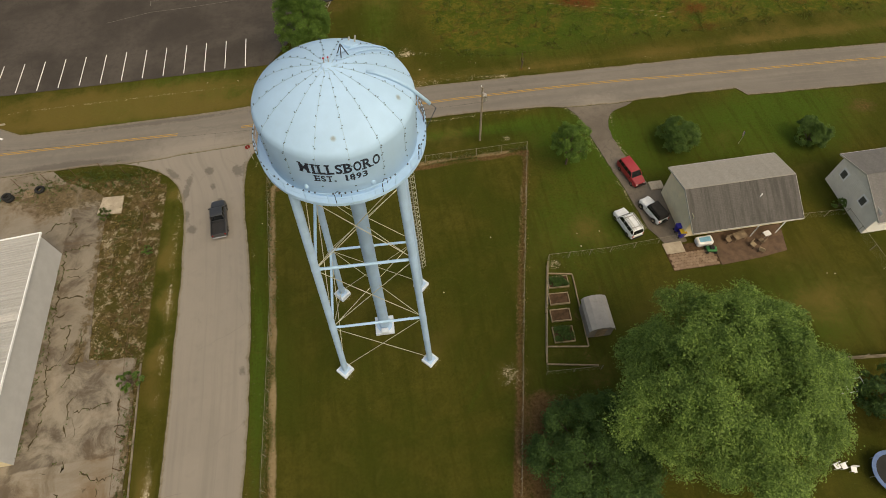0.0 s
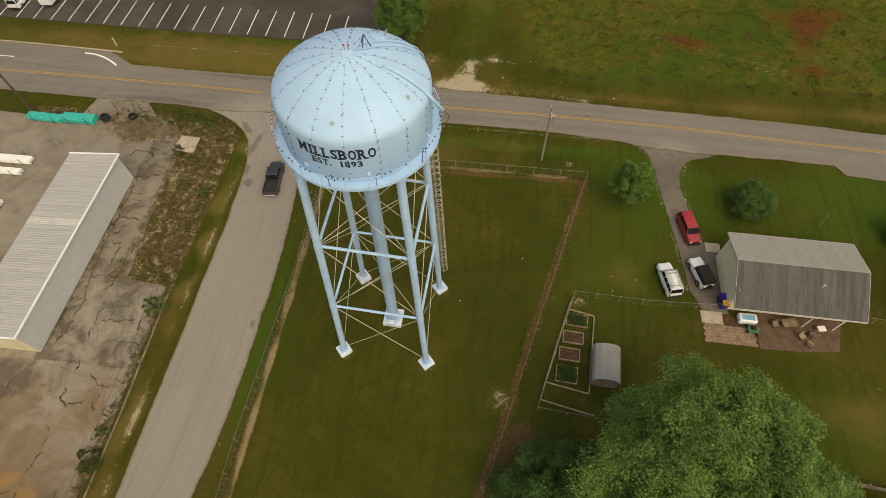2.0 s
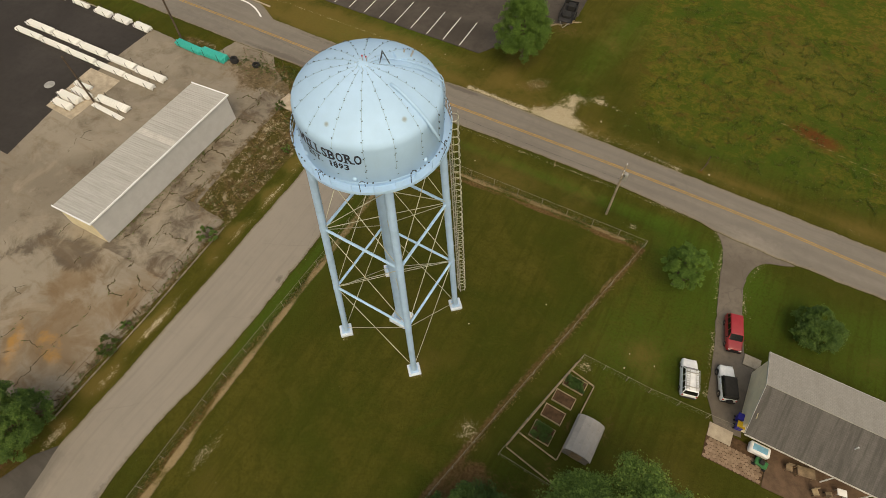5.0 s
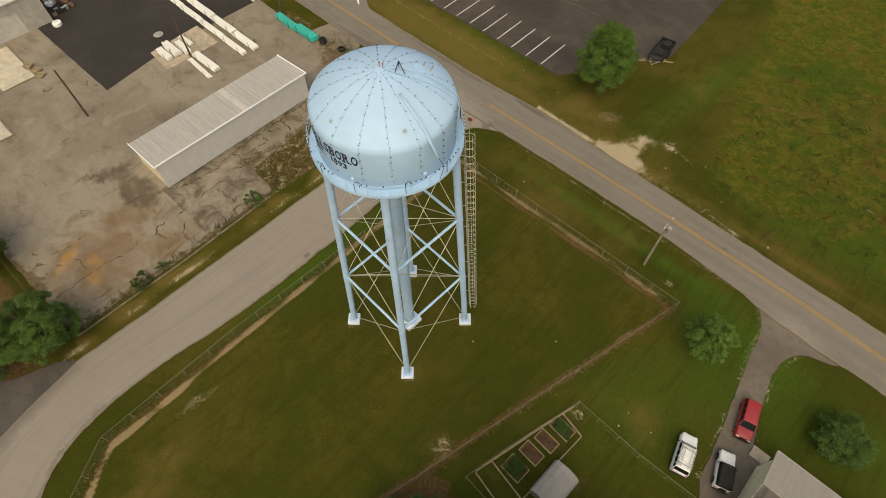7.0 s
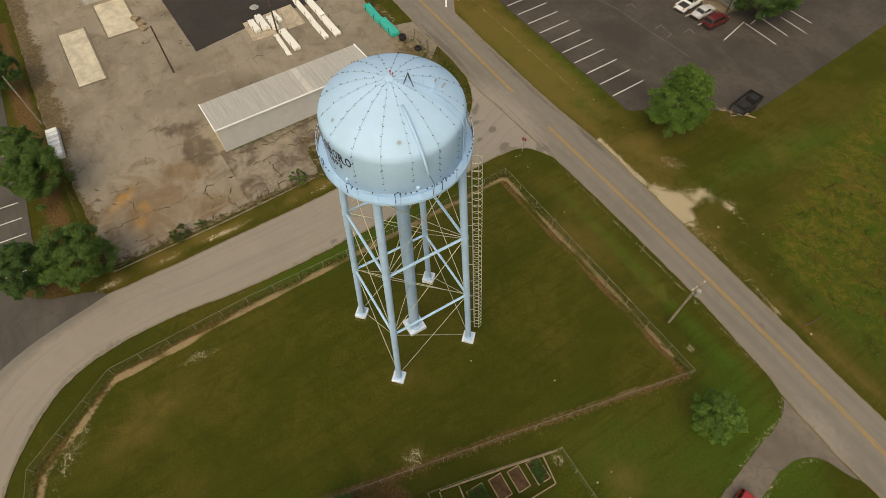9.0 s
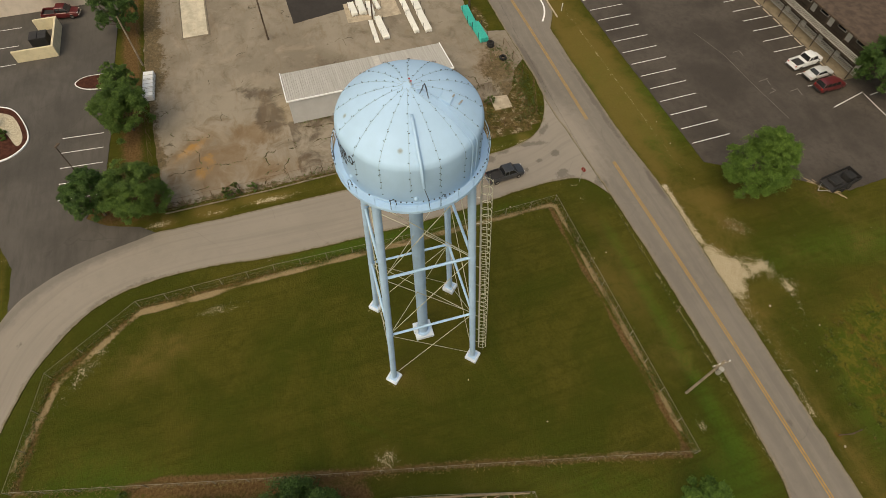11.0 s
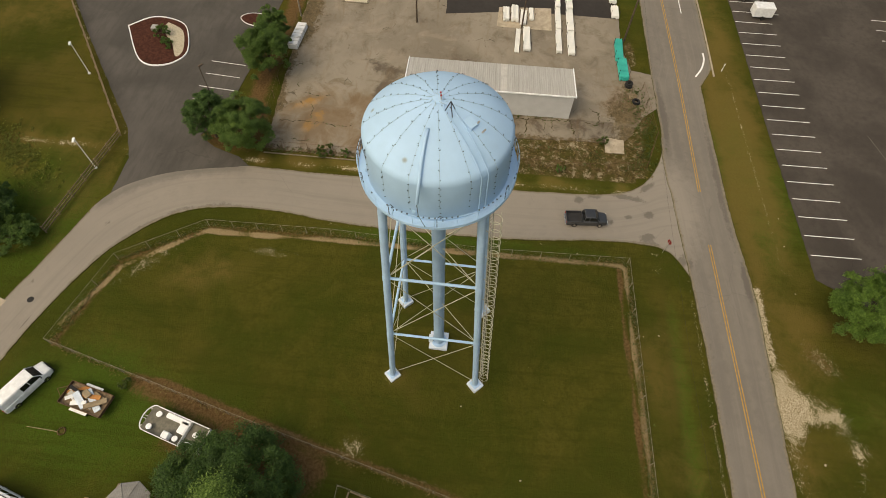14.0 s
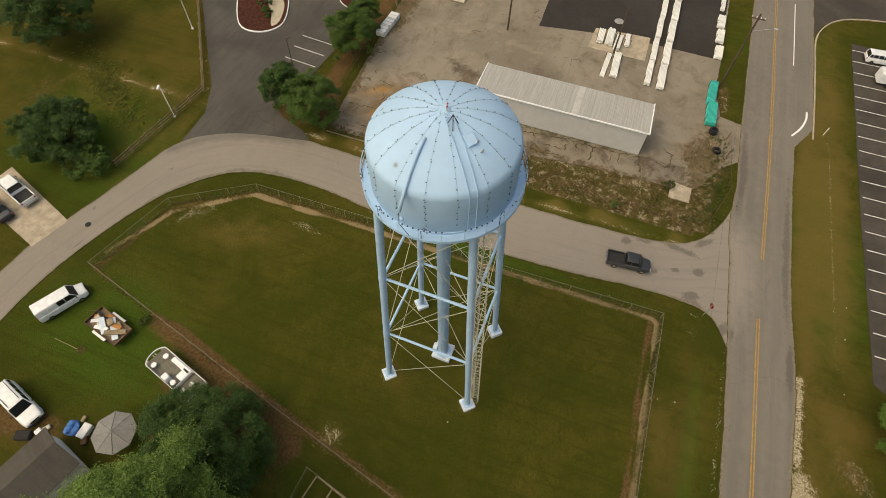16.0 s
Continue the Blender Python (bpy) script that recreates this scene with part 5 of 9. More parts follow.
def build_tree(name, label, x, y, height, spread, leaves, seed, low=0.25, clumps=60, per=260, size=0.16, category="tree", trunk=0.25, lean=(0, 0), oval=1.0, bough=0.15):
    rng = np.random.RandomState(seed)
    t = thing(name, label, category, pose(x, y, 0))
    centres, radii = [], []
    zc, hz = height * (low + (1 - low) * 0.5), height * (1 - low) * 0.5
    for k in range(clumps):
        q = rng.normal(size=3)
        q /= np.linalg.norm(q)
        if q[2] < -0.7:
            q[2] *= -0.6
        if low < 0.05 and q[2] < 0:
            q[:2] *= (1 - 0.2 * abs(q[2])) / max(0.3, math.hypot(q[0], q[1]))
        lobes = 1.0 + 0.30 * noise.noise((q[0] * 1.7 + seed, q[1] * 1.7, q[2] * 1.7))
        m = (0.62 + 0.38 * rng.rand() ** 0.5) * lobes if k % 5 else 0.3 + 0.4 * rng.rand()
        taper = 1.0 - (1 - oval) * max(0.0, q[2])
        centres.append([lean[0] + q[0] * m * spread * 0.86 * taper, lean[1] + q[1] * m * spread * 0.86 * taper, max(0.15, zc + q[2] * m * hz * 0.88)])
        radii.append(spread * bough * (0.6 + 0.8 * rng.rand()))
    V, F = bough_cloud(rng, centres, radii, (lean[0], lean[1], zc * 0.7), per, size)
    V[:, 2] = np.maximum(V[:, 2], 0.08)
    me = bpy.data.meshes.new("crown")
    me.from_pydata(V.tolist(), [], F.tolist())
    me.materials.append(leaves)
    crown = new("crown", me)
    crown.parent = t
    bm = bmesh.new()
    top = Vector((lean[0] * 0.5, lean[1] * 0.5, max(0.3, height * (low + 0.1))))
    rod(bm, (0, 0, -0.1), top, trunk, 9, trunk * 0.7)
    for k in range(min(24, clumps)):
        e = Vector(centres[k])
        mid = top.lerp(e, 0.5) + Vector((0, 0, height * 0.03))
        rod(bm, top - Vector((0, 0, 0.1)), mid, trunk * 0.45, 6, trunk * 0.25)
        rod(bm, mid, e, trunk * 0.25, 5, trunk * 0.08)
    part("trunk", bm, BARK, t, "brown bark trunk and limbs")
    return t


build_tree("maple_tree", "large spreading maple with light green leaves", 23.3, 9.7, 16.2, 9.1, MAPLE, 11, 0.17, 330, 800, 0.088, trunk=0.45, bough=0.13)
build_tree("tree", "round dense dark green tree by the dirt track", 13.55, 6.5, 6.4, 6.2, DEEP, 12, 0.02, 180, 520, 0.085, trunk=0.3, bough=0.14)
build_tree("tree", "small green tree on the lawn by the driveway", 20.6, 40.9, 7.2, 2.45, LIGHTGREEN, 13, 0.10, 80, 300, 0.085, trunk=0.14, oval=0.7, bough=0.17)
build_tree("tree", "tall oval green tree at the lot corner", -9.7, 67.4, 11.3, 4.2, LIGHTGREEN, 14, 0.01, 200, 560, 0.080, trunk=0.25, oval=0.45, bough=0.16)
build_tree("bush", "round green bush on the front lawn", 34.7, 41.56, 3.5, 2.6, MIDGREEN, 15, 0.0, 90, 300, 0.075, "bush", 0.08, bough=0.19)
build_tree("bush", "round green bush on the front lawn", 51.0, 39.3, 3.2, 2.2, MIDGREEN, 16, 0.0, 80, 280, 0.075, "bush", 0.08, bough=0.19)
build_tree("bush", "small clipped bush beside the white house", 49.4, 29.3, 1.6, 0.9, MIDGREEN, 17, 0.0, 26, 160, 0.06, "bush", 0.05)
build_tree("tree", "bushy green tree at the lot edge", -28.4, -4.3, 7.8, 3.8, MIDGREEN, 18, 0.03, 140, 520, 0.080, trunk=0.18, bough=0.16)
build_tree("tree", "bushy dark green tree at the lot edge", -29.5, -9.4, 7.4, 3.1, DEEP, 19, 0.03, 130, 480, 0.078, trunk=0.18, bough=0.16)
build_tree("tree", "leafy green tree beside the parking stalls", -43.4, -6.0, 7.4, 3.8, MIDGREEN, 20, 0.0, 140, 500, 0.082, trunk=0.18, bough=0.16)
build_tree("tree", "green tree beside the fence", -49.6, -6.6, 6.0, 2.7, MIDGREEN, 21, 0.02, 90, 300, 0.10, trunk=0.16)
build_tree("tree", "green tree beside the fence", -66.5, -6.8, 7.0, 3.6, DEEP, 22, 0.03, 90, 300, 0.11, trunk=0.16)
build_tree("tree", "wide dark green tree by the concrete driveway", -12.6, -31.6, 6.6, 5.2, DEEP, 23, 0.0, 180, 420, 0.095, trunk=0.3, bough=0.14)
build_tree("bush", "bright leafy bushes by the concrete driveway", -11.0, -27.0, 2.8, 3.2, MIDGREEN, 24, 0.0, 80, 300, 0.085, "bush", trunk=0.1)
build_tree("tree", "broad dark green tree over a mulch bed", -30.6, -48.4, 9.5, 6.6, DEEP, 25, 0.05, 170, 360, 0.12, trunk=0.3)
build_tree("tree", "round dark green tree beside the motel", -20.8, 98.6, 9.0, 5.4, DEEP, 26, 0.04, 140, 340, 0.12, trunk=0.25)
build_tree("tree", "dark green tree in the back yard", 41.5, 7.2, 5.0, 3.4, DEEP, 27, 0.05, 90, 300, 0.10, trunk=0.2)


# ---- white storage building ----
def build_storage():
    s = thing("storage_building", "long white metal storage building with a ribbed roof", "building", pose(-38.55, 26.3, 0, 0, 0, 0.8))
    L, D, HF, HB = 11.4, 6.0, 4.05, 3.55
    bm = bmesh.new()
    box(bm, (-0.06, -L, -0.2), (0.0, L, HF))
    front = part("wall", bm, METALWALL, s, "plain pale grey metal wall")
    bm = bmesh.new()
    box(bm, (-D, -L, -0.2), (-D + 0.06, L, HB))
    part("wall", bm, METALWALL, s)
    for y0, y1 in ((-L, -L + 0.06), (L - 0.06, L)):
        bm = bmesh.new()
        vs = [bm.verts.new(v) for v in ((-0.06, y0, -0.2), (-0.06, y1, -0.2), (-D + 0.06, y1, -0.2), (-D + 0.06, y0, -0.2), (-0.06, y0, HF), (-0.06, y1, HF), (-D + 0.06, y1, HB), (-D + 0.06, y0, HB))]
        for f in ((0, 1, 2, 3), (4, 5, 6, 7), (0, 1, 5, 4), (1, 2, 6, 5), (2, 3, 7, 6), (3, 0, 4, 7)):
            bm.faces.new([vs[k] for k in f])
        part("wall", bm, CREAM if y0 < 0 else METALWALL, s, "cream end wall" if y0 < 0 else "")
    n = 80
    for i in range(n):
        y0, y1 = -L - 0.15 + (2 * L + 0.3) * i / n, -L - 0.15 + (2 * L + 0.3) * (i + 1) / n
        bm = bmesh.new()
        pts = [(y0, 0.0), (y0 + 0.03, 0.035), (y0 + 0.07, 0.035), (y0 + 0.10, 0.0), (y1, 0.0)]
        rows = []
        for x, h in ((0.12, HF + 0.02), (-D - 0.25, HB - 0.01)):
            rows.append([bm.verts.new((x, y, h + dz)) for y, dz in pts] + [bm.verts.new((x, y, h + dz - 0.03)) for y, dz in pts[::-1]])
        k = len(rows[0])
        for j in range(k):
            bm.faces.new((rows[0][j], rows[0][(j + 1) % k], rows[1][(j + 1) % k], rows[1][j]))
        part("roof_sheet", bm, ROOFMETAL if i not in (45, 46, 47) else ROOFPALE, s)
    for a, b in (((0.10, -L - 0.2, HF - 0.12), (0.22, L + 0.2, HF + 0.10)),):
        bm = bmesh.new()
        box(bm, a, b, 0.02)
        part("fascia", bm, BRIGHT, s, "white eaves trim")
    for y in (-L - 0.25, L + 0.15):
        bm = bmesh.new()
        for zoff in (0,):
            vs = []
            for x, h in ((0.22, HF), (-D - 0.3, HB)):
                for yy in (y, y + 0.12):
                    for dz in (-0.12, 0.11):
                        vs.append(bm.verts.new((x, yy, h + dz)))
            for f in ((0, 1, 3, 2), (4, 5, 7, 6), (0, 1, 5, 4), (2, 3, 7, 6), (0, 2, 6, 4), (1, 3, 7, 5)):
                bm.faces.new([vs[k] for k in f])
        part("fascia", bm, BRIGHT, s, "white verge trim")


METALWALL = plain("pale_grey_metal_siding", (0.48, 0.485, 0.49), 0.65, 0, 5, 0.05, 0, 0.3, 0.12, (0.5, 0.48, 0.44))


def roof_metal():
    """Weathered ribbed sheet: long stains running down the fall, each sheet a little different."""
    n = Nodes("weathered_roof_metal")
    run = n.noise(2.2, 6, 0.7, stretch=(0.10, 2.0, 1))
    col = n.mix(n.step(run, 0.36, 0.66), (0.475, 0.468, 0.450), (0.385, 0.377, 0.355))
    col = n.mix(n.math("MULTIPLY", n.random(), 0.22), col, (0.24, 0.225, 0.20))
    col = n.mix(n.math("MULTIPLY", n.step(n.noise(9.0, 5, 0.7), 0.5, 0.8), 0.35), col, (0.46, 0.44, 0.40))
    return n.done(col, 0.6, 0.1, 0.35)


CREAM = plain("cream_siding", (0.62, 0.55, 0.38), 0.8, 0, 5, 0.08, 0, 0.3, 0.25)
ROOFMETAL = roof_metal()
ROOFPALE = plain("pale_roof_metal", (0.52, 0.505, 0.475), 0.6, 0.1, 6, 0.1, 0, 0.4, 0.3, (0.36, 0.34, 0.3))
BRIGHT = plain("bright_white_trim", (0.85, 0.87, 0.89), 0.6, 0, 4, 0.04)
build_storage()


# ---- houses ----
# cream house roof has two base tones: dark streaked south slope, paler north slope
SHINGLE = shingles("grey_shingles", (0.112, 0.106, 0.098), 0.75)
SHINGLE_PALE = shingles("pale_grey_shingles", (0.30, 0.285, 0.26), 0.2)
SHINGLE_DARK = shingles("dark_shingles", (0.16, 0.155, 0.15), 0.3)
SHINGLE_BROWN = shingles("brown_shingles", (0.088, 0.080, 0.070), 0.4)
SIDING = plain("cream_house_siding", (0.88, 0.78, 0.55), 0.75, 0, 5, 0.06, 0, 0.3, 0.15)
SIDING_W = plain("white_house_siding", (0.82, 0.81, 0.77), 0.75, 0, 5, 0.05, 0, 0.3, 0.12)


# the grey base colour stands in for the reflection in the window panes
PANE = plain("glass_reflection_grey", (0.10, 0.105, 0.11), 0.15, 0, 3, 0.15, 0, 0.6)
TRIM = plain("weathered_white_trim", (0.50, 0.485, 0.45), 0.7, 0, 5, 0.1, 0, 0.3, 0.3)


def slab_between(bm, p0, p1, p2, p3, thick):
    """A roof plane with thickness under four corners."""
    top = [Vector(p) for p in (p0, p1, p2, p3)]
    nrm = (top[1] - top[0]).cross(top[3] - top[0]).normalized()
    if nrm.z < 0:
        nrm = -nrm
    a = [bm.verts.new(p) for p in top]
    b = [bm.verts.new(p - nrm * thick) for p in top]
    bm.faces.new(a)
    bm.faces.new(b[::-1])
    for i in range(4):
        j = (i + 1) % 4
        bm.faces.new((a[i], a[j], b[j], b[i]))


def build_house(label, x0, x1, yn, yr, ys, zn, zr, zs, wall_s, siding, roof_n, roof_s, windows):
    h = thing("house", label, "house", pose(0, 0, 0))
    wy = yn - 0.45
    for x in (x0 + 0.3, x1 - 0.45):
        bm = bmesh.new()
        out = [(wy, -0.1), (wall_s, -0.1), (wall_s, zs + (zr - zs) * (wall_s - ys) / (yr - ys) - 0.12), (yr, zr - 0.15), (wy, zn + (zr - zn) * 0.45 / (yn - yr) - 0.12)]
        a = [bm.verts.new((x, y, z)) for y, z in out]
        b = [bm.verts.new((x + 0.15, y, z)) for y, z in out]
        bm.faces.new(a)
        bm.faces.new(b[::-1])
        for i in range(5):
            bm.faces.new((a[i], a[(i + 1) % 5], b[(i + 1) % 5], b[i]))
        w = part("wall", bm, siding, h, "lapped siding gable wall")
        if x < (x0 + x1) / 2:
            k = 0
            z = 0.15
            while z < zn - 0.3:
                bm = bmesh.new()
                box(bm, (x - 0.018, wall_s + 0.02, z), (x, wy - 0.02, z + 0.19))
                part("siding_board", bm, siding, w)
                z += 0.2
            for y, zz in windows:
                bm = bmesh.new()
                box(bm, (x - 0.08, y - 0.55, zz - 0.65), (x - 0.02, y + 0.55, zz + 0.65), 0.01)
                f = part("window", bm, BRIGHT, h, "white framed window")
                bm = bmesh.new()
                box(bm, (x - 0.09, y - 0.36, zz - 0.46), (x - 0.07, y + 0.36, zz + 0.46))
                part("pane", bm, PANE, f)
    for y in (wy - 0.15, wall_s):
        bm = bmesh.new()
        box(bm, (x0 + 0.45, y, -0.1), (x1 - 0.45, y + 0.15, (zn if y > yr else zs + 0.1) - 0.15))
        part("wall", bm, siding, h)
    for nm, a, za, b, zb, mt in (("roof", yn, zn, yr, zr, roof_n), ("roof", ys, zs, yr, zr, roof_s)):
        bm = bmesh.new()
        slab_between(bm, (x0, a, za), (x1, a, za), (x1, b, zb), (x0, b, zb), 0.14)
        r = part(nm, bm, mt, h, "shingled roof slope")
        bm = bmesh.new()
        sgn = 0.06 if a > b else -0.06
        box(bm, (x0, min(a, a + sgn), za - 0.2), (x1, max(a, a + sgn), za - 0.02))
        part("gutter", bm, TRIM, r, "dull white gutter")
        for x in (x0 - 0.03, x1 + 0.0):
            bm = bmesh.new()
            slab_between(bm, (x, a, za + 0.015), (x + 0.03, a, za + 0.015), (x + 0.03, b, zb + 0.015), (x, b, zb + 0.015), 0.2)
            part("verge_board", bm, TRIM, r, "dull white verge board")
    bm = bmesh.new()
    rod(bm, (x0, yr, zr + 0.0), (x1, yr, zr + 0.0), 0.06, 6)
    part("ridge_cap", bm, roof_n, h)
    return h


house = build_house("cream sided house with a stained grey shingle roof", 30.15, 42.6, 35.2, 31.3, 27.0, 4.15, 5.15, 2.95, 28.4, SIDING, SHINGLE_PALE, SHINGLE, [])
house2 = build_house("white sided house with a dark grey roof", 50.0, 62.5, 33.9, 29.9, 25.0, 4.0, 5.2, 3.0, 25.6, SIDING_W, SHINGLE_DARK, SHINGLE_DARK, [(32.0, 2.6), (28.2, 2.6)])
for x in (38.0, 41.0):
    bm = bmesh.new()
    rod(bm, (x, 27.25, 0), (x, 27.25, 2.85), 0.06, 8)
    part("porch_post", bm, BRIGHT, house, "white porch post")
for x, w in ((33.5, 0.9), (37.5, 1.8), (40.6, 0.7)):
    bm = bmesh.new()
    box(bm, (x - w / 2, 28.34, 0.3 if w > 1 else 1.0), (x + w / 2, 28.38, 2.2), 0.01)
    f = part("window", bm, BRIGHT, house, "white framed window")
    bm = bmesh.new()
    box(bm, (x - w / 2 + 0.1, 28.31, 0.4 if w > 1 else 1.1), (x + w / 2 - 0.1, 28.345, 2.1))
    part("pane", bm, GLASS, f)
bm = bmesh.new()
rod(bm, (38.2, 29.6, 4.2), (38.2, 29.6, 4.75), 0.06, 8)
part("vent_pipe", bm, BRIGHT, house, "white roof vent pipe")


# ---- vehicles ----
def paint(name, c):
    n = Nodes(name)
    b = n.noise(2.0, 4)
    n.b.inputs["Coat Weight"].default_value, n.b.inputs["Coat Roughness"].default_value = 0.6, 0.08
    return n.done(n.mix(n.step(b, 0.35, 0.7), tone(c, 0.9), tone(c, 1.06)), 0.38, 0.0, 0.5)


CAR_BLACK, CAR_RED, CAR_WHITE = paint("black_car_paint", (0.030, 0.032, 0.036)), paint("red_car_paint", (0.31, 0.014, 0.020)), paint("white_car_paint", (0.77, 0.79, 0.81))
CAR_SILVER, CAR_WINE, CAR_NAVY = paint("silver_car_paint", (0.50, 0.51, 0.52)), paint("wine_car_paint", (0.10, 0.012, 0.014)), paint("dark_car_paint", (0.02, 0.022, 0.028))
SOFTTOP = plain("black_canvas", (0.020, 0.019, 0.018), 0.9, 0, 8, 0.25)
LAMP_RED, LAMP_CLEAR = plain("tail_lamp_red", (0.4, 0.015, 0.015), 0.2, 0, 4, 0.1, 0, 0.6), plain("headlamp_clear", (0.75, 0.75, 0.72), 0.15, 0, 4, 0.05, 0, 0.7)
BEDDARK = plain("bed_liner", (0.03, 0.03, 0.032), 0.9)


def loft(bm, stations, caps=True):
    """Rounded body through stations of (x, half width low, half width high, z low, z high)."""
    rows = []
    for x, wl, wh, z0, z1 in stations:
        h = z1 - z0
        c = min(0.10, h * 0.25)
        rows.append([bm.verts.new((x, y, z)) for y, z in ((-wl + c, z0), (-wl, z0 + c), (-(wl + wh) / 2 - 0.01, z0 + h * 0.55), (-wh, z1 - c), (-wh + c * 1.3, z1), (wh - c * 1.3, z1), (wh, z1 - c), ((wl + wh) / 2 + 0.01, z0 + h * 0.55), (wl, z0 + c), (wl - c, z0))])
    n = len(rows[0])
    for a, b in zip(rows, rows[1:]):
        for i in range(n):
            bm.faces.new((a[i], a[(i + 1) % n], b[(i + 1) % n], b[i]))
    if caps:
        bm.faces.new(rows[0][::-1])
        bm.faces.new(rows[-1])


def soften(bm, r):
    """Rounds the edges of pressed sheet metal."""
    bmesh.ops.recalc_face_normals(bm, faces=bm.faces)
    sharp = [e for e in bm.edges if len(e.link_faces) == 2 and e.calc_face_angle() > 0.15]
    bmesh.ops.bevel(bm, geom=sharp, offset=r, segments=3, profile=0.5, affect="EDGES", clamp_overlap=True)


def vehicle(name, label, category, m, style, colour, L=4.6, W=1.85, H=1.7, roof=None, group=""):
    v = thing(name, label, category, m, group)
    hw, hl = W / 2, L / 2
    belt = {"pickup": 1.12, "suv": 1.08, "sedan": 0.92, "van": 1.22, "jeep": 1.10}[style]
    hood = {"pickup": 1.08, "suv": 1.02, "sedan": 0.86, "van": 1.12, "jeep": 1.08}[style]
    nose, cowl, back = {"pickup": (0.0, 0.21, 0.60), "suv": (0.0, 0.26, 0.985), "sedan": (0.0, 0.29, 0.80), "van": (0.0, 0.17, 0.985), "jeep": (0.0, 0.36, 0.96)}[style]
    X = lambda f: hl - f * L
    bm = bmesh.new()
    st = [(X(0.0), hw * 0.80, hw * 0.76, 0.42, hood - 0.20), (X(0.02), hw * 0.92, hw * 0.84, 0.34, hood - 0.10), (X(0.10), hw, hw * 0.90, 0.30, hood - 0.02), (X(cowl), hw, hw * 0.95, 0.28, belt)]
    if style == "pickup":
        st += [(X(back), hw, hw * 0.97, 0.28, belt), (X(back + 0.005), hw, hw * 0.97, 0.30, 0.72), (X(0.99), hw, hw * 0.97, 0.36, 0.72)]
    elif style == "sedan":
        st += [(X(back), hw, hw * 0.95, 0.28, belt + 0.02), (X(0.97), hw * 0.96, hw * 0.86, 0.32, belt - 0.02), (X(1.0), hw * 0.86, hw * 0.78, 0.42, belt - 0.18)]
    else:
        st += [(X(0.97), hw, hw * 0.95, 0.30, belt), (X(1.0), hw * 0.95, hw * 0.88, 0.40, belt - 0.04)]
    loft(bm, st)
    soften(bm, 0.06)
    body = part("body", bm, colour, v, smooth=True)
    # glasshouse and roof
    slope = {"pickup": 0.10, "suv": 0.10, "sedan": 0.12, "van": 0.09, "jeep": 0.03}[style]
    tail = {"pickup": 0.03, "suv": 0.04, "sedan": 0.10, "van": 0.015, "jeep": 0.0}[style]
    bm = bmesh.new()
    rt = H - 0.07
    loft(bm, [(X(cowl - 0.01), hw * 0.84, hw * 0.78, belt - 0.03, belt + 0.02), (X(cowl + slope), hw * 0.90, hw * 0.76, belt - 0.03, rt), (X(back - tail), hw * 0.90, hw * 0.76, belt - 0.03, rt), (X(back - 0.002), hw * 0.88, hw * 0.80, belt - 0.03, belt + 0.05)])
    part("glass", bm, GLASS, v, "dark tinted glass")
    bm = bmesh.new()
    loft(bm, [(X(cowl + slope + 0.005), hw * 0.77, hw * 0.70, rt - 0.05, rt + 0.035), (X(cowl + slope + 0.06), hw * 0.79, hw * 0.74, rt - 0.05, H), (X(back - tail - 0.02), hw * 0.79, hw * 0.74, rt - 0.05, H), (X(back - tail), hw * 0.77, hw * 0.70, rt - 0.05, rt + 0.03)])
    soften(bm, 0.03)
    part("roof", bm, roof or colour, v, smooth=True)
    posts = [(cowl + 0.0, cowl + slope + 0.01), (back - 0.005, back - tail - 0.005)]
    k = cowl + slope + 0.15
    while k < back - tail - 0.08:
        posts.append((k, k))
        k += 0.17 if style != "van" else 0.2
    for lo, hi in posts:
        for s in (-1, 1):
            bm = bmesh.new()
            rod(bm, (X(lo), s * hw * 0.885, belt - 0.02), (X(hi), s * hw * 0.775, rt), 0.045, 5)
            part("pillar", bm, roof if style == "jeep" and roof else colour, v)
    if style == "van":
        bm = bmesh.new()
        for s in (-1, 1):
            loft(bm, [(X(0.56), 0.02, 0.02, belt - 0.05, rt + 0.01), (X(0.985), 0.02, 0.02, belt - 0.05, rt + 0.01)])
            for vert in bm.verts:
                if abs(vert.co.y) < 0.1:
                    vert.co.y += s * hw * (0.93 - 0.14 * (vert.co.z - belt) / (rt - belt))
        part("side_panel", bm, colour, v)
    # bed
    if style == "pickup":
        for lo, hi in (((X(0.995), -hw * 0.98, 0.7), (X(back + 0.01), -hw * 0.88, belt)), ((X(0.995), hw * 0.88, 0.7), (X(back + 0.01), hw * 0.98, belt)), ((X(1.0), -hw * 0.97, 0.5), (X(0.985), hw * 0.97, belt - 0.02))):
            bm = bmesh.new()
            box(bm, lo, hi, 0.02)
            part("bed_side" if abs(lo[1] + hi[1]) > 0.2 else "tailgate", bm, colour, v)
        bm = bmesh.new()
        box(bm, (X(0.985), -hw * 0.88, 0.70), (X(back + 0.01), hw * 0.88, 0.74))
        part("bed_floor", bm, BEDDARK, v, "dark bed liner")
    # wheels
    wr = 0.37 if style in ("pickup", "jeep") else 0.33
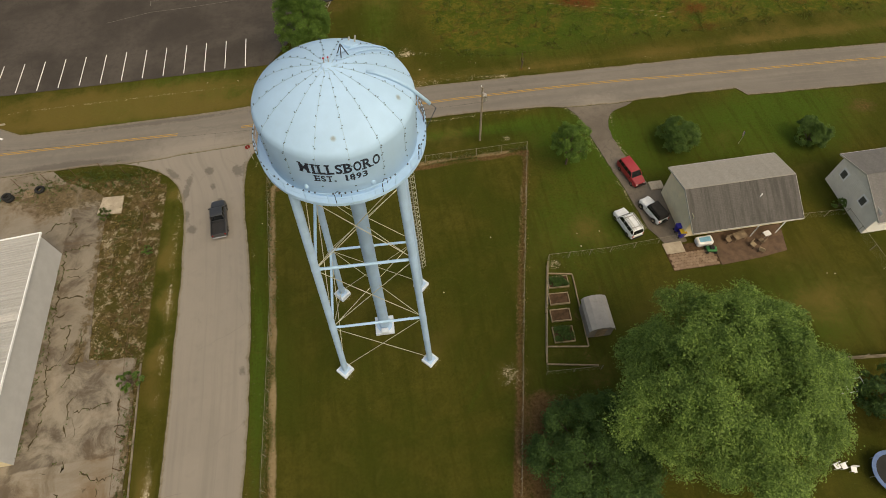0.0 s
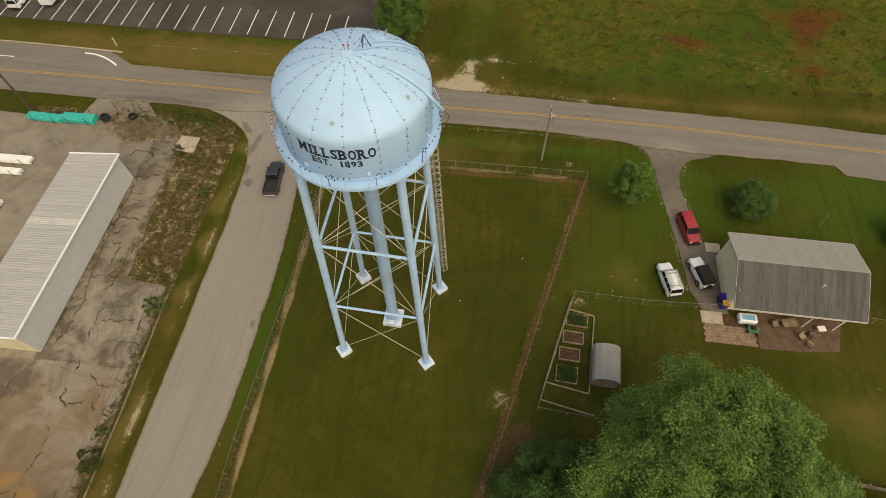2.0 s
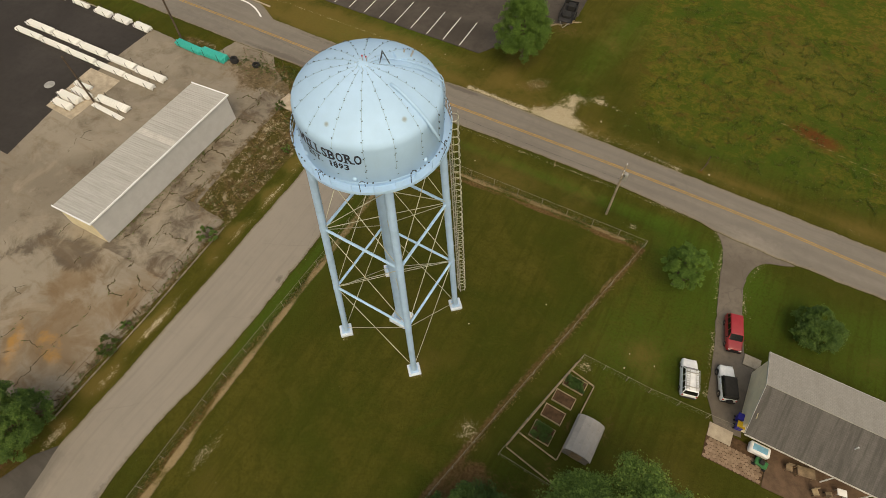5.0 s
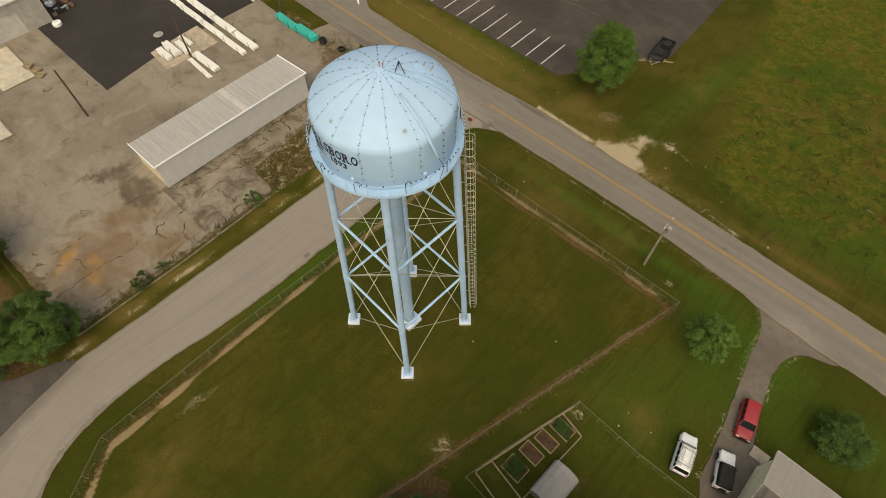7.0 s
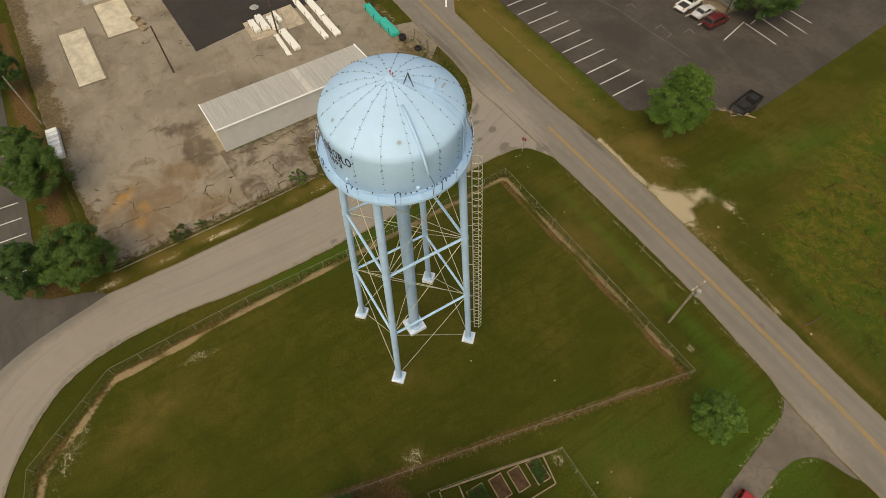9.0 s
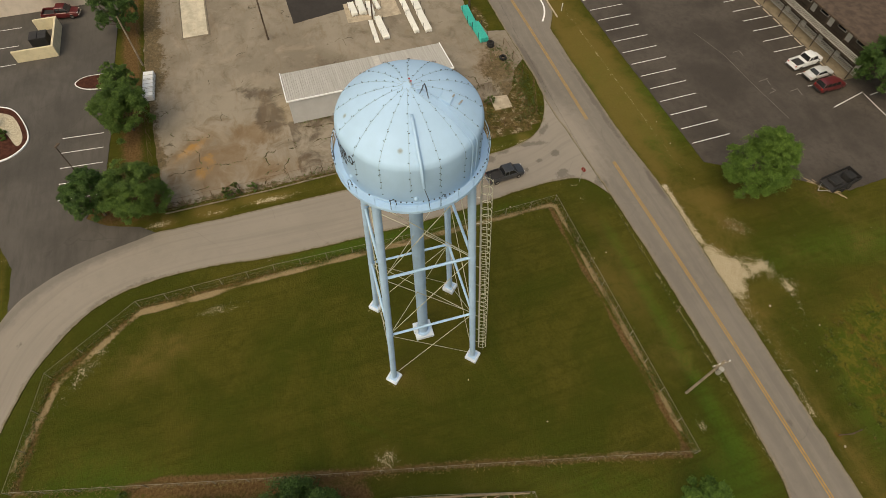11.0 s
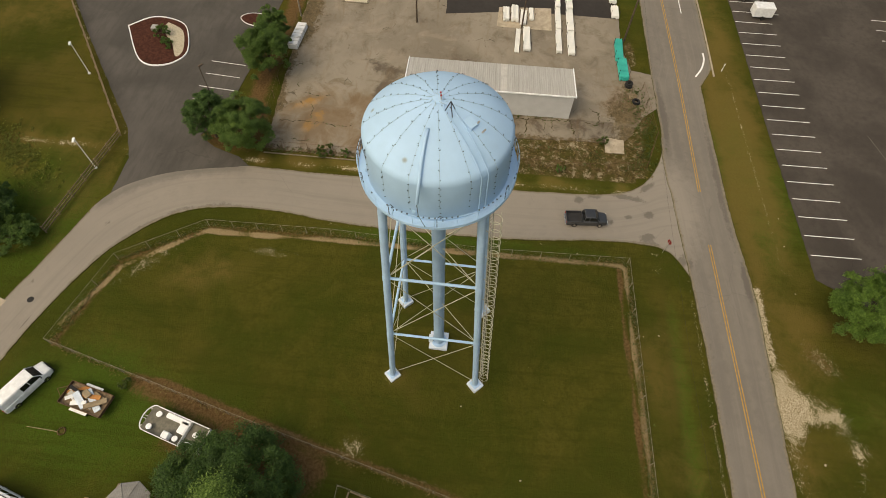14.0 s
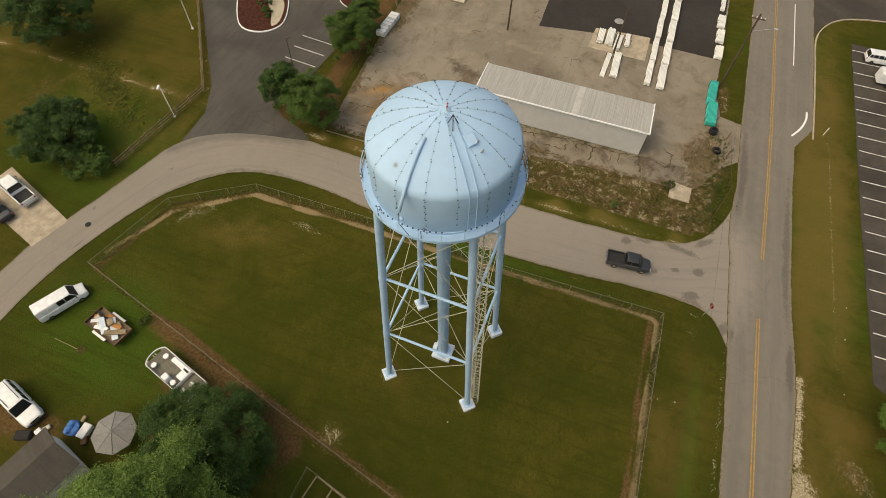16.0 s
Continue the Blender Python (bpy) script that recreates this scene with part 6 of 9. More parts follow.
    for f in (0.18, 0.80):
        for s in (-1, 1):
            bm = bmesh.new()
            y0, y1 = s * (hw - 0.20), s * (hw + (0.07 if style == "jeep" else 0.015))
            rod(bm, (X(f), y0, wr), (X(f), y1, wr), wr, 16)
            tyre = part("wheel", bm, BLACK, v, "black tyre")
            bm = bmesh.new()
            rod(bm, (X(f), y1 - s * 0.01, wr), (X(f), y1 + s * 0.012, wr), wr * 0.6, 12)
            part("rim", bm, CHROME, tyre, "bright metal rim")
            bm = bmesh.new()
            for a in range(0, 181, 20):
                p0 = (X(f) + (wr + 0.05) * math.cos(radians(a)), s * (hw - 0.02), wr + (wr + 0.05) * math.sin(radians(a)))
                a2 = a + 20
                if a < 180:
                    rod(bm, p0, (X(f) + (wr + 0.05) * math.cos(radians(a2)), s * (hw - 0.02), wr + (wr + 0.05) * math.sin(radians(a2))), 0.035, 4)
            part("wheel_arch", bm, BLACK if style in ("jeep",) else colour, v)
    for s in (-1, 1):
        bm = bmesh.new()
        box(bm, (X(0.03), s * hw * 0.62 - 0.16, hood - 0.30), (X(-0.001), s * hw * 0.62 + 0.16, hood - 0.16), 0.02)
        part("headlight", bm, LAMP_CLEAR, v, "clear headlight")
        bm = bmesh.new()
        box(bm, (X(1.004), s * hw * 0.80 - 0.08, 0.78), (X(0.985), s * hw * 0.80 + 0.08, belt - 0.06), 0.01)
        part("tail_light", bm, LAMP_RED, v, "red tail light")
        bm = bmesh.new()
        box(bm, (X(cowl + 0.05), s * (hw + 0.08) - 0.08, belt), (X(cowl + 0.03), s * (hw + 0.08) + 0.08, belt + 0.16), 0.02)
        part("mirror", bm, BLACK, v, "black door mirror")
    for f, nm in ((-0.008, "front_bumper"), (1.008, "rear_bumper")):
        bm = bmesh.new()
        box(bm, (X(f) - 0.07, -hw * 0.88, 0.36), (X(f) + 0.07, hw * 0.88, 0.56), 0.04)
        part(nm, bm, CHROME if style == "pickup" else BLACK, v)
    bm = bmesh.new()
    box(bm, (X(0.012), -hw * 0.45, hood - 0.42), (X(-0.004), hw * 0.45, hood - 0.2), 0.01)
    part("grille", bm, BLACK, v, "black grille")
    return v


vehicle("pickup_truck", "black crew-cab pickup truck on the side street", "pickup truck", pose(-21.1, 39.2, 0.045, 0, 0, 95) @ Matrix.Diagonal((0.90, 0.90, 0.90, 1)), "pickup", CAR_BLACK, 5.5, 1.95, 1.85)
vehicle("suv", "red SUV parked on the driveway", "car", pose(27.7, 37.8, 0.042, 0, 0, -76) @ Matrix.Diagonal((0.87, 0.87, 0.87, 1)), "suv", CAR_RED, 4.6, 1.85, 1.72)
jeep = vehicle("off_road_car", "white off-road car with a black soft top", "car", pose(28.35, 32.1, 0.042, 0, 0, 108) @ Matrix.Diagonal((0.87, 0.87, 0.87, 1)), "jeep", CAR_WHITE, 4.1, 1.75, 1.85, SOFTTOP)
bm = bmesh.new()
rod(bm, (-2.08, 0, 0.95), (-2.28, 0, 0.95), 0.36, 16)
part("spare_wheel", bm, BLACK, jeep, "black spare wheel")
bm = bmesh.new()
box(bm, (-1.95, -0.72, 1.05), (-0.2, 0.72, 1.80), 0.08)
part("soft_top", bm, SOFTTOP, jeep, "black canvas top")
workvan = vehicle("work_van", "white work van with a ladder rack", "van", pose(24.95, 30.9, -0.01, 0, 0, 104) @ Matrix.Diagonal((0.88, 0.88, 0.88, 1)), "suv", CAR_WHITE, 4.4, 1.85, 1.78)
for y in (-0.55, 0.5):
    bm = bmesh.new()
    for s in (-0.17, 0.17):
        box(bm, (-1.9, y + s - 0.02, 1.92), (0.55, y + s + 0.02, 1.99))
    for k in range(9):
        box(bm, (-1.75 + k * 0.28, y - 0.17, 1.94), (-1.71 + k * 0.28, y + 0.17, 1.97))
    part("ladder", bm, STEEL, workvan, "aluminium ladder")
for x in (-1.5, 0.2):
    bm = bmesh.new()
    box(bm, (x - 0.03, -0.8, 1.78), (x + 0.03, 0.8, 1.92))
    part("rack_bar", bm, STEEL, workvan)
vehicle("van", "long white passenger van on the grass", "van", pose(5.8, -16.7, -0.01, 0, 0, 153) @ Matrix.Diagonal((0.91, 0.91, 0.91, 1)), "van", CAR_WHITE, 5.6, 2.0, 2.05)
bigsuv = vehicle("suv", "long white SUV with roof bars beside the garage", "car", pose(16.0, -12.9, -0.01, 0, 0, 74), "suv", CAR_WHITE, 5.3, 1.95, 1.88)
for y in (-0.55, 0.55):
    bm = bmesh.new()
    rod(bm, (-2.2, y, 1.94), (0.5, y, 1.94), 0.03, 6)
    part("roof_bar", bm, BLACK, bigsuv, "black roof bar")
vehicle("pickup_truck", "white pickup truck on the concrete driveway", "pickup truck", pose(-4.4, -32.0, 0.047, 0, 0, -107), "pickup", CAR_WHITE, 5.6, 1.95, 1.85)
vehicle("car", "dark car on the concrete driveway", "car", pose(-1.4, -32.2, 0.047, 0, 0, -107), "sedan", CAR_NAVY, 4.6, 1.8, 1.45)
vehicle("pickup_truck", "white pickup truck in a motel stall", "pickup truck", pose(-28.9, 91.4, 0.045, 0, 0, 96), "pickup", CAR_WHITE, 5.5, 1.95, 1.85)
vehicle("car", "silver sedan in a motel stall", "car", pose(-26.0, 91.6, 0.045, 0, 0, 94), "sedan", CAR_SILVER, 4.5, 1.8, 1.42)
vehicle("suv", "dark red SUV in a motel stall", "car", pose(-23.2, 91.4, 0.045, 0, 0, 91), "suv", CAR_WINE, 4.5, 1.85, 1.7)
vehicle("pickup_truck", "dark red pickup beside the store wall", "pickup truck", pose(-72.9, -16.4, 0.04, 0, 0, 82), "pickup", CAR_WINE, 5.4, 1.95, 1.85)
vehicle("suv", "white SUV in a parking stall", "car", pose(-71.8, 69.6, 0.045, 0, 0, 95), "suv", CAR_WHITE, 4.5, 1.85, 1.7)


# ---- poles and wires ----
def utility_pole(label, x, y, h, r, material, arm=True, can=False, turn=0):
    p = thing("utility_pole", label, "utility pole", pose(x, y, 0, 0, 0, turn))
    bm = bmesh.new()
    rod(bm, (0, 0, -0.5), (0, 0, h), r, 10, r * 0.7)
    part("shaft", bm, material, p)
    if arm:
        bm = bmesh.new()
        box(bm, (-0.06, -0.9, h - 0.75), (0.06, 0.9, h - 0.62), 0.01)
        a = part("crossarm", bm, material, p)
        for yy in (-0.8, -0.25, 0.3, 0.8):
            bm = bmesh.new()
            rod(bm, (0, yy, h - 0.62), (0, yy, h - 0.42), 0.045, 8)
            part("insulator", bm, WHITE, a, "pale insulator")
    if can:
        bm = bmesh.new()
        rod(bm, (0.32, 0.1, h - 2.1), (0.32, 0.1, h - 1.2), 0.24, 14)
        part("transformer", bm, STEEL, p, "grey round transformer")
        bm = bmesh.new()
        path_rod(bm, [(0.1, 0.1, h - 1.5), (0.35, -0.6, h - 1.0), (0.0, -0.8, h - 0.6)], 0.02, 4)
        part("jumper", bm, BLACK, p, "black jumper wire")
    return p


utility_pole("grey wooden utility pole with a transformer on the verge", 10.95, 46.55, 8.6, 0.15, PALEPOLE, True, True)
utility_pole("dark wooden pole standing in the works yard", -57.8, 14.0, 7.8, 0.15, POLE, False)
utility_pole("dark wooden pole among the pipe stacks", -58.5, 30.8, 7.6, 0.14, POLE, False)
tall = utility_pole("tall dark wooden utility pole by the road", -57.4, 47.0, 11.5, 0.16, POLE)
bm = bmesh.new()
rod(bm, (0, 0.1, 9.0), (-1.2, 2.9, 9.3), 0.04, 6)
arm = part("lamp_arm", bm, STEEL, tall, "grey steel lamp arm")
bm = bmesh.new()
box(bm, (-1.36, 2.75, 9.18), (-1.04, 3.3, 9.34), 0.04)
part("lamp_head", bm, STEEL, arm)
utility_pole("grey wooden pole by the lot fence", -57.0, -4.6, 8.0, 0.14, PALEPOLE, False)
bm = bmesh.new()
path_rod(bm, [(10.95 - 68.35 * t, 46.55 + 0.45 * t, 6.4 + 2.7 * t - 4.4 * t * (1 - t)) for t in (k / 24 for k in range(25))], 0.007, 4)
solo("power_line", bm, BLACK, "thin dark overhead cable between poles", "wire")


def lamp_post(label, x, y, h, material, turn):
    p = thing("street_lamp", label, "street lamp", pose(x, y, 0, 0, 0, turn))
    bm = bmesh.new()
    rod(bm, (0, 0, -0.1), (0, 0, h), 0.07, 8, 0.05)
    part("post", bm, material, p)
    bm = bmesh.new()
    rod(bm, (0, 0, 0), (0, 0, 0.12), 0.2, 10)
    part("base", bm, material, p)
    bm = bmesh.new()
    box(bm, (-0.1, -0.15, h - 0.02), (0.65, 0.15, h + 0.12), 0.03)
    part("lamp_head", bm, material, p)


lamp_post("white street lamp behind the rail fence", -22.4, -22.7, 5.2, WHITE, 20)
lamp_post("white street lamp behind the rail fence", -39.5, -31.4, 5.2, WHITE, 20)
lamp_post("dark lamp post in the parking lot", -37.6, -13.0, 4.6, POLE, 150)


# ---- fences ----
FENCEGREY = plain("dull_galvanised", (0.28, 0.255, 0.195), 0.8, 0.2)
def along(pts, gap):
    out = []
    for a, b in zip(pts, pts[1:]):
        a, b = Vector(a), Vector(b)
        n = max(1, round((b - a).length / gap))
        out += [a + (b - a) * (k / n) for k in range(n)]
    return out + [Vector(pts[-1])]


def chain_fence(label, pts, h=1.25, gap=3.0, mesh=0.4, post=None, wire=None, pr=0.03):
    f = thing("chain_link_fence", label, "fence", pose(0, 0, 0))
    post, wire = post or FENCEGREY, wire or FENCEGREY
    P = along(pts, gap)
    base = bmesh.new()
    rod(base, (0, 0, -0.1), (0, 0, h + 0.05), pr, 6)
    me = mesh_of(base, "post", post)
    for p in P:
        o = new("post", me)
        o.parent, o.location = f, (p.x, p.y, 0)
    for a, b in zip(P, P[1:]):
        bm = bmesh.new()
        rod(bm, (a.x, a.y, h), (b.x, b.y, h), 0.016, 5)
        part("top_rail", bm, post, f)
        bm = bmesh.new()
        L = (b - a).length
        k = -h
        while k < L:
            for s in (0, 1):
                u0, u1 = (k, k + h) if s == 0 else (k + h, k)
                z0, z1 = 0.03, h
                c0, c1 = max(0.0, min(L, u0)), max(0.0, min(L, u1))
                if abs(c0 - c1) > 0.05:
                    za = z0 + (z1 - z0) * (c0 - u0) / (u1 - u0)
                    zb = z0 + (z1 - z0) * (c1 - u0) / (u1 - u0)
                    pa, pb = a + (b - a) * (c0 / L), a + (b - a) * (c1 / L)
                    rod(bm, (pa.x, pa.y, za), (pb.x, pb.y, zb), 0.0022, 3, caps=False)
            k += mesh
        tagged(part("wire_mesh", bm, wire, f), kind="stuff")


RUSTY = plain("rusty_steel", (0.14, 0.085, 0.05), 0.9, 0.1, 10, 0.3)
chain_fence("grey chain-link fence round the tower lot", FENCE, 1.3, 3.2)
chain_fence("rusty chain-link fence along the works yard", [(-28.2, -3.4), (-28.4, 10), (-29.0, 24), (-29.3, 40), (-30.6, 47.6), (-36, 49.4), (-46, 48.6)], 1.5, 3.0, 0.3, RUSTY, RUSTY)
chain_fence("rusty chain-link fence between yard and parking lot", [(-28.2, -3.4), (-44, -4.0), (-58, -4.8), (-78, -4.9)], 1.6, 3.0, 0.3, RUSTY, RUSTY)
chain_fence("grey garden fence beside the cream house", [(11.6, 15.4), (12.6, 19.5), (15.0, 28.0), (22, 27.8), (30.4, 28.2)], 1.15, 2.6)
chain_fence("grey fence between the two house yards", [(42.7, 28.6), (49.8, 28.3), (50.2, 21), (51.5, 12.2)], 1.15, 2.6)
chain_fence("grey fence across the back yards", [(11.6, 15.4), (17.0, 15.1)], 1.0, 2.6)


def board_fence(label, pts, h, gap, rails, material, w=0.05, tall=0.14):
    f = thing("rail_fence", label, "fence", pose(0, 0, 0))
    P = along(pts, gap)
    for p in P:
        bm = bmesh.new()
        box(bm, (p.x - 0.06, p.y - 0.06, -0.1), (p.x + 0.06, p.y + 0.06, h + 0.08), 0.01)
        part("post", bm, material, f)
    for a, b in zip(P, P[1:]):
        d = (b - a)
        m = Matrix.Translation((a.x, a.y, 0)) @ Matrix.Rotation(math.atan2(d.y, d.x), 4, "Z")
        for z in rails:
            bm = bmesh.new()
            box(bm, (0, -0.085, z - tall / 2), (d.length - 0.01, -0.085 + w, z + tall / 2), 0.0, m)
            part("rail", bm, material, f)


board_fence("weathered three-rail wooden fence along the street", [(-12.2, -24.0), (-28.2, -21.9), (-46.4, -34.9), (-62, -46.2)], 1.2, 2.7, (0.3, 0.7, 1.1), TIMBER)
board_fence("grey wooden board fence behind the maple", [(33.0, 13.0), (44.9, 11.9), (60, 10.6)], 1.0, 2.6, (0.2, 0.5, 0.85), PALEPOLE, 0.04, 0.26)


# ---- garden ----
PLANT = leaf_material("garden_plants", (0.035, 0.075, 0.016), (0.08, 0.14, 0.03))


def raised_bed(label, x, y, w, d, turn, green, seed):
    b = thing("raised_bed", label, "garden bed", pose(x, y, 0, 0, 0, turn), "raised garden beds")
    for lo, hi in (((-w / 2, -d / 2, -0.05), (w / 2, -d / 2 + 0.08, 0.26)), ((-w / 2, d / 2 - 0.08, -0.05), (w / 2, d / 2, 0.26)), ((-w / 2, -d / 2 + 0.08, -0.05), (-w / 2 + 0.08, d / 2 - 0.08, 0.26)), ((w / 2 - 0.08, -d / 2 + 0.08, -0.05), (w / 2, d / 2 - 0.08, 0.26))):
        bm = bmesh.new()
        box(bm, lo, hi, 0.01)
        part("board", bm, TIMBER_PALE, b)
    bm = bmesh.new()
    box(bm, (-w / 2 + 0.08, -d / 2 + 0.08, -0.05), (w / 2 - 0.08, d / 2 - 0.08, 0.16))
    part("soil", bm, SOIL, b, "bare brown soil")
    if green:
        rng = np.random.RandomState(seed)
        n = 40
        c = np.stack([(rng.rand(n) - 0.5) * (w - 0.3), (rng.rand(n) - 0.5) * (d - 0.3), 0.28 + 0.15 * rng.rand(n)], 1)
        V, F = leaf_cloud(rng, c.tolist(), [0.22] * n, 60, 0.07)
        me = bpy.data.meshes.new("vegetable_cover")
        me.from_pydata(V.tolist(), [], F.tolist())
        me.materials.append(PLANT)
        o = new("vegetable_cover", me)
        o.parent = b
        tagged(o, "leafy green vegetables", kind="stuff")


TIMBER_PALE = plain("pale_timber", (0.30, 0.235, 0.15), 0.9, 0, 9, 0.25, 0.2)
SOIL = plain("garden_soil", (0.085, 0.052, 0.030), 1.0, 0, 12, 0.3, 0.5, 0.1)
MULCH = plain("red_brown_mulch", (0.065, 0.026, 0.018), 1.0, 0, 14, 0.35, 0.6, 0.1)
for x, y, w, d, g in ((15.35, 25.1, 2.2, 1.35, 1), (14.95, 23.15, 2.1, 1.3, 0), (14.6, 21.3, 2.1, 1.35, 0), (14.35, 19.2, 2.1, 1.7, 1)):
    raised_bed("timber raised bed with green vegetables" if g else "empty timber raised bed with bare soil", x, y, w, d, -3, g, int(y))


def build_shed():
    s = thing("garden_shed", "small grey garden shed with an arched roof", "shed", pose(17.85, 20.1, 0, 0, 0, -2))
    w, d = 1.2, 1.65
    for lo, hi in (((-w, -d, 0), (w, -d + 0.06, 1.75)), ((-w, d - 0.06, 0), (w, d, 1.75)), ((-w, -d + 0.06, 0), (-w + 0.06, d - 0.06, 1.75)), ((w - 0.06, -d + 0.06, 0), (w, d - 0.06, 1.75))):
        bm = bmesh.new()
        box(bm, lo, hi)
        part("wall", bm, SHEDGREY, s)
    n = 6
    for y in (-d, d - 0.05):
        bm = bmesh.new()
        a = [bm.verts.new((w * math.cos(math.pi * k / n), y, 1.75 + 0.75 * math.sin(math.pi * k / n))) for k in range(n + 1)]
        b = [bm.verts.new((w * math.cos(math.pi * k / n), y + 0.05, 1.75 + 0.75 * math.sin(math.pi * k / n))) for k in range(n + 1)]
        bm.faces.new(a)
        bm.faces.new(b[::-1])
        for k in range(n):
            bm.faces.new((a[k], a[k + 1], b[k + 1], b[k]))
        part("gable", bm, SHEDGREY, s)
    for k in range(n):
        bm = bmesh.new()
        t0, t1 = math.pi * k / n, math.pi * (k + 1) / n
        slab_between(bm, ((w + 0.12) * math.cos(t0), -d - 0.15, 1.72 + 0.85 * math.sin(t0)), ((w + 0.12) * math.cos(t0), d + 0.15, 1.72 + 0.85 * math.sin(t0)), ((w + 0.12) * math.cos(t1), d + 0.15, 1.72 + 0.85 * math.sin(t1)), ((w + 0.12) * math.cos(t1), -d - 0.15, 1.72 + 0.85 * math.sin(t1)), 0.04)
        part("roof_panel", bm, SHEDROOF, s)
    bm = bmesh.new()
    box(bm, (-0.5, -d - 0.04, 0.05), (0.5, -d, 1.8), 0.01)
    part("door", bm, TIMBER, s, "brown shed door")


SHEDGREY = plain("shed_grey_wall", (0.20, 0.18, 0.16), 0.8)
SHEDROOF = plain("shed_grey_roof", (0.30, 0.285, 0.27), 0.7, 0, 6, 0.1, 0, 0.3, 0.3)
build_shed()

border = thing("garden_border", "low weathered timber rails round the vegetable beds", "garden edging", pose(0, 0, 0))
for (xa, ya), (xb, yb), z in (((14.55, 26.3), (17.1, 25.8), 0.18), ((17.1, 25.75), (16.5, 17.6), 0.2), ((12.35, 18.2), (16.45, 17.55), 0.18), ((14.9, 27.7), (13.4, 22.2), 0.3), ((13.4, 22.1), (11.9, 16.5), 0.3), ((14.7, 27.3), (13.2, 21.8), 0.12), ((13.2, 21.7), (12.15, 17.6), 0.12), ((11.95, 16.4), (16.9, 15.5), 0.2)):
    d = Vector((xb - xa, yb - ya))
    bm = bmesh.new()
    box(bm, (0, -0.06, z - 0.2), (d.length, 0.06, z), 0.015, Matrix.Translation((xa, ya, 0)) @ Matrix.Rotation(math.atan2(d.y, d.x), 4, "Z"))
    part("timber_rail", bm, TIMBER_PALE, border)


# ---- patio of the cream house ----
def stone_material():
    n = Nodes("patio_stone")
    b = n.noise(9.0, 5, 0.7)
    col = n.mix(n.random(), (0.20, 0.135, 0.090), (0.31, 0.225, 0.160))
    return n.done(n.mix(n.math("MULTIPLY", n.step(b, 0.4, 0.7), 0.5), col, (0.15, 0.11, 0.075)), 0.95, 0, 0.2)


STONE = stone_material()
BRICKRED = plain("brown_paving", (0.115, 0.075, 0.050), 0.95, 0, 7, 0.25, 0.2, 0.2, 0.4)
BINBLUE, BINYELLOW = plain("blue_plastic", (0.035, 0.03, 0.33), 0.5), plain("yellow_plastic", (0.75, 0.48, 0.03), 0.5)
patio = paved("patio", [(28.1, 24.4), (28.0, 27.5), (33.4, 27.5), (33.4, 24.4)], 0.03, SOIL, "stone paved patio beside the house", 14.0, 0.03, category="patio")
deck = paved("brown_patio", [(33.45, 24.3), (33.45, 28.3), (42.0, 28.3), (41.2, 24.9), (38, 24.5)], 0.06, BRICKRED, "dark brown brick patio under the eaves", 15.0, 0.03, category="patio")
paved("patio_slab", [(28.05, 26.5), (28.0, 27.9), (30.2, 27.9), (30.2, 26.5)], 0.07, CONCRETE, "pale concrete slab beside the patio", 15.5, 0.02, category="slab")
paved("side_step", [(29.4, 35.2), (29.4, 36.4), (31.0, 36.4), (31.0, 35.2)], 0.18, CONCRETE, "pale concrete door step", 15.7, 0.0, category="step")


def wheelie_bin(x, y, turn, body_mat, lid_mat, label):
    b = thing("wheeled_bin", label, "bin", pose(x, y, 0.04, 0, 0, turn), "bins by the house")
    bm = bmesh.new()
    vs = box(bm, (-0.3, -0.32, 0.05), (0.3, 0.32, 1.0), 0.03)
    for v in bm.verts:
        if v.co.z < 0.4:
            v.co.x *= 0.8
            v.co.y *= 0.8
    part("bin_body", bm, body_mat, b)
    bm = bmesh.new()
    box(bm, (-0.33, -0.36, 1.0), (0.33, 0.36, 1.08), 0.03)
    part("lid", bm, lid_mat, b)
    for s in (-0.2, 0.2):
        bm = bmesh.new()
        rod(bm, (s - 0.04, 0.3, 0.12), (s + 0.04, 0.3, 0.12), 0.12, 10)
        part("bin_wheel", bm, BLACK, b)


wheelie_bin(30.25, 29.3, 90, BINBLUE, BINBLUE, "blue wheeled bin against the house wall")
wheelie_bin(30.35, 28.5, 90, BINBLUE, BINYELLOW, "blue wheeled bin with a yellow lid")


def patio_chair(x, y, turn, material):
    c = thing("patio_chair", "brown patio chair on the brick paving", "chair", pose(x, y, 0.06, 0, 0, turn), "patio chairs")
    bm = bmesh.new()
    box(bm, (-0.28, -0.28, 0.38), (0.28, 0.28, 0.46), 0.03)
    part("seat", bm, material, c)
    bm = bmesh.new()
    box(bm, (-0.28, 0.22, 0.46), (0.28, 0.3, 0.95), 0.03)
    part("backrest", bm, material, c)
    for sx in (-0.24, 0.24):
        for sy in (-0.24, 0.24):
            bm = bmesh.new()
            rod(bm, (sx, sy, 0), (sx, sy, 0.4), 0.025, 6)
            part("leg", bm, BLACK, c)


for x, y, a in ((37.6, 26.0, 30), (38.7, 26.3, 200), (38.2, 25.2, 140), (35.2, 27.0, 10)):
    patio_chair(x, y, a, TIMBER_PALE if y < 26.2 else TIMBER)


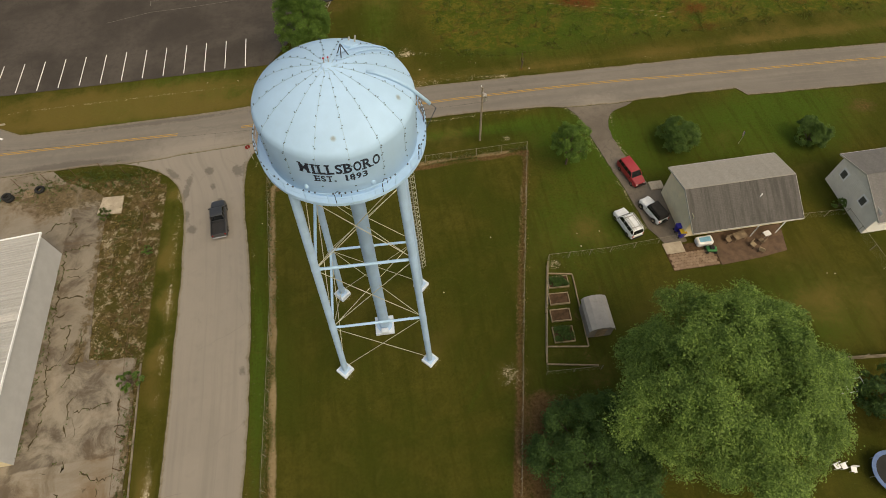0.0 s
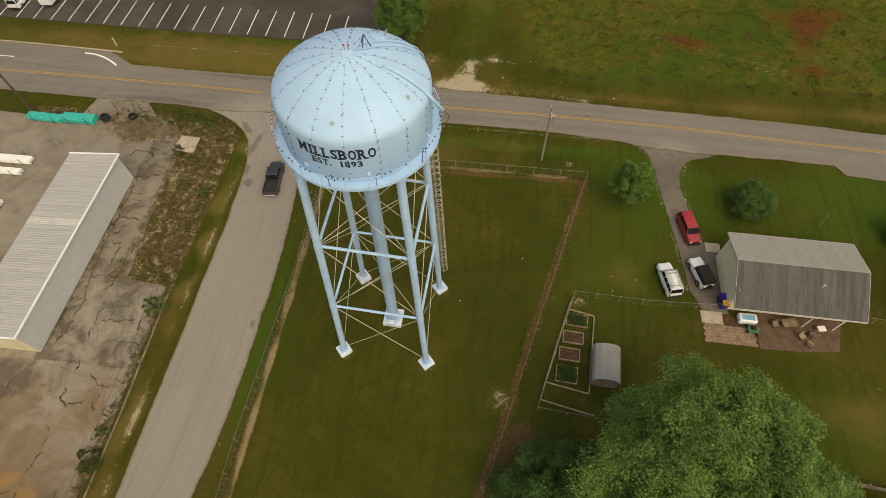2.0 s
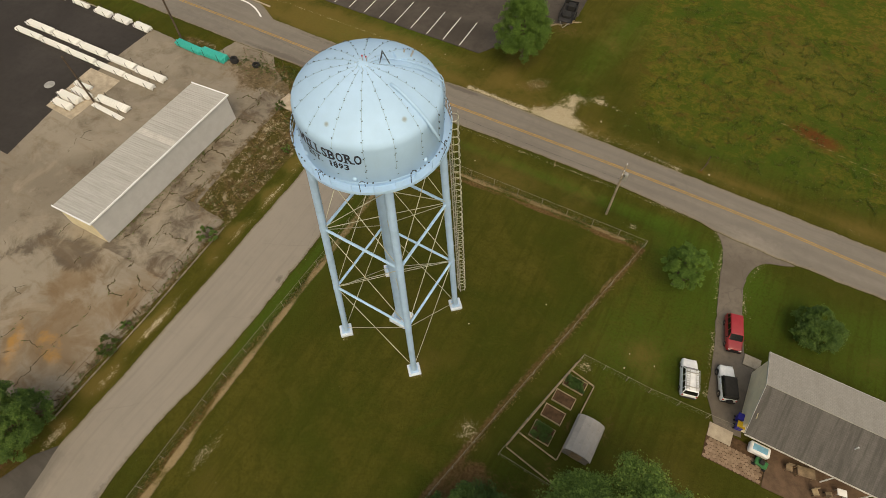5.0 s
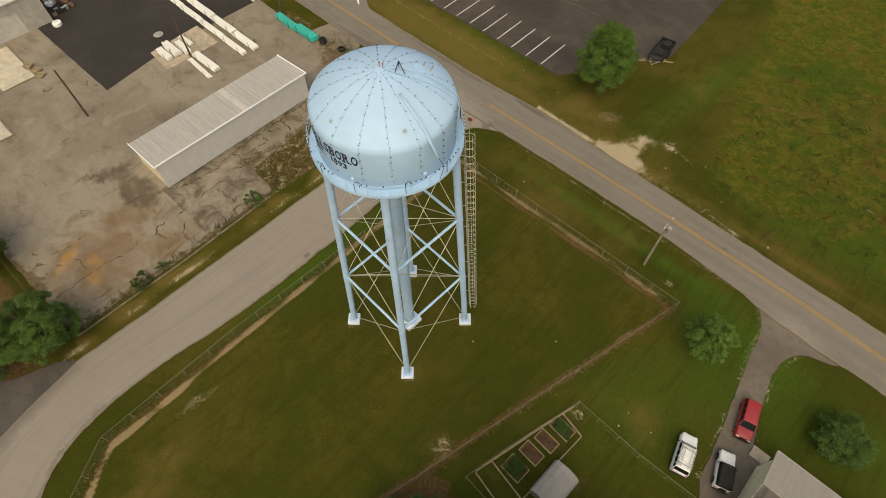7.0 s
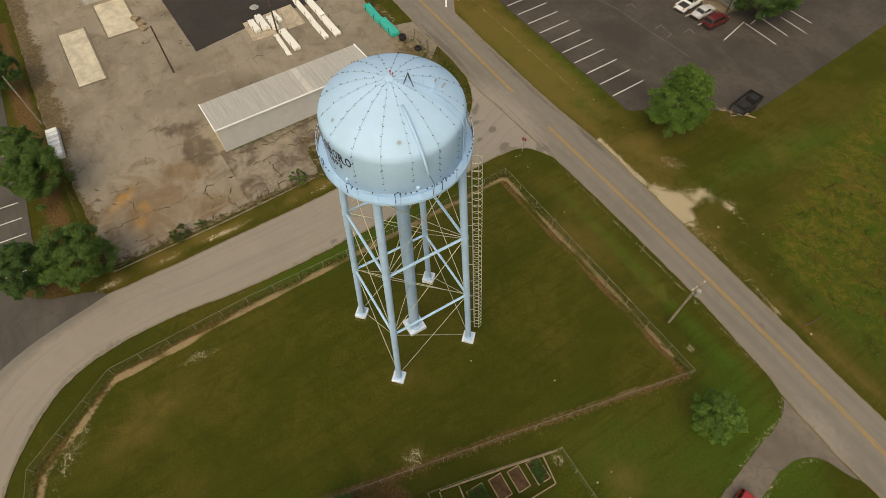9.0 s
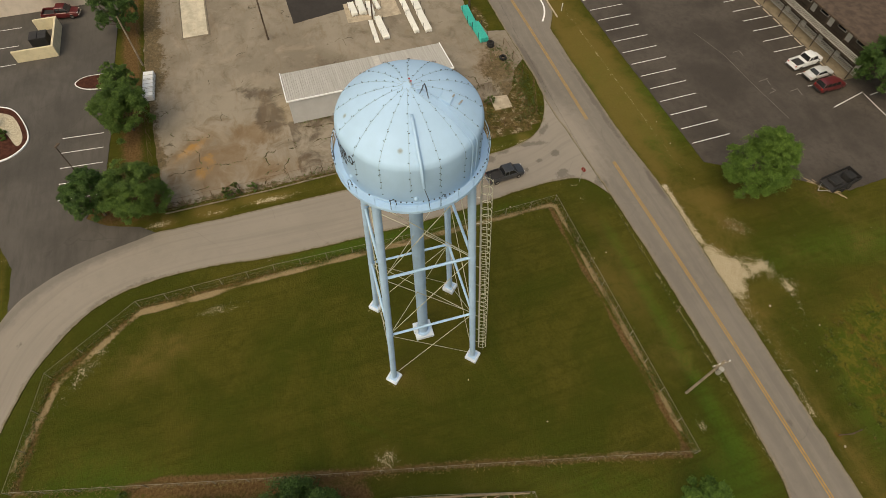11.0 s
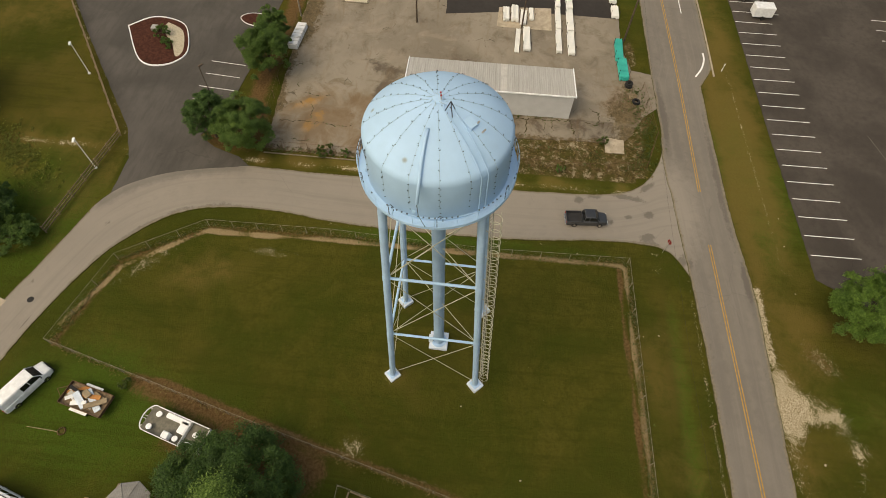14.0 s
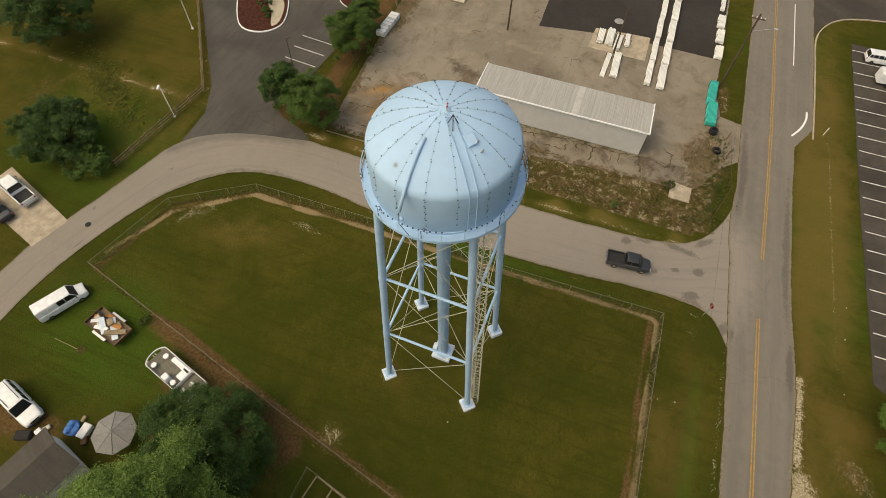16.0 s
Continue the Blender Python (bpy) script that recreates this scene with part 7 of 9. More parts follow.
def small_table(x, y, name, label, w, d, h, top, leg):
    t = thing(name, label, "table", pose(x, y, 0.06, 0, 0, 12))
    bm = bmesh.new()
    box(bm, (-w / 2, -d / 2, h - 0.06), (w / 2, d / 2, h), 0.02)
    part("tabletop", bm, top, t)
    for sx in (-1, 1):
        for sy in (-1, 1):
            bm = bmesh.new()
            rod(bm, (sx * (w / 2 - 0.08), sy * (d / 2 - 0.08), 0), (sx * (w / 2 - 0.08), sy * (d / 2 - 0.08), h - 0.05), 0.03, 6)
            part("leg", bm, leg, t)
    return t


small_table(36.5, 27.2, "patio_table", "dark wooden patio table", 1.5, 0.9, 0.72, TIMBER, TIMBER)
small_table(39.6, 27.0, "side_table", "pale side table by the porch post", 0.8, 0.6, 0.6, WHITE, STEEL)
bm = bmesh.new()
box(bm, (31.6, 26.8, 0.03), (33.4, 27.8, 0.75), 0.12)
tub = solo("water_table", bm, WHITE, "white plastic play tub with a blue inside", "tub")
bm = bmesh.new()
box(bm, (31.85, 27.0, 0.7), (33.15, 27.6, 0.765), 0.02)
part("water", bm, plain("blue_liner", (0.20, 0.45, 0.62), 0.3), tub, "pale blue liner")
mow = thing("lawn_mower", "small green lawn mower on the patio", "mower", pose(32.9, 26.2, 0.04, 0, 0, -10))
bm = bmesh.new()
box(bm, (-0.55, -0.35, 0.2), (0.55, 0.35, 0.55), 0.08)
part("deck", bm, plain("mower_green", (0.03, 0.16, 0.05), 0.5), mow)
bm = bmesh.new()
box(bm, (-0.25, -0.22, 0.55), (0.2, 0.22, 0.78), 0.06)
part("engine", bm, BLACK, mow, "black engine cover")
for sx in (-0.45, 0.45):
    for sy in (-0.38, 0.38):
        bm = bmesh.new()
        rod(bm, (sx, sy - 0.05, 0.17), (sx, sy + 0.05, 0.17), 0.17, 12)
        part("wheel", bm, BLACK, mow)

# flag on the lawn
flag = thing("flag", "striped red and white flag on a thin pole", "flag", pose(42.6, 40.4, 0, 0, 0, 62) @ Matrix.Diagonal((0.62, 0.62, 0.75, 1)))
bm = bmesh.new()
rod(bm, (0, 0, -0.1), (0, 0, 2.6), 0.03, 8)
part("pole", bm, STEEL, flag)
FLAGRED, FLAGBLUE = plain("flag_red", (0.42, 0.05, 0.05), 0.9), plain("flag_blue", (0.04, 0.05, 0.18), 0.9)
for k in range(7):
    bm = bmesh.new()
    vs = []
    for j in range(7):
        u = j / 6
        for z in (2.5 - k * 0.11, 2.5 - (k + 1) * 0.11):
            vs.append(bm.verts.new((0.04 + u * 1.15, 0.10 * math.sin(u * 6), z - u * 0.3)))
    for j in range(6):
        f = bm.faces.new((vs[2 * j], vs[2 * j + 1], vs[2 * j + 3], vs[2 * j + 2]))
    bmesh.ops.solidify(bm, geom=bm.faces[:], thickness=0.01)
    part("stripe", bm, FLAGRED if k % 2 == 0 else WHITE, flag)
bm = bmesh.new()
box(bm, (0.04, -0.02, 2.12), (0.45, 0.07, 2.49), 0.0)
part("canton", bm, FLAGBLUE, flag, "dark blue corner field")

# back yard behind the maple
tramp = thing("trampoline", "round black trampoline with a blue rim", "trampoline", pose(39.0, 1.9, 0))
bm = bmesh.new()
lathe(bm, [(0, 0.80), (1.5, 0.80), (1.5, 0.83), (0, 0.83)], 28)
part("mat", bm, BLACK, tramp)
bm = bmesh.new()
lathe(bm, [(1.5, 0.80), (1.85, 0.80), (1.85, 0.86), (1.5, 0.86), (1.5, 0.80)], 28)
part("rim", bm, plain("blue_pad", (0.09, 0.15, 0.30), 0.6), tramp, "blue padded rim")
for k in range(6):
    bm = bmesh.new()
    a = k * math.pi / 3
    rod(bm, (1.7 * math.cos(a), 1.7 * math.sin(a), 0), (1.7 * math.cos(a), 1.7 * math.sin(a), 0.8), 0.04, 6)
    part("leg", bm, STEEL, tramp)
swing = thing("swing_frame", "white metal swing frame beside the maple", "swing", pose(37.9, 9.4, 0, 0, 0, 0))
for y in (-0.6, 0.6):
    bm = bmesh.new()
    rod(bm, (-2.0, y, 1.9), (1.9, y, 1.9), 0.05, 6)
    part("beam", bm, WHITE, swing)
for x in (-1.9, -1.2, -0.5, 0.2, 0.9, 1.9):
    bm = bmesh.new()
    rod(bm, (x, -0.6, 1.9), (x, 0.6, 1.9), 0.035, 6)
    part("rung", bm, WHITE, swing)
for x in (-2.0, 1.9):
    for y in (-0.6, 0.6):
        bm = bmesh.new()
        rod(bm, (x, y * 1.4, 0), (x, y, 1.9), 0.05, 6)
        part("leg", bm, WHITE, swing)
for x, y, a in ((34.7, 3.2, 10), (35.3, 3.1, 5), (36.0, 2.7, -20)):
    c = thing("lawn_chair", "white plastic lawn chair on the grass", "chair", pose(x, y, 0, 0, 0, a), "white lawn chairs")
    bm = bmesh.new()
    box(bm, (-0.25, -0.25, 0.36), (0.25, 0.25, 0.41), 0.02)
    part("seat", bm, WHITE, c)
    bm = bmesh.new()
    box(bm, (-0.25, 0.22, 0.41), (0.25, 0.27, 0.85), 0.02)
    part("backrest", bm, WHITE, c)
    for sx in (-0.2, 0.2):
        for sy in (-0.2, 0.2):
            bm = bmesh.new()
            rod(bm, (sx, sy, -0.02), (sx, sy, 0.37), 0.03, 6)
            part("leg", bm, WHITE, c)

# ---- pipe stacks in the yard ----
PIPEWHITE = plain("white_pipe", (0.78, 0.78, 0.75), 0.5, 0, 4, 0.07, 0, 0.4, 0.3, (0.5, 0.44, 0.34))
TEAL = plain("teal_pipe", (0.03, 0.42, 0.36), 0.45, 0, 4, 0.12, 0, 0.4)
STAKE = plain("dark_stake", (0.03, 0.022, 0.018), 0.9)


def pipe_stack(label, x, y, turn, length, across, layers, r, material, z=0.05, stakes=2):
    s = thing("pipe_bundle", label, "pipe bundle", pose(x, y, z, 0, 0, turn), "pipe bundles in the yard")
    rng = random.Random(int(x * 7 + y * 3))
    base = bmesh.new()
    rod(base, (-length / 2, 0, 0), (length / 2, 0, 0), r, 8)
    me = mesh_of(base, "pipe", material)
    for l in range(layers):
        for k in range(across - (l % 2)):
            o = new("pipe", me)
            o.parent = s
            o.location = ((rng.random() - 0.5) * 0.25, (k - (across - 1) / 2 + 0.5 * (l % 2)) * 2 * r, 0.08 + r + l * 1.75 * r)
    w = across * r
    for sx in (-0.3, 0.32)[:stakes]:
        bm = bmesh.new()
        box(bm, (sx * length - 0.05, -w - 0.05, 0.0), (sx * length + 0.05, w + 0.05, 0.08))
        part("bearer", bm, TIMBER, s, "timber bearer")
        for sy in (-1, 1):
            bm = bmesh.new()
            rod(bm, (sx * length, sy * (w + 0.06), 0), (sx * length, sy * (w + 0.06) * 1.05, layers * 1.75 * r + 0.7), 0.035, 5)
            part("stake", bm, STAKE, s, "dark upright stake")


for k, (x0, w) in enumerate(((-55.2, 6), (-61.0, 6), (-66.8, 6), (-72.6, 6), (-78.5, 6))):
    pipe_stack("bundle of white plastic pipes on bearers", x0, 38.5, 1, 5.4, w, 3, 0.09, PIPEWHITE, 0.055)
    pipe_stack("bundle of white plastic pipes on bearers", x0 - 0.3, 36.6, 1, 5.4, w - 1, 3, 0.085, PIPEWHITE, 0.055)
for k, (x, y, l) in enumerate(((-64.4, 46.0, 3.0), (-68.6, 45.9, 3.2), (-72.6, 45.8, 3.2), (-77.6, 45.7, 3.4), (-82.5, 45.6, 3.2))):
    pipe_stack("short bundle of white plastic pipes", x, y, -1, l, 7 if k < 3 else 4, 3, 0.085, PIPEWHITE, 0.055)
pipe_stack("white plastic pipes on the concrete slab", -55.4, 31.6, 2, 5.6, 6, 3, 0.09, PIPEWHITE, 0.05)
pipe_stack("white plastic pipes on the concrete slab", -55.0, 30.2, -2, 5.8, 4, 1, 0.09, PIPEWHITE, 0.05)
pipe_stack("white plastic pipes on the concrete slab", -61.4, 28.2, 2, 3.2, 5, 3, 0.10, PIPEWHITE, 0.062)
pipe_stack("white plastic pipes on the concrete slab", -61.6, 29.6, 1, 3.6, 6, 4, 0.10, PIPEWHITE, 0.062)
pipe_stack("white plastic pipes on the concrete slab", -60.8, 31.0, -2, 3.4, 5, 3, 0.10, PIPEWHITE, 0.062)
pipe_stack("white plastic pipes on the concrete slab", -62.0, 32.3, 4, 3.0, 4, 2, 0.10, PIPEWHITE, 0.062)
pipe_stack("bundle of teal plastic pipes by the fence", -54.6, 45.9, -2, 4.8, 8, 4, 0.075, TEAL, 0.045)
pipe_stack("bundle of teal plastic pipes by the fence", -49.9, 46.1, 1, 4.4, 9, 5, 0.075, TEAL, 0.045)


def tyre_stack(x, y, n):
    t = thing("tyre_stack", "stack of old black tyres", "tyre", pose(x, y, 0.03), "tyre stacks by the fence")
    for k in range(n):
        bm = bmesh.new()
        lathe(bm, [(0.32, 0.02), (0.52, 0.0), (0.58, 0.10), (0.52, 0.22), (0.32, 0.20), (0.32, 0.02)], 18)
        o = part("tyre", bm, BLACK, t)
        o.location = (0.06 * math.sin(k * 2.1), 0.05 * math.cos(k * 3), k * 0.23)


tyre_stack(-46.6, 46.7, 3)
tyre_stack(-43.2, 47.5, 2)
bm = bmesh.new()
for k in range(6):
    box(bm, (-45.0 + k * 0.2, 46.6, 0.1), (-44.86 + k * 0.2, 47.8, 0.14))
box(bm, (-45.0, 46.65, -0.05), (-43.86, 46.75, 0.1))
box(bm, (-45.0, 47.6, -0.05), (-43.86, 47.7, 0.1))
solo("pallet", bm, TIMBER, "weathered wooden pallet beside the tyres", "pallet")

# ---- works yard: far end ----
WALLGREY = plain("grey_block_wall", (0.36, 0.345, 0.31), 0.85, 0, 5, 0.12, 0.1, 0.3, 0.35)
works = thing("works_building", "grey block workshop with a pale roller door", "building", pose(-82, 13.5, 0))
for lo, hi, nm in (((-14, -7, -0.2), (-0.3, 7, 5.0), "wall"), ((-0.3, 3.2, -0.2), (0, 7, 5.0), "wall"), ((-0.3, -7, -0.2), (0, -2.4, 5.0), "wall"), ((-0.3, -2.4, 3.6), (0, 3.2, 5.0), "wall")):
    bm = bmesh.new()
    box(bm, lo, hi)
    part(nm, bm, WALLGREY, works)
def roller_door(x, y0, y1, z, rows):
    bm = bmesh.new()
    box(bm, (x, y0, z), (x + 0.02, y1, z + rows * 0.3))
    door = part("roller_door", bm, ROOFPALE, works, "pale slatted roller door")
    for k in range(rows):
        bm = bmesh.new()
        box(bm, (x + 0.022, y0 + 0.02, z + k * 0.3 + 0.01), (x + 0.06, y1 - 0.02, z + k * 0.3 + 0.28), 0.01)
        part("slat", bm, ROOFPALE, door)


roller_door(-0.2, -2.4, 3.2, 0.0, 12)
bm = bmesh.new()
box(bm, (-14.3, -7.3, 5.0), (0.3, 7.3, 5.2), 0.02)
part("roof", bm, ROOFPALE, works)
DOCK = plain("dusty_concrete", (0.50, 0.455, 0.36), 0.9, 0, 3, 0.2, 0.1, 0.2, 0.5, (0.26, 0.20, 0.13))
RIM = plain("grey_brown_concrete", (0.20, 0.17, 0.13), 0.95, 0, 6, 0.2, 0.2)
for x0, x1, y0, y1 in ((-75.8, -61.8, 1.5, 5.2), (-81.0, -71.2, 8.0, 12.6)):
    slab = paved("loading_slab", [(x0, y0), (x1, y0), (x1, y1), (x0, y1)], 0.09, DOCK, "pale dusty concrete slab with a worn rim", 20 + x0, 0.04, category="slab")
    for a, b in (((x0 - 0.3, y0 - 0.3), (x1 + 0.3, y0 - 0.05)), ((x0 - 0.3, y1 + 0.05), (x1 + 0.3, y1 + 0.3)), ((x1 + 0.05, y0 - 0.05), (x1 + 0.3, y1 + 0.05))):
        bm = bmesh.new()
        box(bm, (a[0], a[1], -0.1), (b[0], b[1], 0.16), 0.03)
        part("rim", bm, RIM, slab, "grey-brown concrete rim")
roller_door(0.004, -6.6, -3.9, 0.05, 10)


def pallet(x, y, z, turn):
    p = thing("pallet", "bare wooden pallet leaning on a pile", "pallet", pose(x, y, z, 0, 0, turn), "pallets in the yard")
    for k in range(7):
        bm = bmesh.new()
        box(bm, (-0.6, -0.5 + k * 0.16, 0.1), (0.6, -0.39 + k * 0.16, 0.13))
        part("slat", bm, TIMBER_PALE, p)
    for k in (-0.5, 0, 0.5):
        bm = bmesh.new()
        box(bm, (k - 0.05, -0.5, 0), (k + 0.05, 0.57, 0.1))
        part("bearer", bm, TIMBER_PALE, p)


for k in range(5):
    pallet(-73.4, 12.9, 0.04 + k * 0.135, 20 + 4 * k)
for k in range(3):
    pallet(-72.0, 13.3, 0.04 + k * 0.135, 25 - 5 * k)
for k in range(2):
    pallet(-70.6, 13.2, 0.04 + k * 0.135, 30)
for x, y, r in ((-80.5, 20.5, 0.7), (-86.5, 22.0, 0.6), (-84.0, 19.0, 0.5)):
    bm = bmesh.new()
    lathe(bm, [(0.0, 0.04), (r, 0.04), (r, 0.5), (r * 0.55, 0.55), (r * 0.5, 0.5), (r * 0.5, 0.2), (0, 0.2)], 18)
    solo("cable_drum", bm, WHITE, "pale empty cable drum on the tar", "cable drum", "cable drums", m=pose(x, y, 0.01))
for x, y in ((-66.8, 30.2),):
    bm = bmesh.new()
    lathe(bm, [(0.0, 0.045), (0.75, 0.045), (0.75, 0.065), (0.0, 0.07)], 24)
    solo("manhole_cover", bm, STEEL, "round grey manhole cover in the tar", "manhole cover", m=pose(x, y, 0))
rng = random.Random(9)
junk = [plain("junk_rust", (0.16, 0.09, 0.05), 0.9), STEEL, TIMBER, BLACK]
for k in range(14):
    bm = bmesh.new()
    s = 0.3 + 0.5 * rng.random()
    box(bm, (-s, -s * 0.5, 0), (s, s * 0.5, 0.25 + 0.4 * rng.random()), 0.04)
    solo("scrap_part", bm, junk[k % 4], "small piece of scrap by the workshop", "scrap", "scrap pieces", m=pose(-83 - 5 * rng.random(), 21 + 4 * rng.random(), 0.045, 0, 0, rng.random() * 180))

# ---- along the parking lot fence ----
crate = thing("white_crate", "long white slatted crate by the fence", "crate", pose(-51.4, -3.7, 0.04, 0, 0, -3))
for k in range(3):
    bm = bmesh.new()
    box(bm, (-2.8 + k * 1.88, -0.72, 0), (-0.96 + k * 1.88, 0.72, 0.85), 0.06)
    sec = part("section", bm, WHITE, crate)
    for j in (0.12, 0.92, 1.72):
        bm = bmesh.new()
        box(bm, (-2.86 + k * 1.88 + j, -0.735, 0.0), (-2.78 + k * 1.88 + j, 0.735, 0.875), 0.01)
        part("batten", bm, STEEL, sec, "grey batten")
enc = thing("bin_enclosure", "cream walled bin enclosure in the parking lot", "enclosure", pose(-66.4, -19.2, 0.04, 0, 0, 0))
for lo, hi in (((3.5, -2.9, 0), (3.8, 2.8, 1.8)), ((-3.8, 2.5, 0), (3.5, 2.8, 1.8)), ((-3.8, -0.6, 0), (-3.5, 2.5, 1.8))):
    bm = bmesh.new()
    box(bm, lo, hi, 0.02)
    part("wall", bm, CREAM, enc)
bin_ = thing("dumpster", "dark steel dumpster inside the enclosure", "dumpster", pose(-66.6, -19.0, 0.04))
bm = bmesh.new()
box(bm, (-1.0, -1.2, 0.15), (1.0, 1.2, 1.4), 0.05)
part("container", bm, BLACK, bin_)
for y in (-0.62, 0.62):
    bm = bmesh.new()
    box(bm, (-1.02, y - 0.58, 1.4), (1.02, y + 0.58, 1.5), 0.03)
    part("lid", bm, BEDDARK, bin_)
STOREWALL = plain("pale_pink_render", (0.60, 0.53, 0.46), 0.85, 0, 4, 0.08, 0.1, 0.2, 0.2)
store = thing("store_building", "pale store wall with a green awning", "building", pose(-75.3, -18.5, 0))
for lo, hi, nm, mt in (((-18, -14, -0.2), (0, 9, 3.9), "wall", STOREWALL), ((-18.3, -14.3, 3.9), (0.15, 9.15, 4.15), "roof", ROOFPALE), ((0.01, 0.5, 2.35), (1.2, 4.1, 3.1), "awning", plain("awning_green", (0.02, 0.07, 0.035), 0.8))):
    bm = bmesh.new()
    box(bm, lo, hi, 0.03)
    part(nm, bm, mt, store)


# planted islands
def island(label, outline, seed, mulch=MULCH):
    t = thing("planted_island", label, "planting bed", pose(0, 0, 0))
    c = smooth_line(outline + [outline[0]], 5)[:-1]
    n = len(c)
    cx, cy = sum(p[0] for p in c) / n, sum(p[1] for p in c) / n
    inner = [(cx + (x - cx) * 0.965, cy + (y - cy) * 0.965) for x, y in c]
    bm = bmesh.new()
    lo, hi = [], []
    for ring, z in ((c, 0.0), (c, 0.18), (inner, 0.18), (inner, 0.0)):
        lo.append([bm.verts.new((x, y, z)) for x, y in ring])
    for a, b in zip(lo, lo[1:]):
        for i in range(n):
            bm.faces.new((a[i], a[(i + 1) % n], b[(i + 1) % n], b[i]))
    part("kerb", bm, WHITE, t, "white painted concrete kerb")
    bm = bmesh.new()
    prism(bm, inner, -0.1, 0.12)
    part("mulch", bm, mulch, t, "red brown bark mulch")
    return t


isl = island("kerbed island with red mulch and a shrub", [(-50.8, -30.4), (-53.6, -27.2), (-52.8, -22.6), (-49.8, -20.4), (-45.2, -19.2), (-42.4, -21.6), (-43.2, -25.6)], 1)
bm = bmesh.new()
prism(bm, smooth_line([(-52.4, -24.6), (-50.6, -21.6), (-46.2, -20.0), (-44.6, -20.6), (-47.5, -22.2), (-50.4, -24.6), (-52.4, -24.6)], 4)[:-1], 0.1, 0.15)
part("gravel", bm, plain("pale_gravel", (0.45, 0.40, 0.30), 0.95, 0, 30, 0.4, 0.6), isl, "pale gravel")
bm = bmesh.new()
box(bm, (-50.9, -26.3, 0.1), (-49.9, -25.4, 0.7), 0.04)
part("utility_box", bm, STEEL, isl, "grey utility box")
island("small kerbed island with red mulch", [(-56.3, -8.9), (-56.5, -12.4), (-55.2, -13.9), (-53.6, -12.2), (-53.4, -8.9)], 2)
build_tree("shrub", "yellow-green shrub on the island", -49.4, -24.2, 1.5, 1.5, MIDGREEN, 41, 0.0, 24, 160, 0.10, "shrub", 0.05)
build_tree("shrub", "yellow-green shrub on the island", -47.0, -22.8, 1.2, 1.2, MIDGREEN, 42, 0.0, 20, 160, 0.10, "shrub", 0.05)

# ---- motel ----
MOTELROOF = plain("brown_flat_roof", (0.085, 0.062, 0.048), 0.95, 0, 5, 0.25, 0.2, 0.2, 0.4, (0.13, 0.10, 0.08))
# walkway concrete with the shade under the overhang put into its colour
MOTELWALK = plain("shaded_concrete", (0.20, 0.165, 0.115), 0.95, 0, 6, 0.2, 0.2)
RAILING = plain("grey_white_railing", (0.42, 0.41, 0.38), 0.7, 0, 5, 0.1)
MOTELWALL = plain("brown_motel_wall", (0.065, 0.05, 0.038), 0.9, 0, 5, 0.15)
motel = thing("motel", "two-storey motel with white balcony railings and a brown roof", "motel", pose(0, 0, 0))
MX0, MX1 = -72.0, -24.0
bm = bmesh.new()
box(bm, (MX0, 97.6, -0.2), (MX1, 110, 5.4))
part("wall", bm, MOTELWALL, motel)
bm = bmesh.new()
box(bm, (MX0 - 0.3, 95.2, 5.4), (MX1 + 0.3, 110.3, 5.65), 0.02)
part("roof", bm, MOTELROOF, motel)
# balcony floor takes the dark wall colour, which paints in the recess's shade
bm = bmesh.new()
box(bm, (MX0, 95.0, 2.6), (MX1, 97.6, 2.8))
part("balcony_floor", bm, MOTELWALL, motel)
bm = bmesh.new()
box(bm, (MX0, 94.6, -0.2), (MX1, 97.6, 0.14), 0.02)
part("walkway", bm, MOTELWALK, motel, "concrete walkway toned down for shade")
x = MX1 - 0.1
while x > MX0:
    bm = bmesh.new()
    box(bm, (x - 0.06, 95.06, 0.14), (x + 0.06, 95.18, 5.4))
    part("post", bm, MOTELWALL, motel, "dark brown post")
    for z0, yy in ((2.8, 95.0), (0.14, 96.7)):
        for x0 in (x - 3.95, x - 1.95):
            bm = bmesh.new()
            box(bm, (x0, yy, z0 + 0.92), (x0 + 1.9, yy + 0.06, z0 + 1.0))
            pnl = part("railing_panel", bm, RAILING, motel, "grey-white railing panel")
            bm = bmesh.new()
            box(bm, (x0, yy, z0 + 0.06), (x0 + 1.9, yy + 0.06, z0 + 0.14))
            part("bottom_rail", bm, RAILING, pnl)
            for j in range(11):
                bm = bmesh.new()
                box(bm, (x0 + j * 0.185, yy + 0.01, z0 + 0.14), (x0 + 0.07 + j * 0.185, yy + 0.05, z0 + 0.92))
                part("baluster", bm, RAILING, pnl)
    for z0 in (0.14, 2.8):
        bm = bmesh.new()
        box(bm, (x - 1.4, 97.5, z0), (x - 0.5, 97.58, z0 + 2.1), 0.01)
        part("door", bm, RAILING, motel, "grey-white room door")
        bm = bmesh.new()
        box(bm, (x - 3.6, 97.5, z0 + 0.8), (x - 1.8, 97.58, z0 + 2.1), 0.01)
        w = part("window", bm, RAILING, motel, "grey-white framed window")
        bm = bmesh.new()
        box(bm, (x - 3.5, 97.47, z0 + 0.9), (x - 1.9, 97.505, z0 + 2.0))
        part("pane", bm, GLASS, w)
    x -= 4.0
for k in range(16):
    bm = bmesh.new()
    box(bm, (-26.4 - 2.75 * k, 94.1, 0.0), (-24.6 - 2.75 * k, 94.25, 0.16), 0.03)
    solo("wheel_stop", bm, CONCRETE, "pale concrete wheel stop", "wheel stop", "wheel stops at the motel", m=pose(0, 0, 0.04))

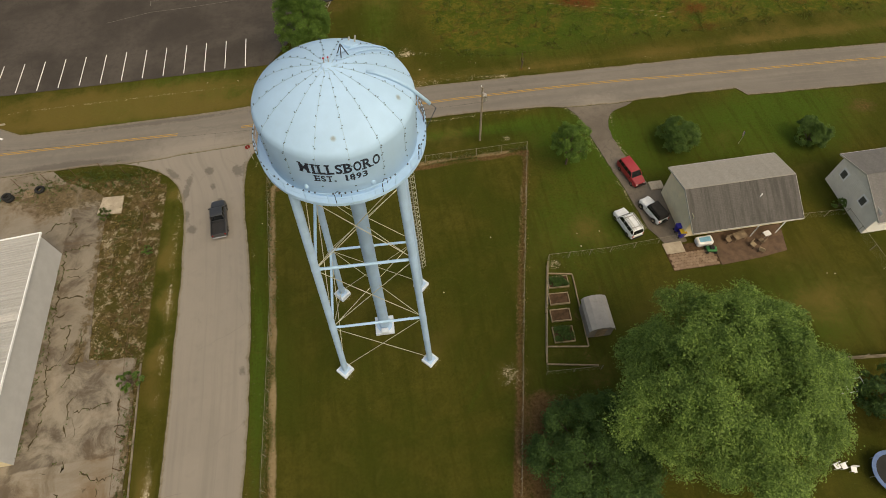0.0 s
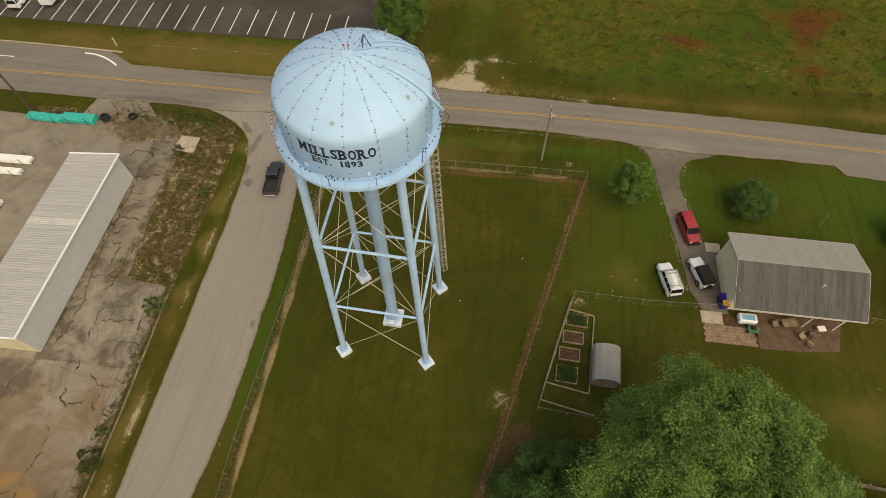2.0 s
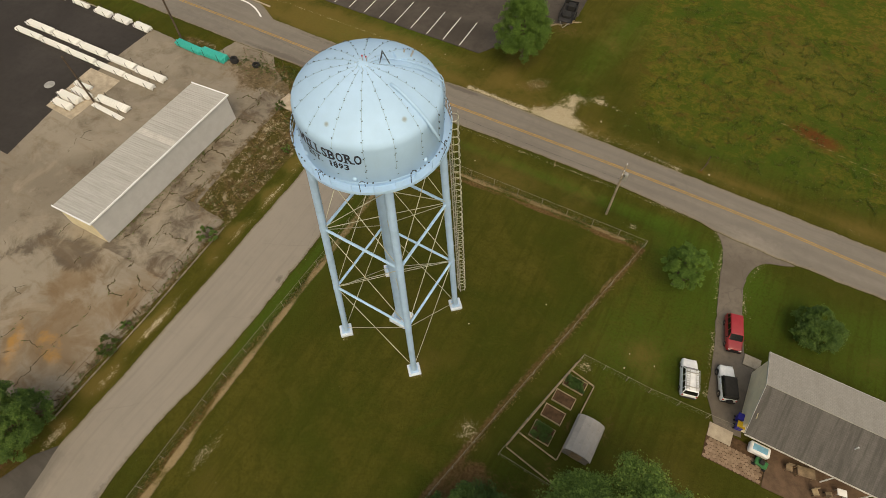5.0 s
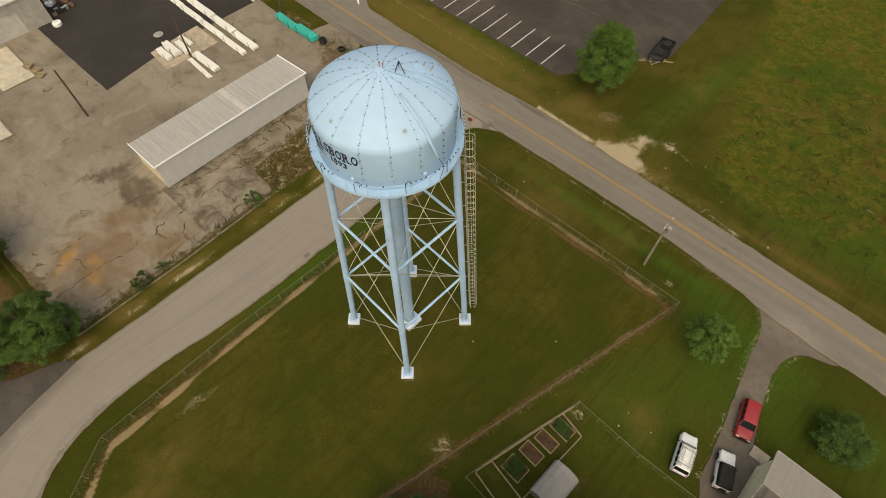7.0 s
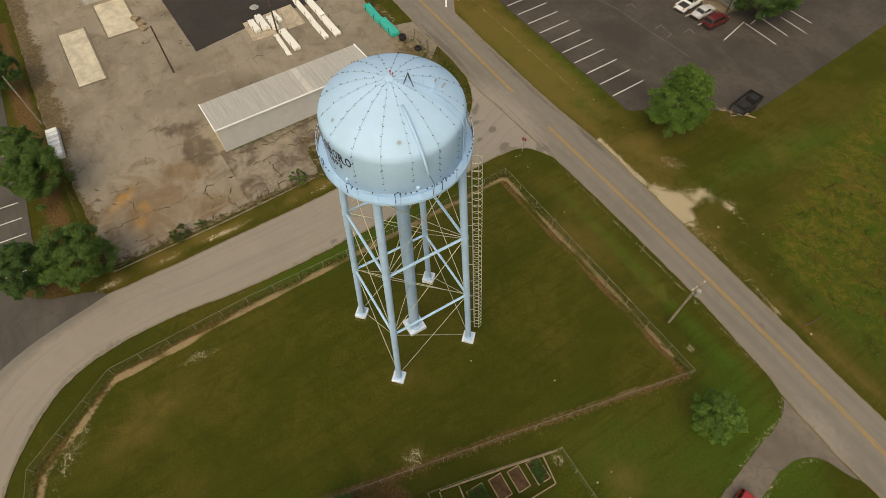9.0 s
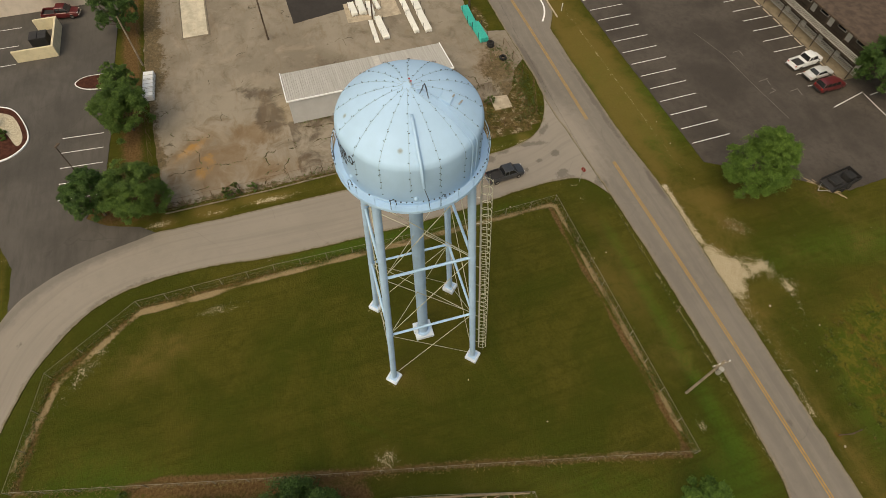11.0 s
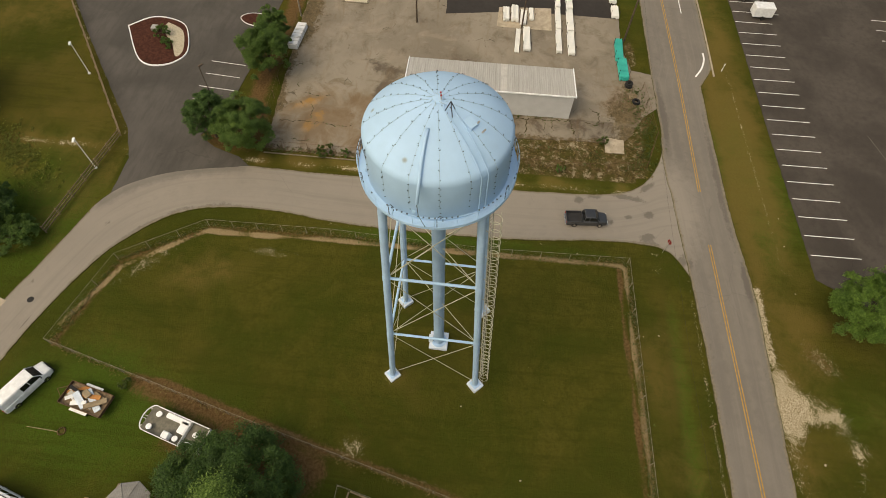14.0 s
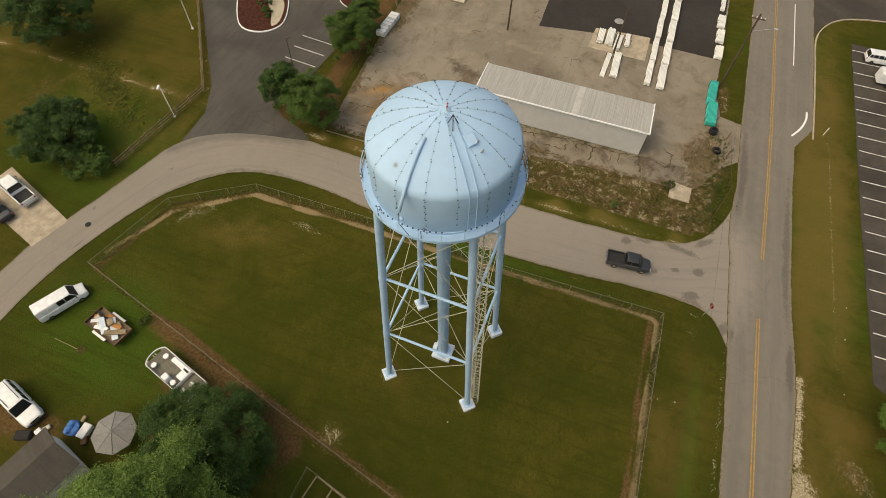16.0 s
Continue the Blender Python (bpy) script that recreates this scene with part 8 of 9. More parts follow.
# dark trailer and planks at the lot corner
dump = thing("flatbed_trailer", "dark loaded trailer at the lot corner", "trailer", pose(-7.5, 80.2, 0.03, 0, 0, 98))
bm = bmesh.new()
box(bm, (-2.4, -1.1, 0.5), (2.4, 1.1, 0.65), 0.02)
part("bed", bm, BEDDARK, dump)
for lo, hi in (((-2.4, -1.1, 0.65), (2.4, -1.02, 1.2)), ((-2.4, 1.02, 0.65), (2.4, 1.1, 1.2)), ((2.32, -1.0, 0.65), (2.4, 1.0, 1.2))):
    bm = bmesh.new()
    box(bm, lo, hi)
    part("side_board", bm, BLACK, dump)
for sy in (-1.2, 1.2):
    for sx in (-0.5, 0.5):
        bm = bmesh.new()
        rod(bm, (sx, sy - 0.12, 0.35), (sx, sy + 0.12, 0.35), 0.35, 14)
        part("wheel", bm, BLACK, dump)
bm = bmesh.new()
path_rod(bm, [(-2.4, 0.7, 0.5), (-3.8, 0, 0.5), (-2.4, -0.7, 0.5)], 0.05, 6)
part("drawbar", bm, STEEL, dump)
for lo, hi in (((0.4, -0.8, 0.65), (1.6, 0.4, 1.5)), ((-1.6, -0.6, 0.65), (-0.4, 0.7, 1.1))):
    bm = bmesh.new()
    box(bm, lo, hi, 0.08)
    solo("scrap_load", bm, BLACK, "dark scrap piled on the trailer", "scrap", "scrap on the trailer", m=pose(-7.5, 80.2, 0.03, 0, 0, 98))
for k in range(7):
    bm = bmesh.new()
    box(bm, (-1.4, -0.07, 0), (1.4, 0.07, 0.05))
    solo("plank", bm, TIMBER_PALE, "loose pale plank on the ground", "plank", "loose planks", m=pose(-6.0 + 0.35 * k - 2.4, 77.4 + 0.3 * k, 0.0, 0, 0, 35 + 17 * math.sin(k * 2)))
box_tr = thing("box_trailer", "small white enclosed trailer in a stall", "trailer", pose(-66.9, 70.2, 0.045, 0, 0, 92))
bm = bmesh.new()
box(bm, (-1.6, -0.95, 0.45), (1.6, 0.95, 2.1), 0.08)
part("box_body", bm, CAR_WHITE, box_tr)
for sy in (-1.0, 1.0):
    bm = bmesh.new()
    rod(bm, (0, sy - 0.1, 0.33), (0, sy + 0.1, 0.33), 0.33, 14)
    part("wheel", bm, BLACK, box_tr)
bm = bmesh.new()
rod(bm, (1.6, 0, 0.5), (2.9, 0, 0.5), 0.05, 6)
part("drawbar", bm, STEEL, box_tr)

# ---- south-west yard ----
trailer = thing("utility_trailer", "open trailer heaped with boards and junk", "trailer", pose(6.4, -10.2, 0, 0, 0, 77))
bm = bmesh.new()
box(bm, (-2.3, -1.1, 0.5), (2.3, 1.1, 0.6), 0.02)
part("bed", bm, TIMBER, trailer)
for lo, hi in (((-2.3, -1.14, 0.6), (2.3, -1.08, 0.95)), ((-2.3, 1.08, 0.6), (2.3, 1.14, 0.95)), ((-2.36, -1.08, 0.6), (-2.3, 1.08, 0.95)), ((2.3, -1.08, 0.6), (2.36, 1.08, 0.95))):
    bm = bmesh.new()
    box(bm, lo, hi)
    part("side_rail", bm, RUSTY, trailer, "rusty side rail")
for sy in (-1.25, 1.25):
    for sx in (-0.45, 0.45):
        bm = bmesh.new()
        rod(bm, (sx, sy - 0.1, 0.33), (sx, sy + 0.1, 0.33), 0.33, 14)
        part("wheel", bm, BLACK, trailer)
    bm = bmesh.new()
    box(bm, (-0.95, sy - 0.14, 0.68), (0.95, sy + 0.14, 0.73), 0.02)
    part("mudguard", bm, WHITE, trailer)
bm = bmesh.new()
path_rod(bm, [(-2.3, 0.8, 0.5), (-3.5, 0, 0.5), (-2.3, -0.8, 0.5)], 0.05, 6)
part("drawbar", bm, RUSTY, trailer)
rng = random.Random(21)
stuffs = [TIMBER_PALE, WHITE, plain("orange_wood", (0.42, 0.19, 0.06), 0.8), STEEL, BLACK, TIMBER_PALE, FOOTING]
TM = pose(6.4, -10.2, 0, 0, 0, 77)
for k in range(16):
    bm = bmesh.new()
    l, w, h = 0.4 + 0.9 * rng.random(), 0.08 + 0.25 * rng.random(), 0.04 + 0.14 * rng.random()
    box(bm, (-l, -w, 0), (l, w, h), 0.01)
    solo("scrap_board", bm, stuffs[k % 7], "piece of scrap wood or metal on the trailer", "scrap", "junk on the trailer", m=TM @ pose((rng.random() - 0.5) * 2.8, (rng.random() - 0.5) * 1.2, 0.6 + 0.03 * k, 0, (rng.random() - 0.5) * 16, (rng.random() - 0.5) * 90))

boat = thing("pontoon_boat", "white pontoon boat with bench seats on a trailer", "boat", pose(8.35, -0.6, 0, 0, 0, -106))
for y in (-0.85, 0.85):
    bm = bmesh.new()
    rod(bm, (-3.2, y, 0.55), (2.8, y, 0.55), 0.30, 14)
    rod(bm, (2.8, y, 0.55), (3.5, y, 0.72), 0.30, 14, 0.06)
    part("pontoon", bm, STEEL, boat, "grey metal float")
bm = bmesh.new()
box(bm, (-3.2, -1.2, 0.86), (3.2, 1.2, 0.95), 0.03)
part("deck", bm, plain("boat_carpet", (0.16, 0.15, 0.12), 0.95, 0, 14, 0.2), boat, "worn grey-green carpet deck")
for lo, hi in (((-3.2, -1.22, 0.95), (2.6, -1.16, 1.5)), ((-3.2, 1.16, 0.95), (2.6, 1.22, 1.5)), ((-3.22, -1.16, 0.95), (-3.16, 1.16, 1.4)), ((-1.25, -1.16, 0.95), (-1.19, 1.16, 1.45))):
    bm = bmesh.new()
    box(bm, lo, hi, 0.01)
    part("side_panel", bm, WHITE, boat)
bm = bmesh.new()
path_rod(bm, [(2.6, -1.19, 1.45)] + [(2.6 + 0.75 * math.sin(radians(a)), -1.19 * math.cos(radians(a)), 1.45) for a in range(15, 180, 15)] + [(2.6, 1.19, 1.45)], 0.06, 6)
part("bow_rail", bm, WHITE, boat)
for lo, hi in (((-1.1, -1.1, 0.95), (1.4, -0.6, 1.35)), ((-1.1, -0.95, 0.95), (-0.3, 0.2, 1.35)), ((-2.6, 0.5, 0.95), (-1.6, 1.05, 1.2))):
    bm = bmesh.new()
    box(bm, lo, hi, 0.08)
    part("bench", bm, BRIGHT, boat, "white padded bench")
bm = bmesh.new()
box(bm, (-0.1, 0.5, 0.95), (0.6, 1.1, 1.75), 0.06)
part("console", bm, BRIGHT, boat, "white steering console")
for x, y in ((2.3, 0.7), (2.1, -0.6), (-0.6, 0.75), (-2.2, -0.2)):
    bm = bmesh.new()
    lathe(bm, [(0.0, 0.95), (0.07, 0.95), (0.07, 1.2), (0.27, 1.22), (0.27, 1.36), (0.0, 1.38)], 14)
    st = part("swivel_seat", bm, BRIGHT, boat, "white round swivel seat")
    st.location = (x, y, 0)
for sy in (-0.4, 0.4):
    bm = bmesh.new()
    rod(bm, (-2.8, sy, 0.26), (3.9, sy * 0.3, 0.26), 0.05, 6)
    part("trailer_beam", bm, STEEL, boat)
for sx in (-0.8, 0.0):
    for sy in (-0.45, 0.45):
        bm = bmesh.new()
        rod(bm, (sx, sy - 0.08, 0.25), (sx, sy + 0.08, 0.25), 0.25, 12)
        part("wheel", bm, BLACK, boat)

# canopy, garage and clutter
CANOPYROOF = shingles("pale_grey_canopy_shingles", (0.25, 0.245, 0.235), 0.3)
gaz = thing("canopy", "grey hip-roofed garden canopy on posts", "canopy", pose(15.15, -1.9, 0, 0, 0, 12))
bm = bmesh.new()
e = [bm.verts.new((2.0 * math.cos(radians(22.5 + 45 * k)), 2.0 * math.sin(radians(22.5 + 45 * k)), 2.15)) for k in range(8)]
e2 = [bm.verts.new((2.0 * math.cos(radians(22.5 + 45 * k)), 2.0 * math.sin(radians(22.5 + 45 * k)), 2.05)) for k in range(8)]
tp = bm.verts.new((0, 0, 2.75))
for k in range(8):
    bm.faces.new((e[k], e[(k + 1) % 8], tp))
    bm.faces.new((e2[k], e2[(k + 1) % 8], e[(k + 1) % 8], e[k]))
bm.faces.new(e2[::-1])
part("roof", bm, CANOPYROOF, gaz)
for k in range(8):
    bm = bmesh.new()
    a = radians(22.5 + 45 * k)
    rod(bm, (2.0 * math.cos(a), 2.0 * math.sin(a), 2.16), (0, 0, 2.76), 0.035, 5)
    part("hip_cap", bm, CANOPYROOF, gaz)
for k in range(0, 8, 2):
    bm = bmesh.new()
    a = radians(22.5 + 45 * k)
    rod(bm, (1.8 * math.cos(a), 1.8 * math.sin(a), -0.05), (1.8 * math.cos(a), 1.8 * math.sin(a), 2.1), 0.05, 6)
    part("post", bm, TIMBER, gaz)
garage = thing("garage", "garage with a dark grey shingle roof", "garage", pose(17.0, -7.7, 0, 0, 0, -16))
GL, GW = 9.0, 5.2
for x0, x1, y0, y1 in ((0.2, 0.35, 0.3, GW - 0.3), (GL - 0.35, GL - 0.2, 0.3, GW - 0.3), (0.35, GL - 0.35, 0.3, 0.45), (0.35, GL - 0.35, GW - 0.45, GW - 0.3)):
    bm = bmesh.new()
    box(bm, (x0, y0, -0.1), (x1, y1, 2.6))
    part("wall", bm, SIDING_W, garage)
for x in (0.2, GL - 0.35):
    bm = bmesh.new()
    a = [bm.verts.new((x, y, z)) for y, z in ((0.3, 2.6), (GW - 0.3, 2.6), (GW / 2, 3.55))]
    b = [bm.verts.new((x + 0.15, y, z)) for y, z in ((0.3, 2.6), (GW - 0.3, 2.6), (GW / 2, 3.55))]
    bm.faces.new(a)
    bm.faces.new(b[::-1])
    for k in range(3):
        bm.faces.new((a[k], a[(k + 1) % 3], b[(k + 1) % 3], b[k]))
    part("gable", bm, SIDING_W, garage)
for y in (0.0, GW):
    bm = bmesh.new()
    slab_between(bm, (-0.1, y, 2.58), (GL + 0.1, y, 2.58), (GL + 0.1, GW / 2, 3.75), (-0.1, GW / 2, 3.75), 0.12)
    part("roof", bm, SHINGLE_BROWN, garage)
bm = bmesh.new()
bmesh.ops.create_icosphere(bm, subdivisions=4, radius=0.7)
for v in bm.verts:
    d = 1 + 0.45 * noise.noise(v.co * 2.2) + 0.22 * abs(noise.noise(v.co * 6.0))
    v.co = Vector((v.co.x * d, v.co.y * d * 0.85, max(-0.15, v.co.z * d * 0.6)))
solo("tarpaulin", bm, plain("blue_tarp", (0.05, 0.18, 0.50), 0.5), "crumpled blue tarpaulin heap", "tarpaulin", m=pose(16.2, -7.0, 0.15))
for k, (x, y, s, mt) in enumerate(((15.9, -5.6, 0.7, WHITE), (16.6, -5.2, 0.45, junk[0]), (17.5, -9.4, 0.5, WHITE), (18.2, -10.6, 0.7, BLACK), (16.9, -9.2, 0.35, STEEL), (15.0, -6.6, 0.3, TIMBER_PALE), (14.3, 0.4, 0.35, RED), (13.6, -3.9, 0.4, TIMBER))):
    bm = bmesh.new()
    box(bm, (-s, -s * 0.6, 0), (s, s * 0.6, s * 0.9), 0.06)
    solo("yard_crate", bm, mt, "boxy piece of yard clutter by the garage", "crate", "yard clutter", m=pose(x, y, -0.01, 0, 0, k * 37))
# fire pit
BURNT = plain("scorched_stone", (0.13, 0.075, 0.045), 0.95, 0, 8, 0.4, 0.3)
fp = thing("fire_pit", "small ring of scorched stones on the grass", "fire pit", pose(9.4, -11.6, 0) @ Matrix.Diagonal((0.62, 0.62, 0.62, 1)))
for k in range(11):
    bm = bmesh.new()
    a = k * 2 * math.pi / 11
    bmesh.ops.create_icosphere(bm, subdivisions=1, radius=0.15, matrix=Matrix.Translation((0.55 * math.cos(a), 0.55 * math.sin(a), 0.08)) @ Matrix.Diagonal((1, 0.8, 0.7, 1)))
    part("stone", bm, BURNT, fp)
bm = bmesh.new()
rod(bm, (0.1, -0.3, 0.2), (-0.1, -3.4, 0.05), 0.03, 5)
solo("pole", bm, TIMBER_PALE, "thin pale pole lying on the grass", "pole", m=pose(9.4, -11.6, 0))
build_tree("bush", "low green bush by the fence", 4.4, -7.4, 0.8, 0.8, WEED, 51, 0.0, 12, 140, 0.09, "bush", 0.04)

# signs and posts
SIGNRED = plain("faded_red_sign", (0.22, 0.025, 0.022), 0.6)


def stop_sign(x, y, turn):
    s = thing("stop_sign", "red octagonal road sign on a steel post", "road sign", pose(x, y, 0, 0, 0, turn))
    bm = bmesh.new()
    rod(bm, (0, 0, -0.2), (0, 0, 2.5), 0.035, 6)
    part("post", bm, STEEL, s)
    bm = bmesh.new()
    rod(bm, (0, -0.03, 2.2), (0, -0.055, 2.2), 0.34, 8)
    part("sign_face", bm, SIGNRED, s)
    bm = bmesh.new()
    box(bm, (-0.24, -0.063, 2.12), (0.24, -0.057, 2.28))
    part("sign_bar", bm, WHITE, s, "pale bar")


stop_sign(-17.6, 48.2, 205)
for x, y, h, mt in ((2.6, 50.4, 1.2, TIMBER), (19.4, 59.8, 1.6, POLE), (-52, 61.3, 1.3, WHITE)):
    bm = bmesh.new()
    rod(bm, (0, 0, -0.2), (0, 0, h), 0.05, 6, 0.04)
    box(bm, (-0.06, -0.06, h - 0.12), (0.06, 0.06, h), 0.01)
    solo("marker_post", bm, mt, "short marker post on the road verge", "post", "marker posts", m=pose(x, y, 0))
bm = bmesh.new()
lathe(bm, [(0.0, 0.045), (0.36, 0.045), (0.36, 0.054), (0.0, 0.056)], 20)
solo("manhole_cover", bm, BLACK, "dark round manhole cover in the street", "manhole cover", m=pose(-3.6, -21.4, 0))


# kerb at the lot entrance
rk = thing("road_kerb", "pale concrete kerb round the grass by the lot entrance", "kerb", pose(0, 0, 0))
line = along(smooth_line([(-50.5, 59.9), (-58.4, 60.15), (-67.3, 60.35), (-73.7, 60.5), (-77.6, 61.6), (-80.7, 63.9), (-82.6, 67.5), (-83.6, 72)], 4) + [(-83.7, 112)], 2.4)
for a, b in zip(line, line[1:]):
    d = b - a
    bm = bmesh.new()
    box(bm, (0.01, -0.1, -0.1), (d.length - 0.01, 0.1, 0.16), 0.02, Matrix.Translation((a.x, a.y, 0)) @ Matrix.Rotation(math.atan2(d.y, d.x), 4, "Z"))
    part("kerb_stone", bm, CONCRETE, rk)


# kerb at the yard edge
OLDKERB = plain("dirty_kerb_concrete", (0.20, 0.17, 0.125), 0.95, 0, 5, 0.3, 0.2, 0.2, 0.7)
yk = thing("yard_kerb", "low worn concrete kerb along the yard", "kerb", pose(0, 0, 0))
for a, b in zip(along([(-27.55, -2.5), (-27.6, 10), (-28.1, 23)], 3.0), along([(-27.55, -2.5), (-27.6, 10), (-28.1, 23)], 3.0)[1:]):
    d = b - a
    bm = bmesh.new()
    box(bm, (0.02, -0.08, -0.1), (d.length - 0.02, 0.08, 0.09), 0.02, Matrix.Translation((a.x, a.y, 0)) @ Matrix.Rotation(math.atan2(d.y, d.x), 4, "Z"))
    part("kerb_stone", bm, OLDKERB, yk)


# ---- cracks of the yard, dark with soil and weeds ----
CRACK = plain("crack_soil", (0.070, 0.056, 0.030), 1.0, 0, 20, 0.4, 0.3, 0.1)
CRACKS = (((-38.7, 37.8), (-37.0, 38.3), (-35.3, 38.5)), ((-37.9, 35.4), (-35.5, 35.4)), ((-37.6, 34.5), (-35.7, 34.3)), ((-37.9, 31.7), (-36.4, 31.9), (-35.0, 31.7)),
          ((-38.3, 29.8), (-36.6, 29.6)), ((-37.0, 28.4), (-35.5, 28.4)), ((-37.5, 23.8), (-36.2, 24.0), (-34.2, 24.2)), ((-38.2, 38), (-38.0, 30), (-37.5, 23.7), (-36.8, 20.3), (-37.5, 15.8)),
          ((-36.0, 27.9), (-36.0, 25.3)), ((-38.6, 42.7), (-37.9, 41.1), (-38.8, 39.8)), ((-41.0, 40.9), (-39.5, 42.1), (-37.5, 41.0)), ((-40.2, 43.9), (-38.8, 43.1)))
CRACKS += (((-34.9, 28.1), (-34.5, 24.0), (-35.6, 21.6)), ((-33.8, 20.7), (-34.6, 19.6), (-34.1, 16.3)), ((-34.0, 19.1), (-32.1, 19.1), (-30.1, 19.7)), ((-29.7, 19.7), (-29.3, 15.9)),
           ((-35.1, 13.9), (-34.0, 14.5), (-33.9, 13.3)), ((-34.0, 11.9), (-33.8, 10.3), (-31.5, 10.5)), ((-32.4, 13.3), (-30.5, 12.4), (-29.5, 12.6)), ((-30.0, 11.6), (-30.6, 10.2), (-28.5, 9.8)))
CRACKS += (((-34.1, 8.3), (-33.5, 7.3), (-33.6, 4.2)), ((-44.7, 14.7), (-44.7, 12.5)), ((-40.0, 11.9), (-39.8, 10.9)), ((-30.0, 17.0), (-28.5, 16.9)), ((-45.3, -3.3), (-45.3, -1.2)),
           ((-41.1, -1.4), (-40.4, -0.9)), ((-39.5, 0.1), (-39.1, 2.0), (-39.4, 4.5)), ((-36.9, 1.9), (-34.7, 2.2)), ((-33.5, -1.9), (-33.8, 1.0), (-33.9, 4.5)), ((-30.3, 0.3), (-30.2, 2.7)), ((-29.2, -1.7), (-28.6, -0.4)))
crack_spots = []
for k, line in enumerate(CRACKS):
    crng = random.Random(k)
    P = along(smooth_line(line, 5), 0.22)
    P = [Vector((v.x + 0.28 * noise.noise((v.x * 1.3, v.y * 1.3, k)) + 0.10 * crng.gauss(0, 1), v.y + 0.28 * noise.noise((v.y * 1.3, v.x * 1.3, k + 5)) + 0.10 * crng.gauss(0, 1))) for v in P]
    wide = [(0.068 if k < 20 else 0.045) * (0.3 + 1.3 * crng.random() ** 1.5) for _ in P]
    run = []
    for i in range(len(P)):
        if crng.random() < 0.06 or i == len(P) - 1:
            if len(run) > 2:
                left, right = [], []
                for n, h in enumerate(run):
                    d = (P[run[min(n + 1, len(run) - 1)]] - P[run[max(n - 1, 0)]]).normalized()
                    s = Vector((-d.y, d.x)) * (wide[h] if 0 < n < len(run) - 1 else 0.015)
                    left.append(tuple(P[h] - s))
                    right.append(tuple(P[h] + s))
                bm = bmesh.new()
                prism(bm, left + right[::-1], 0.02, 0.046)
                part("crack", bm, CRACK, yard)
            run = []
        else:
            run.append(i)
        if crng.random() < 0.3:
            crack_spots.append((P[i].x + 0.06 * crng.gauss(0, 1), P[i].y + 0.06 * crng.gauss(0, 1)))


# ---- weeds ----
FIELDWEED = leaf_material("field_weed_leaves", (0.050, 0.075, 0.014), (0.115, 0.135, 0.030), 0.9)
FIELDDRY = leaf_material("brown_field_weeds", (0.062, 0.050, 0.016), (0.120, 0.096, 0.030), 0.9)
SIDEWEED = leaf_material("yellow_weed_leaves", (0.085, 0.110, 0.02), (0.20, 0.21, 0.05), 0.9)
def weeds(name, label, spots, size, material, seed, per=14, tall=0.18):
    rng = np.random.RandomState(seed)
    c = [[x, y, tall * 0.5 * (0.6 + rng.rand())] for x, y in spots]
    V, F = leaf_cloud(rng, c, (tall * (0.6 + 1.2 * rng.rand(len(c)))).tolist(), per, size, 0.6)
    V[:, 2] = np.maximum(V[:, 2], 0.02)
    me = bpy.data.meshes.new(name)
    me.from_pydata(V.tolist(), [], F.tolist())
    me.materials.append(material)
    tagged(new(name, me), label, "weeds", kind="stuff")


rng = np.random.RandomState(77)


def near_line(pts, n, spread):
    out, P = [], along(pts, 0.3)
    for _ in range(n):
        p = P[rng.randint(len(P))]
        out.append((p.x + rng.normal() * spread, p.y + rng.normal() * spread))
    return out


strip_spots = [(x, y) for x, y in zip(-28.6 - 4.6 * rng.rand(900), 23.5 + 24 * rng.rand(900)) if noise.noise((x * 0.5, y * 0.5, 3.0)) > 0.18]
weeds("weeds", "low green weeds on the neglected strip", strip_spots[::2], 0.06, WEED, 1, 14, 0.12)
strip_spots = [(x, y) for x, y in zip(-28.6 - 5.0 * rng.rand(700), 23.5 + 25 * rng.rand(700)) if noise.noise((x * 0.5, y * 0.5, 9.0)) > 0.0]
weeds("dry_weeds", "dry straw-coloured weeds on the neglected strip", strip_spots, 0.06, DRYWEED, 2, 14, 0.12)
weeds("weeds", "tufts of dark weeds in the yard cracks", crack_spots, 0.045, WEED, 31, 16, 0.1)
weeds("weeds", "green weeds along the yard fence", near_line([(-28.2, -3), (-28.4, 10), (-28.9, 24)], 150, 0.3), 0.06, WEED, 3, 14, 0.13)
weeds("weeds", "green weeds along the storage wall", near_line([(-38.2, 15), (-38.4, 37.5), (-44, 38.2)], 90, 0.12), 0.06, WEED, 4, 14, 0.14)
weeds("weeds", "scattered weeds along the road corner", near_line([(-46, 47.6), (-38, 48.4), (-31, 47.5)], 420, 0.9), 0.06, WEED, 5, 14, 0.14)
weeds("dry_weeds", "dry grass along the tower fence", near_line(FENCE, 1500, 0.22), 0.05, DRYWEED, 6, 10, 0.1)
weeds("weeds", "taller green grass along the tower fence", near_line(FENCE[:7], 420, 0.3), 0.06, WEED, 7, 10, 0.14)
field = [(x, y) for x, y in zip(8 + 66 * rng.rand(9000), 61.5 + 32 * rng.rand(9000)) if noise.noise((x * 0.5, y * 0.5, 6.0)) > 0.0]
weeds("field_weeds", "patches of tall green weeds in the field", field, 0.08, FIELDWEED, 8, 7, 0.14)
field = [(x, y) for x, y in zip(8 + 66 * rng.rand(7000), 61 + 33 * rng.rand(7000)) if noise.noise((x * 0.4, y * 0.6, 16.0)) > 0.22]
weeds("dry_field_weeds", "patches of dry brown weeds in the field", field, 0.07, FIELDDRY, 9, 7, 0.12)
lean = rng.normal(size=700)
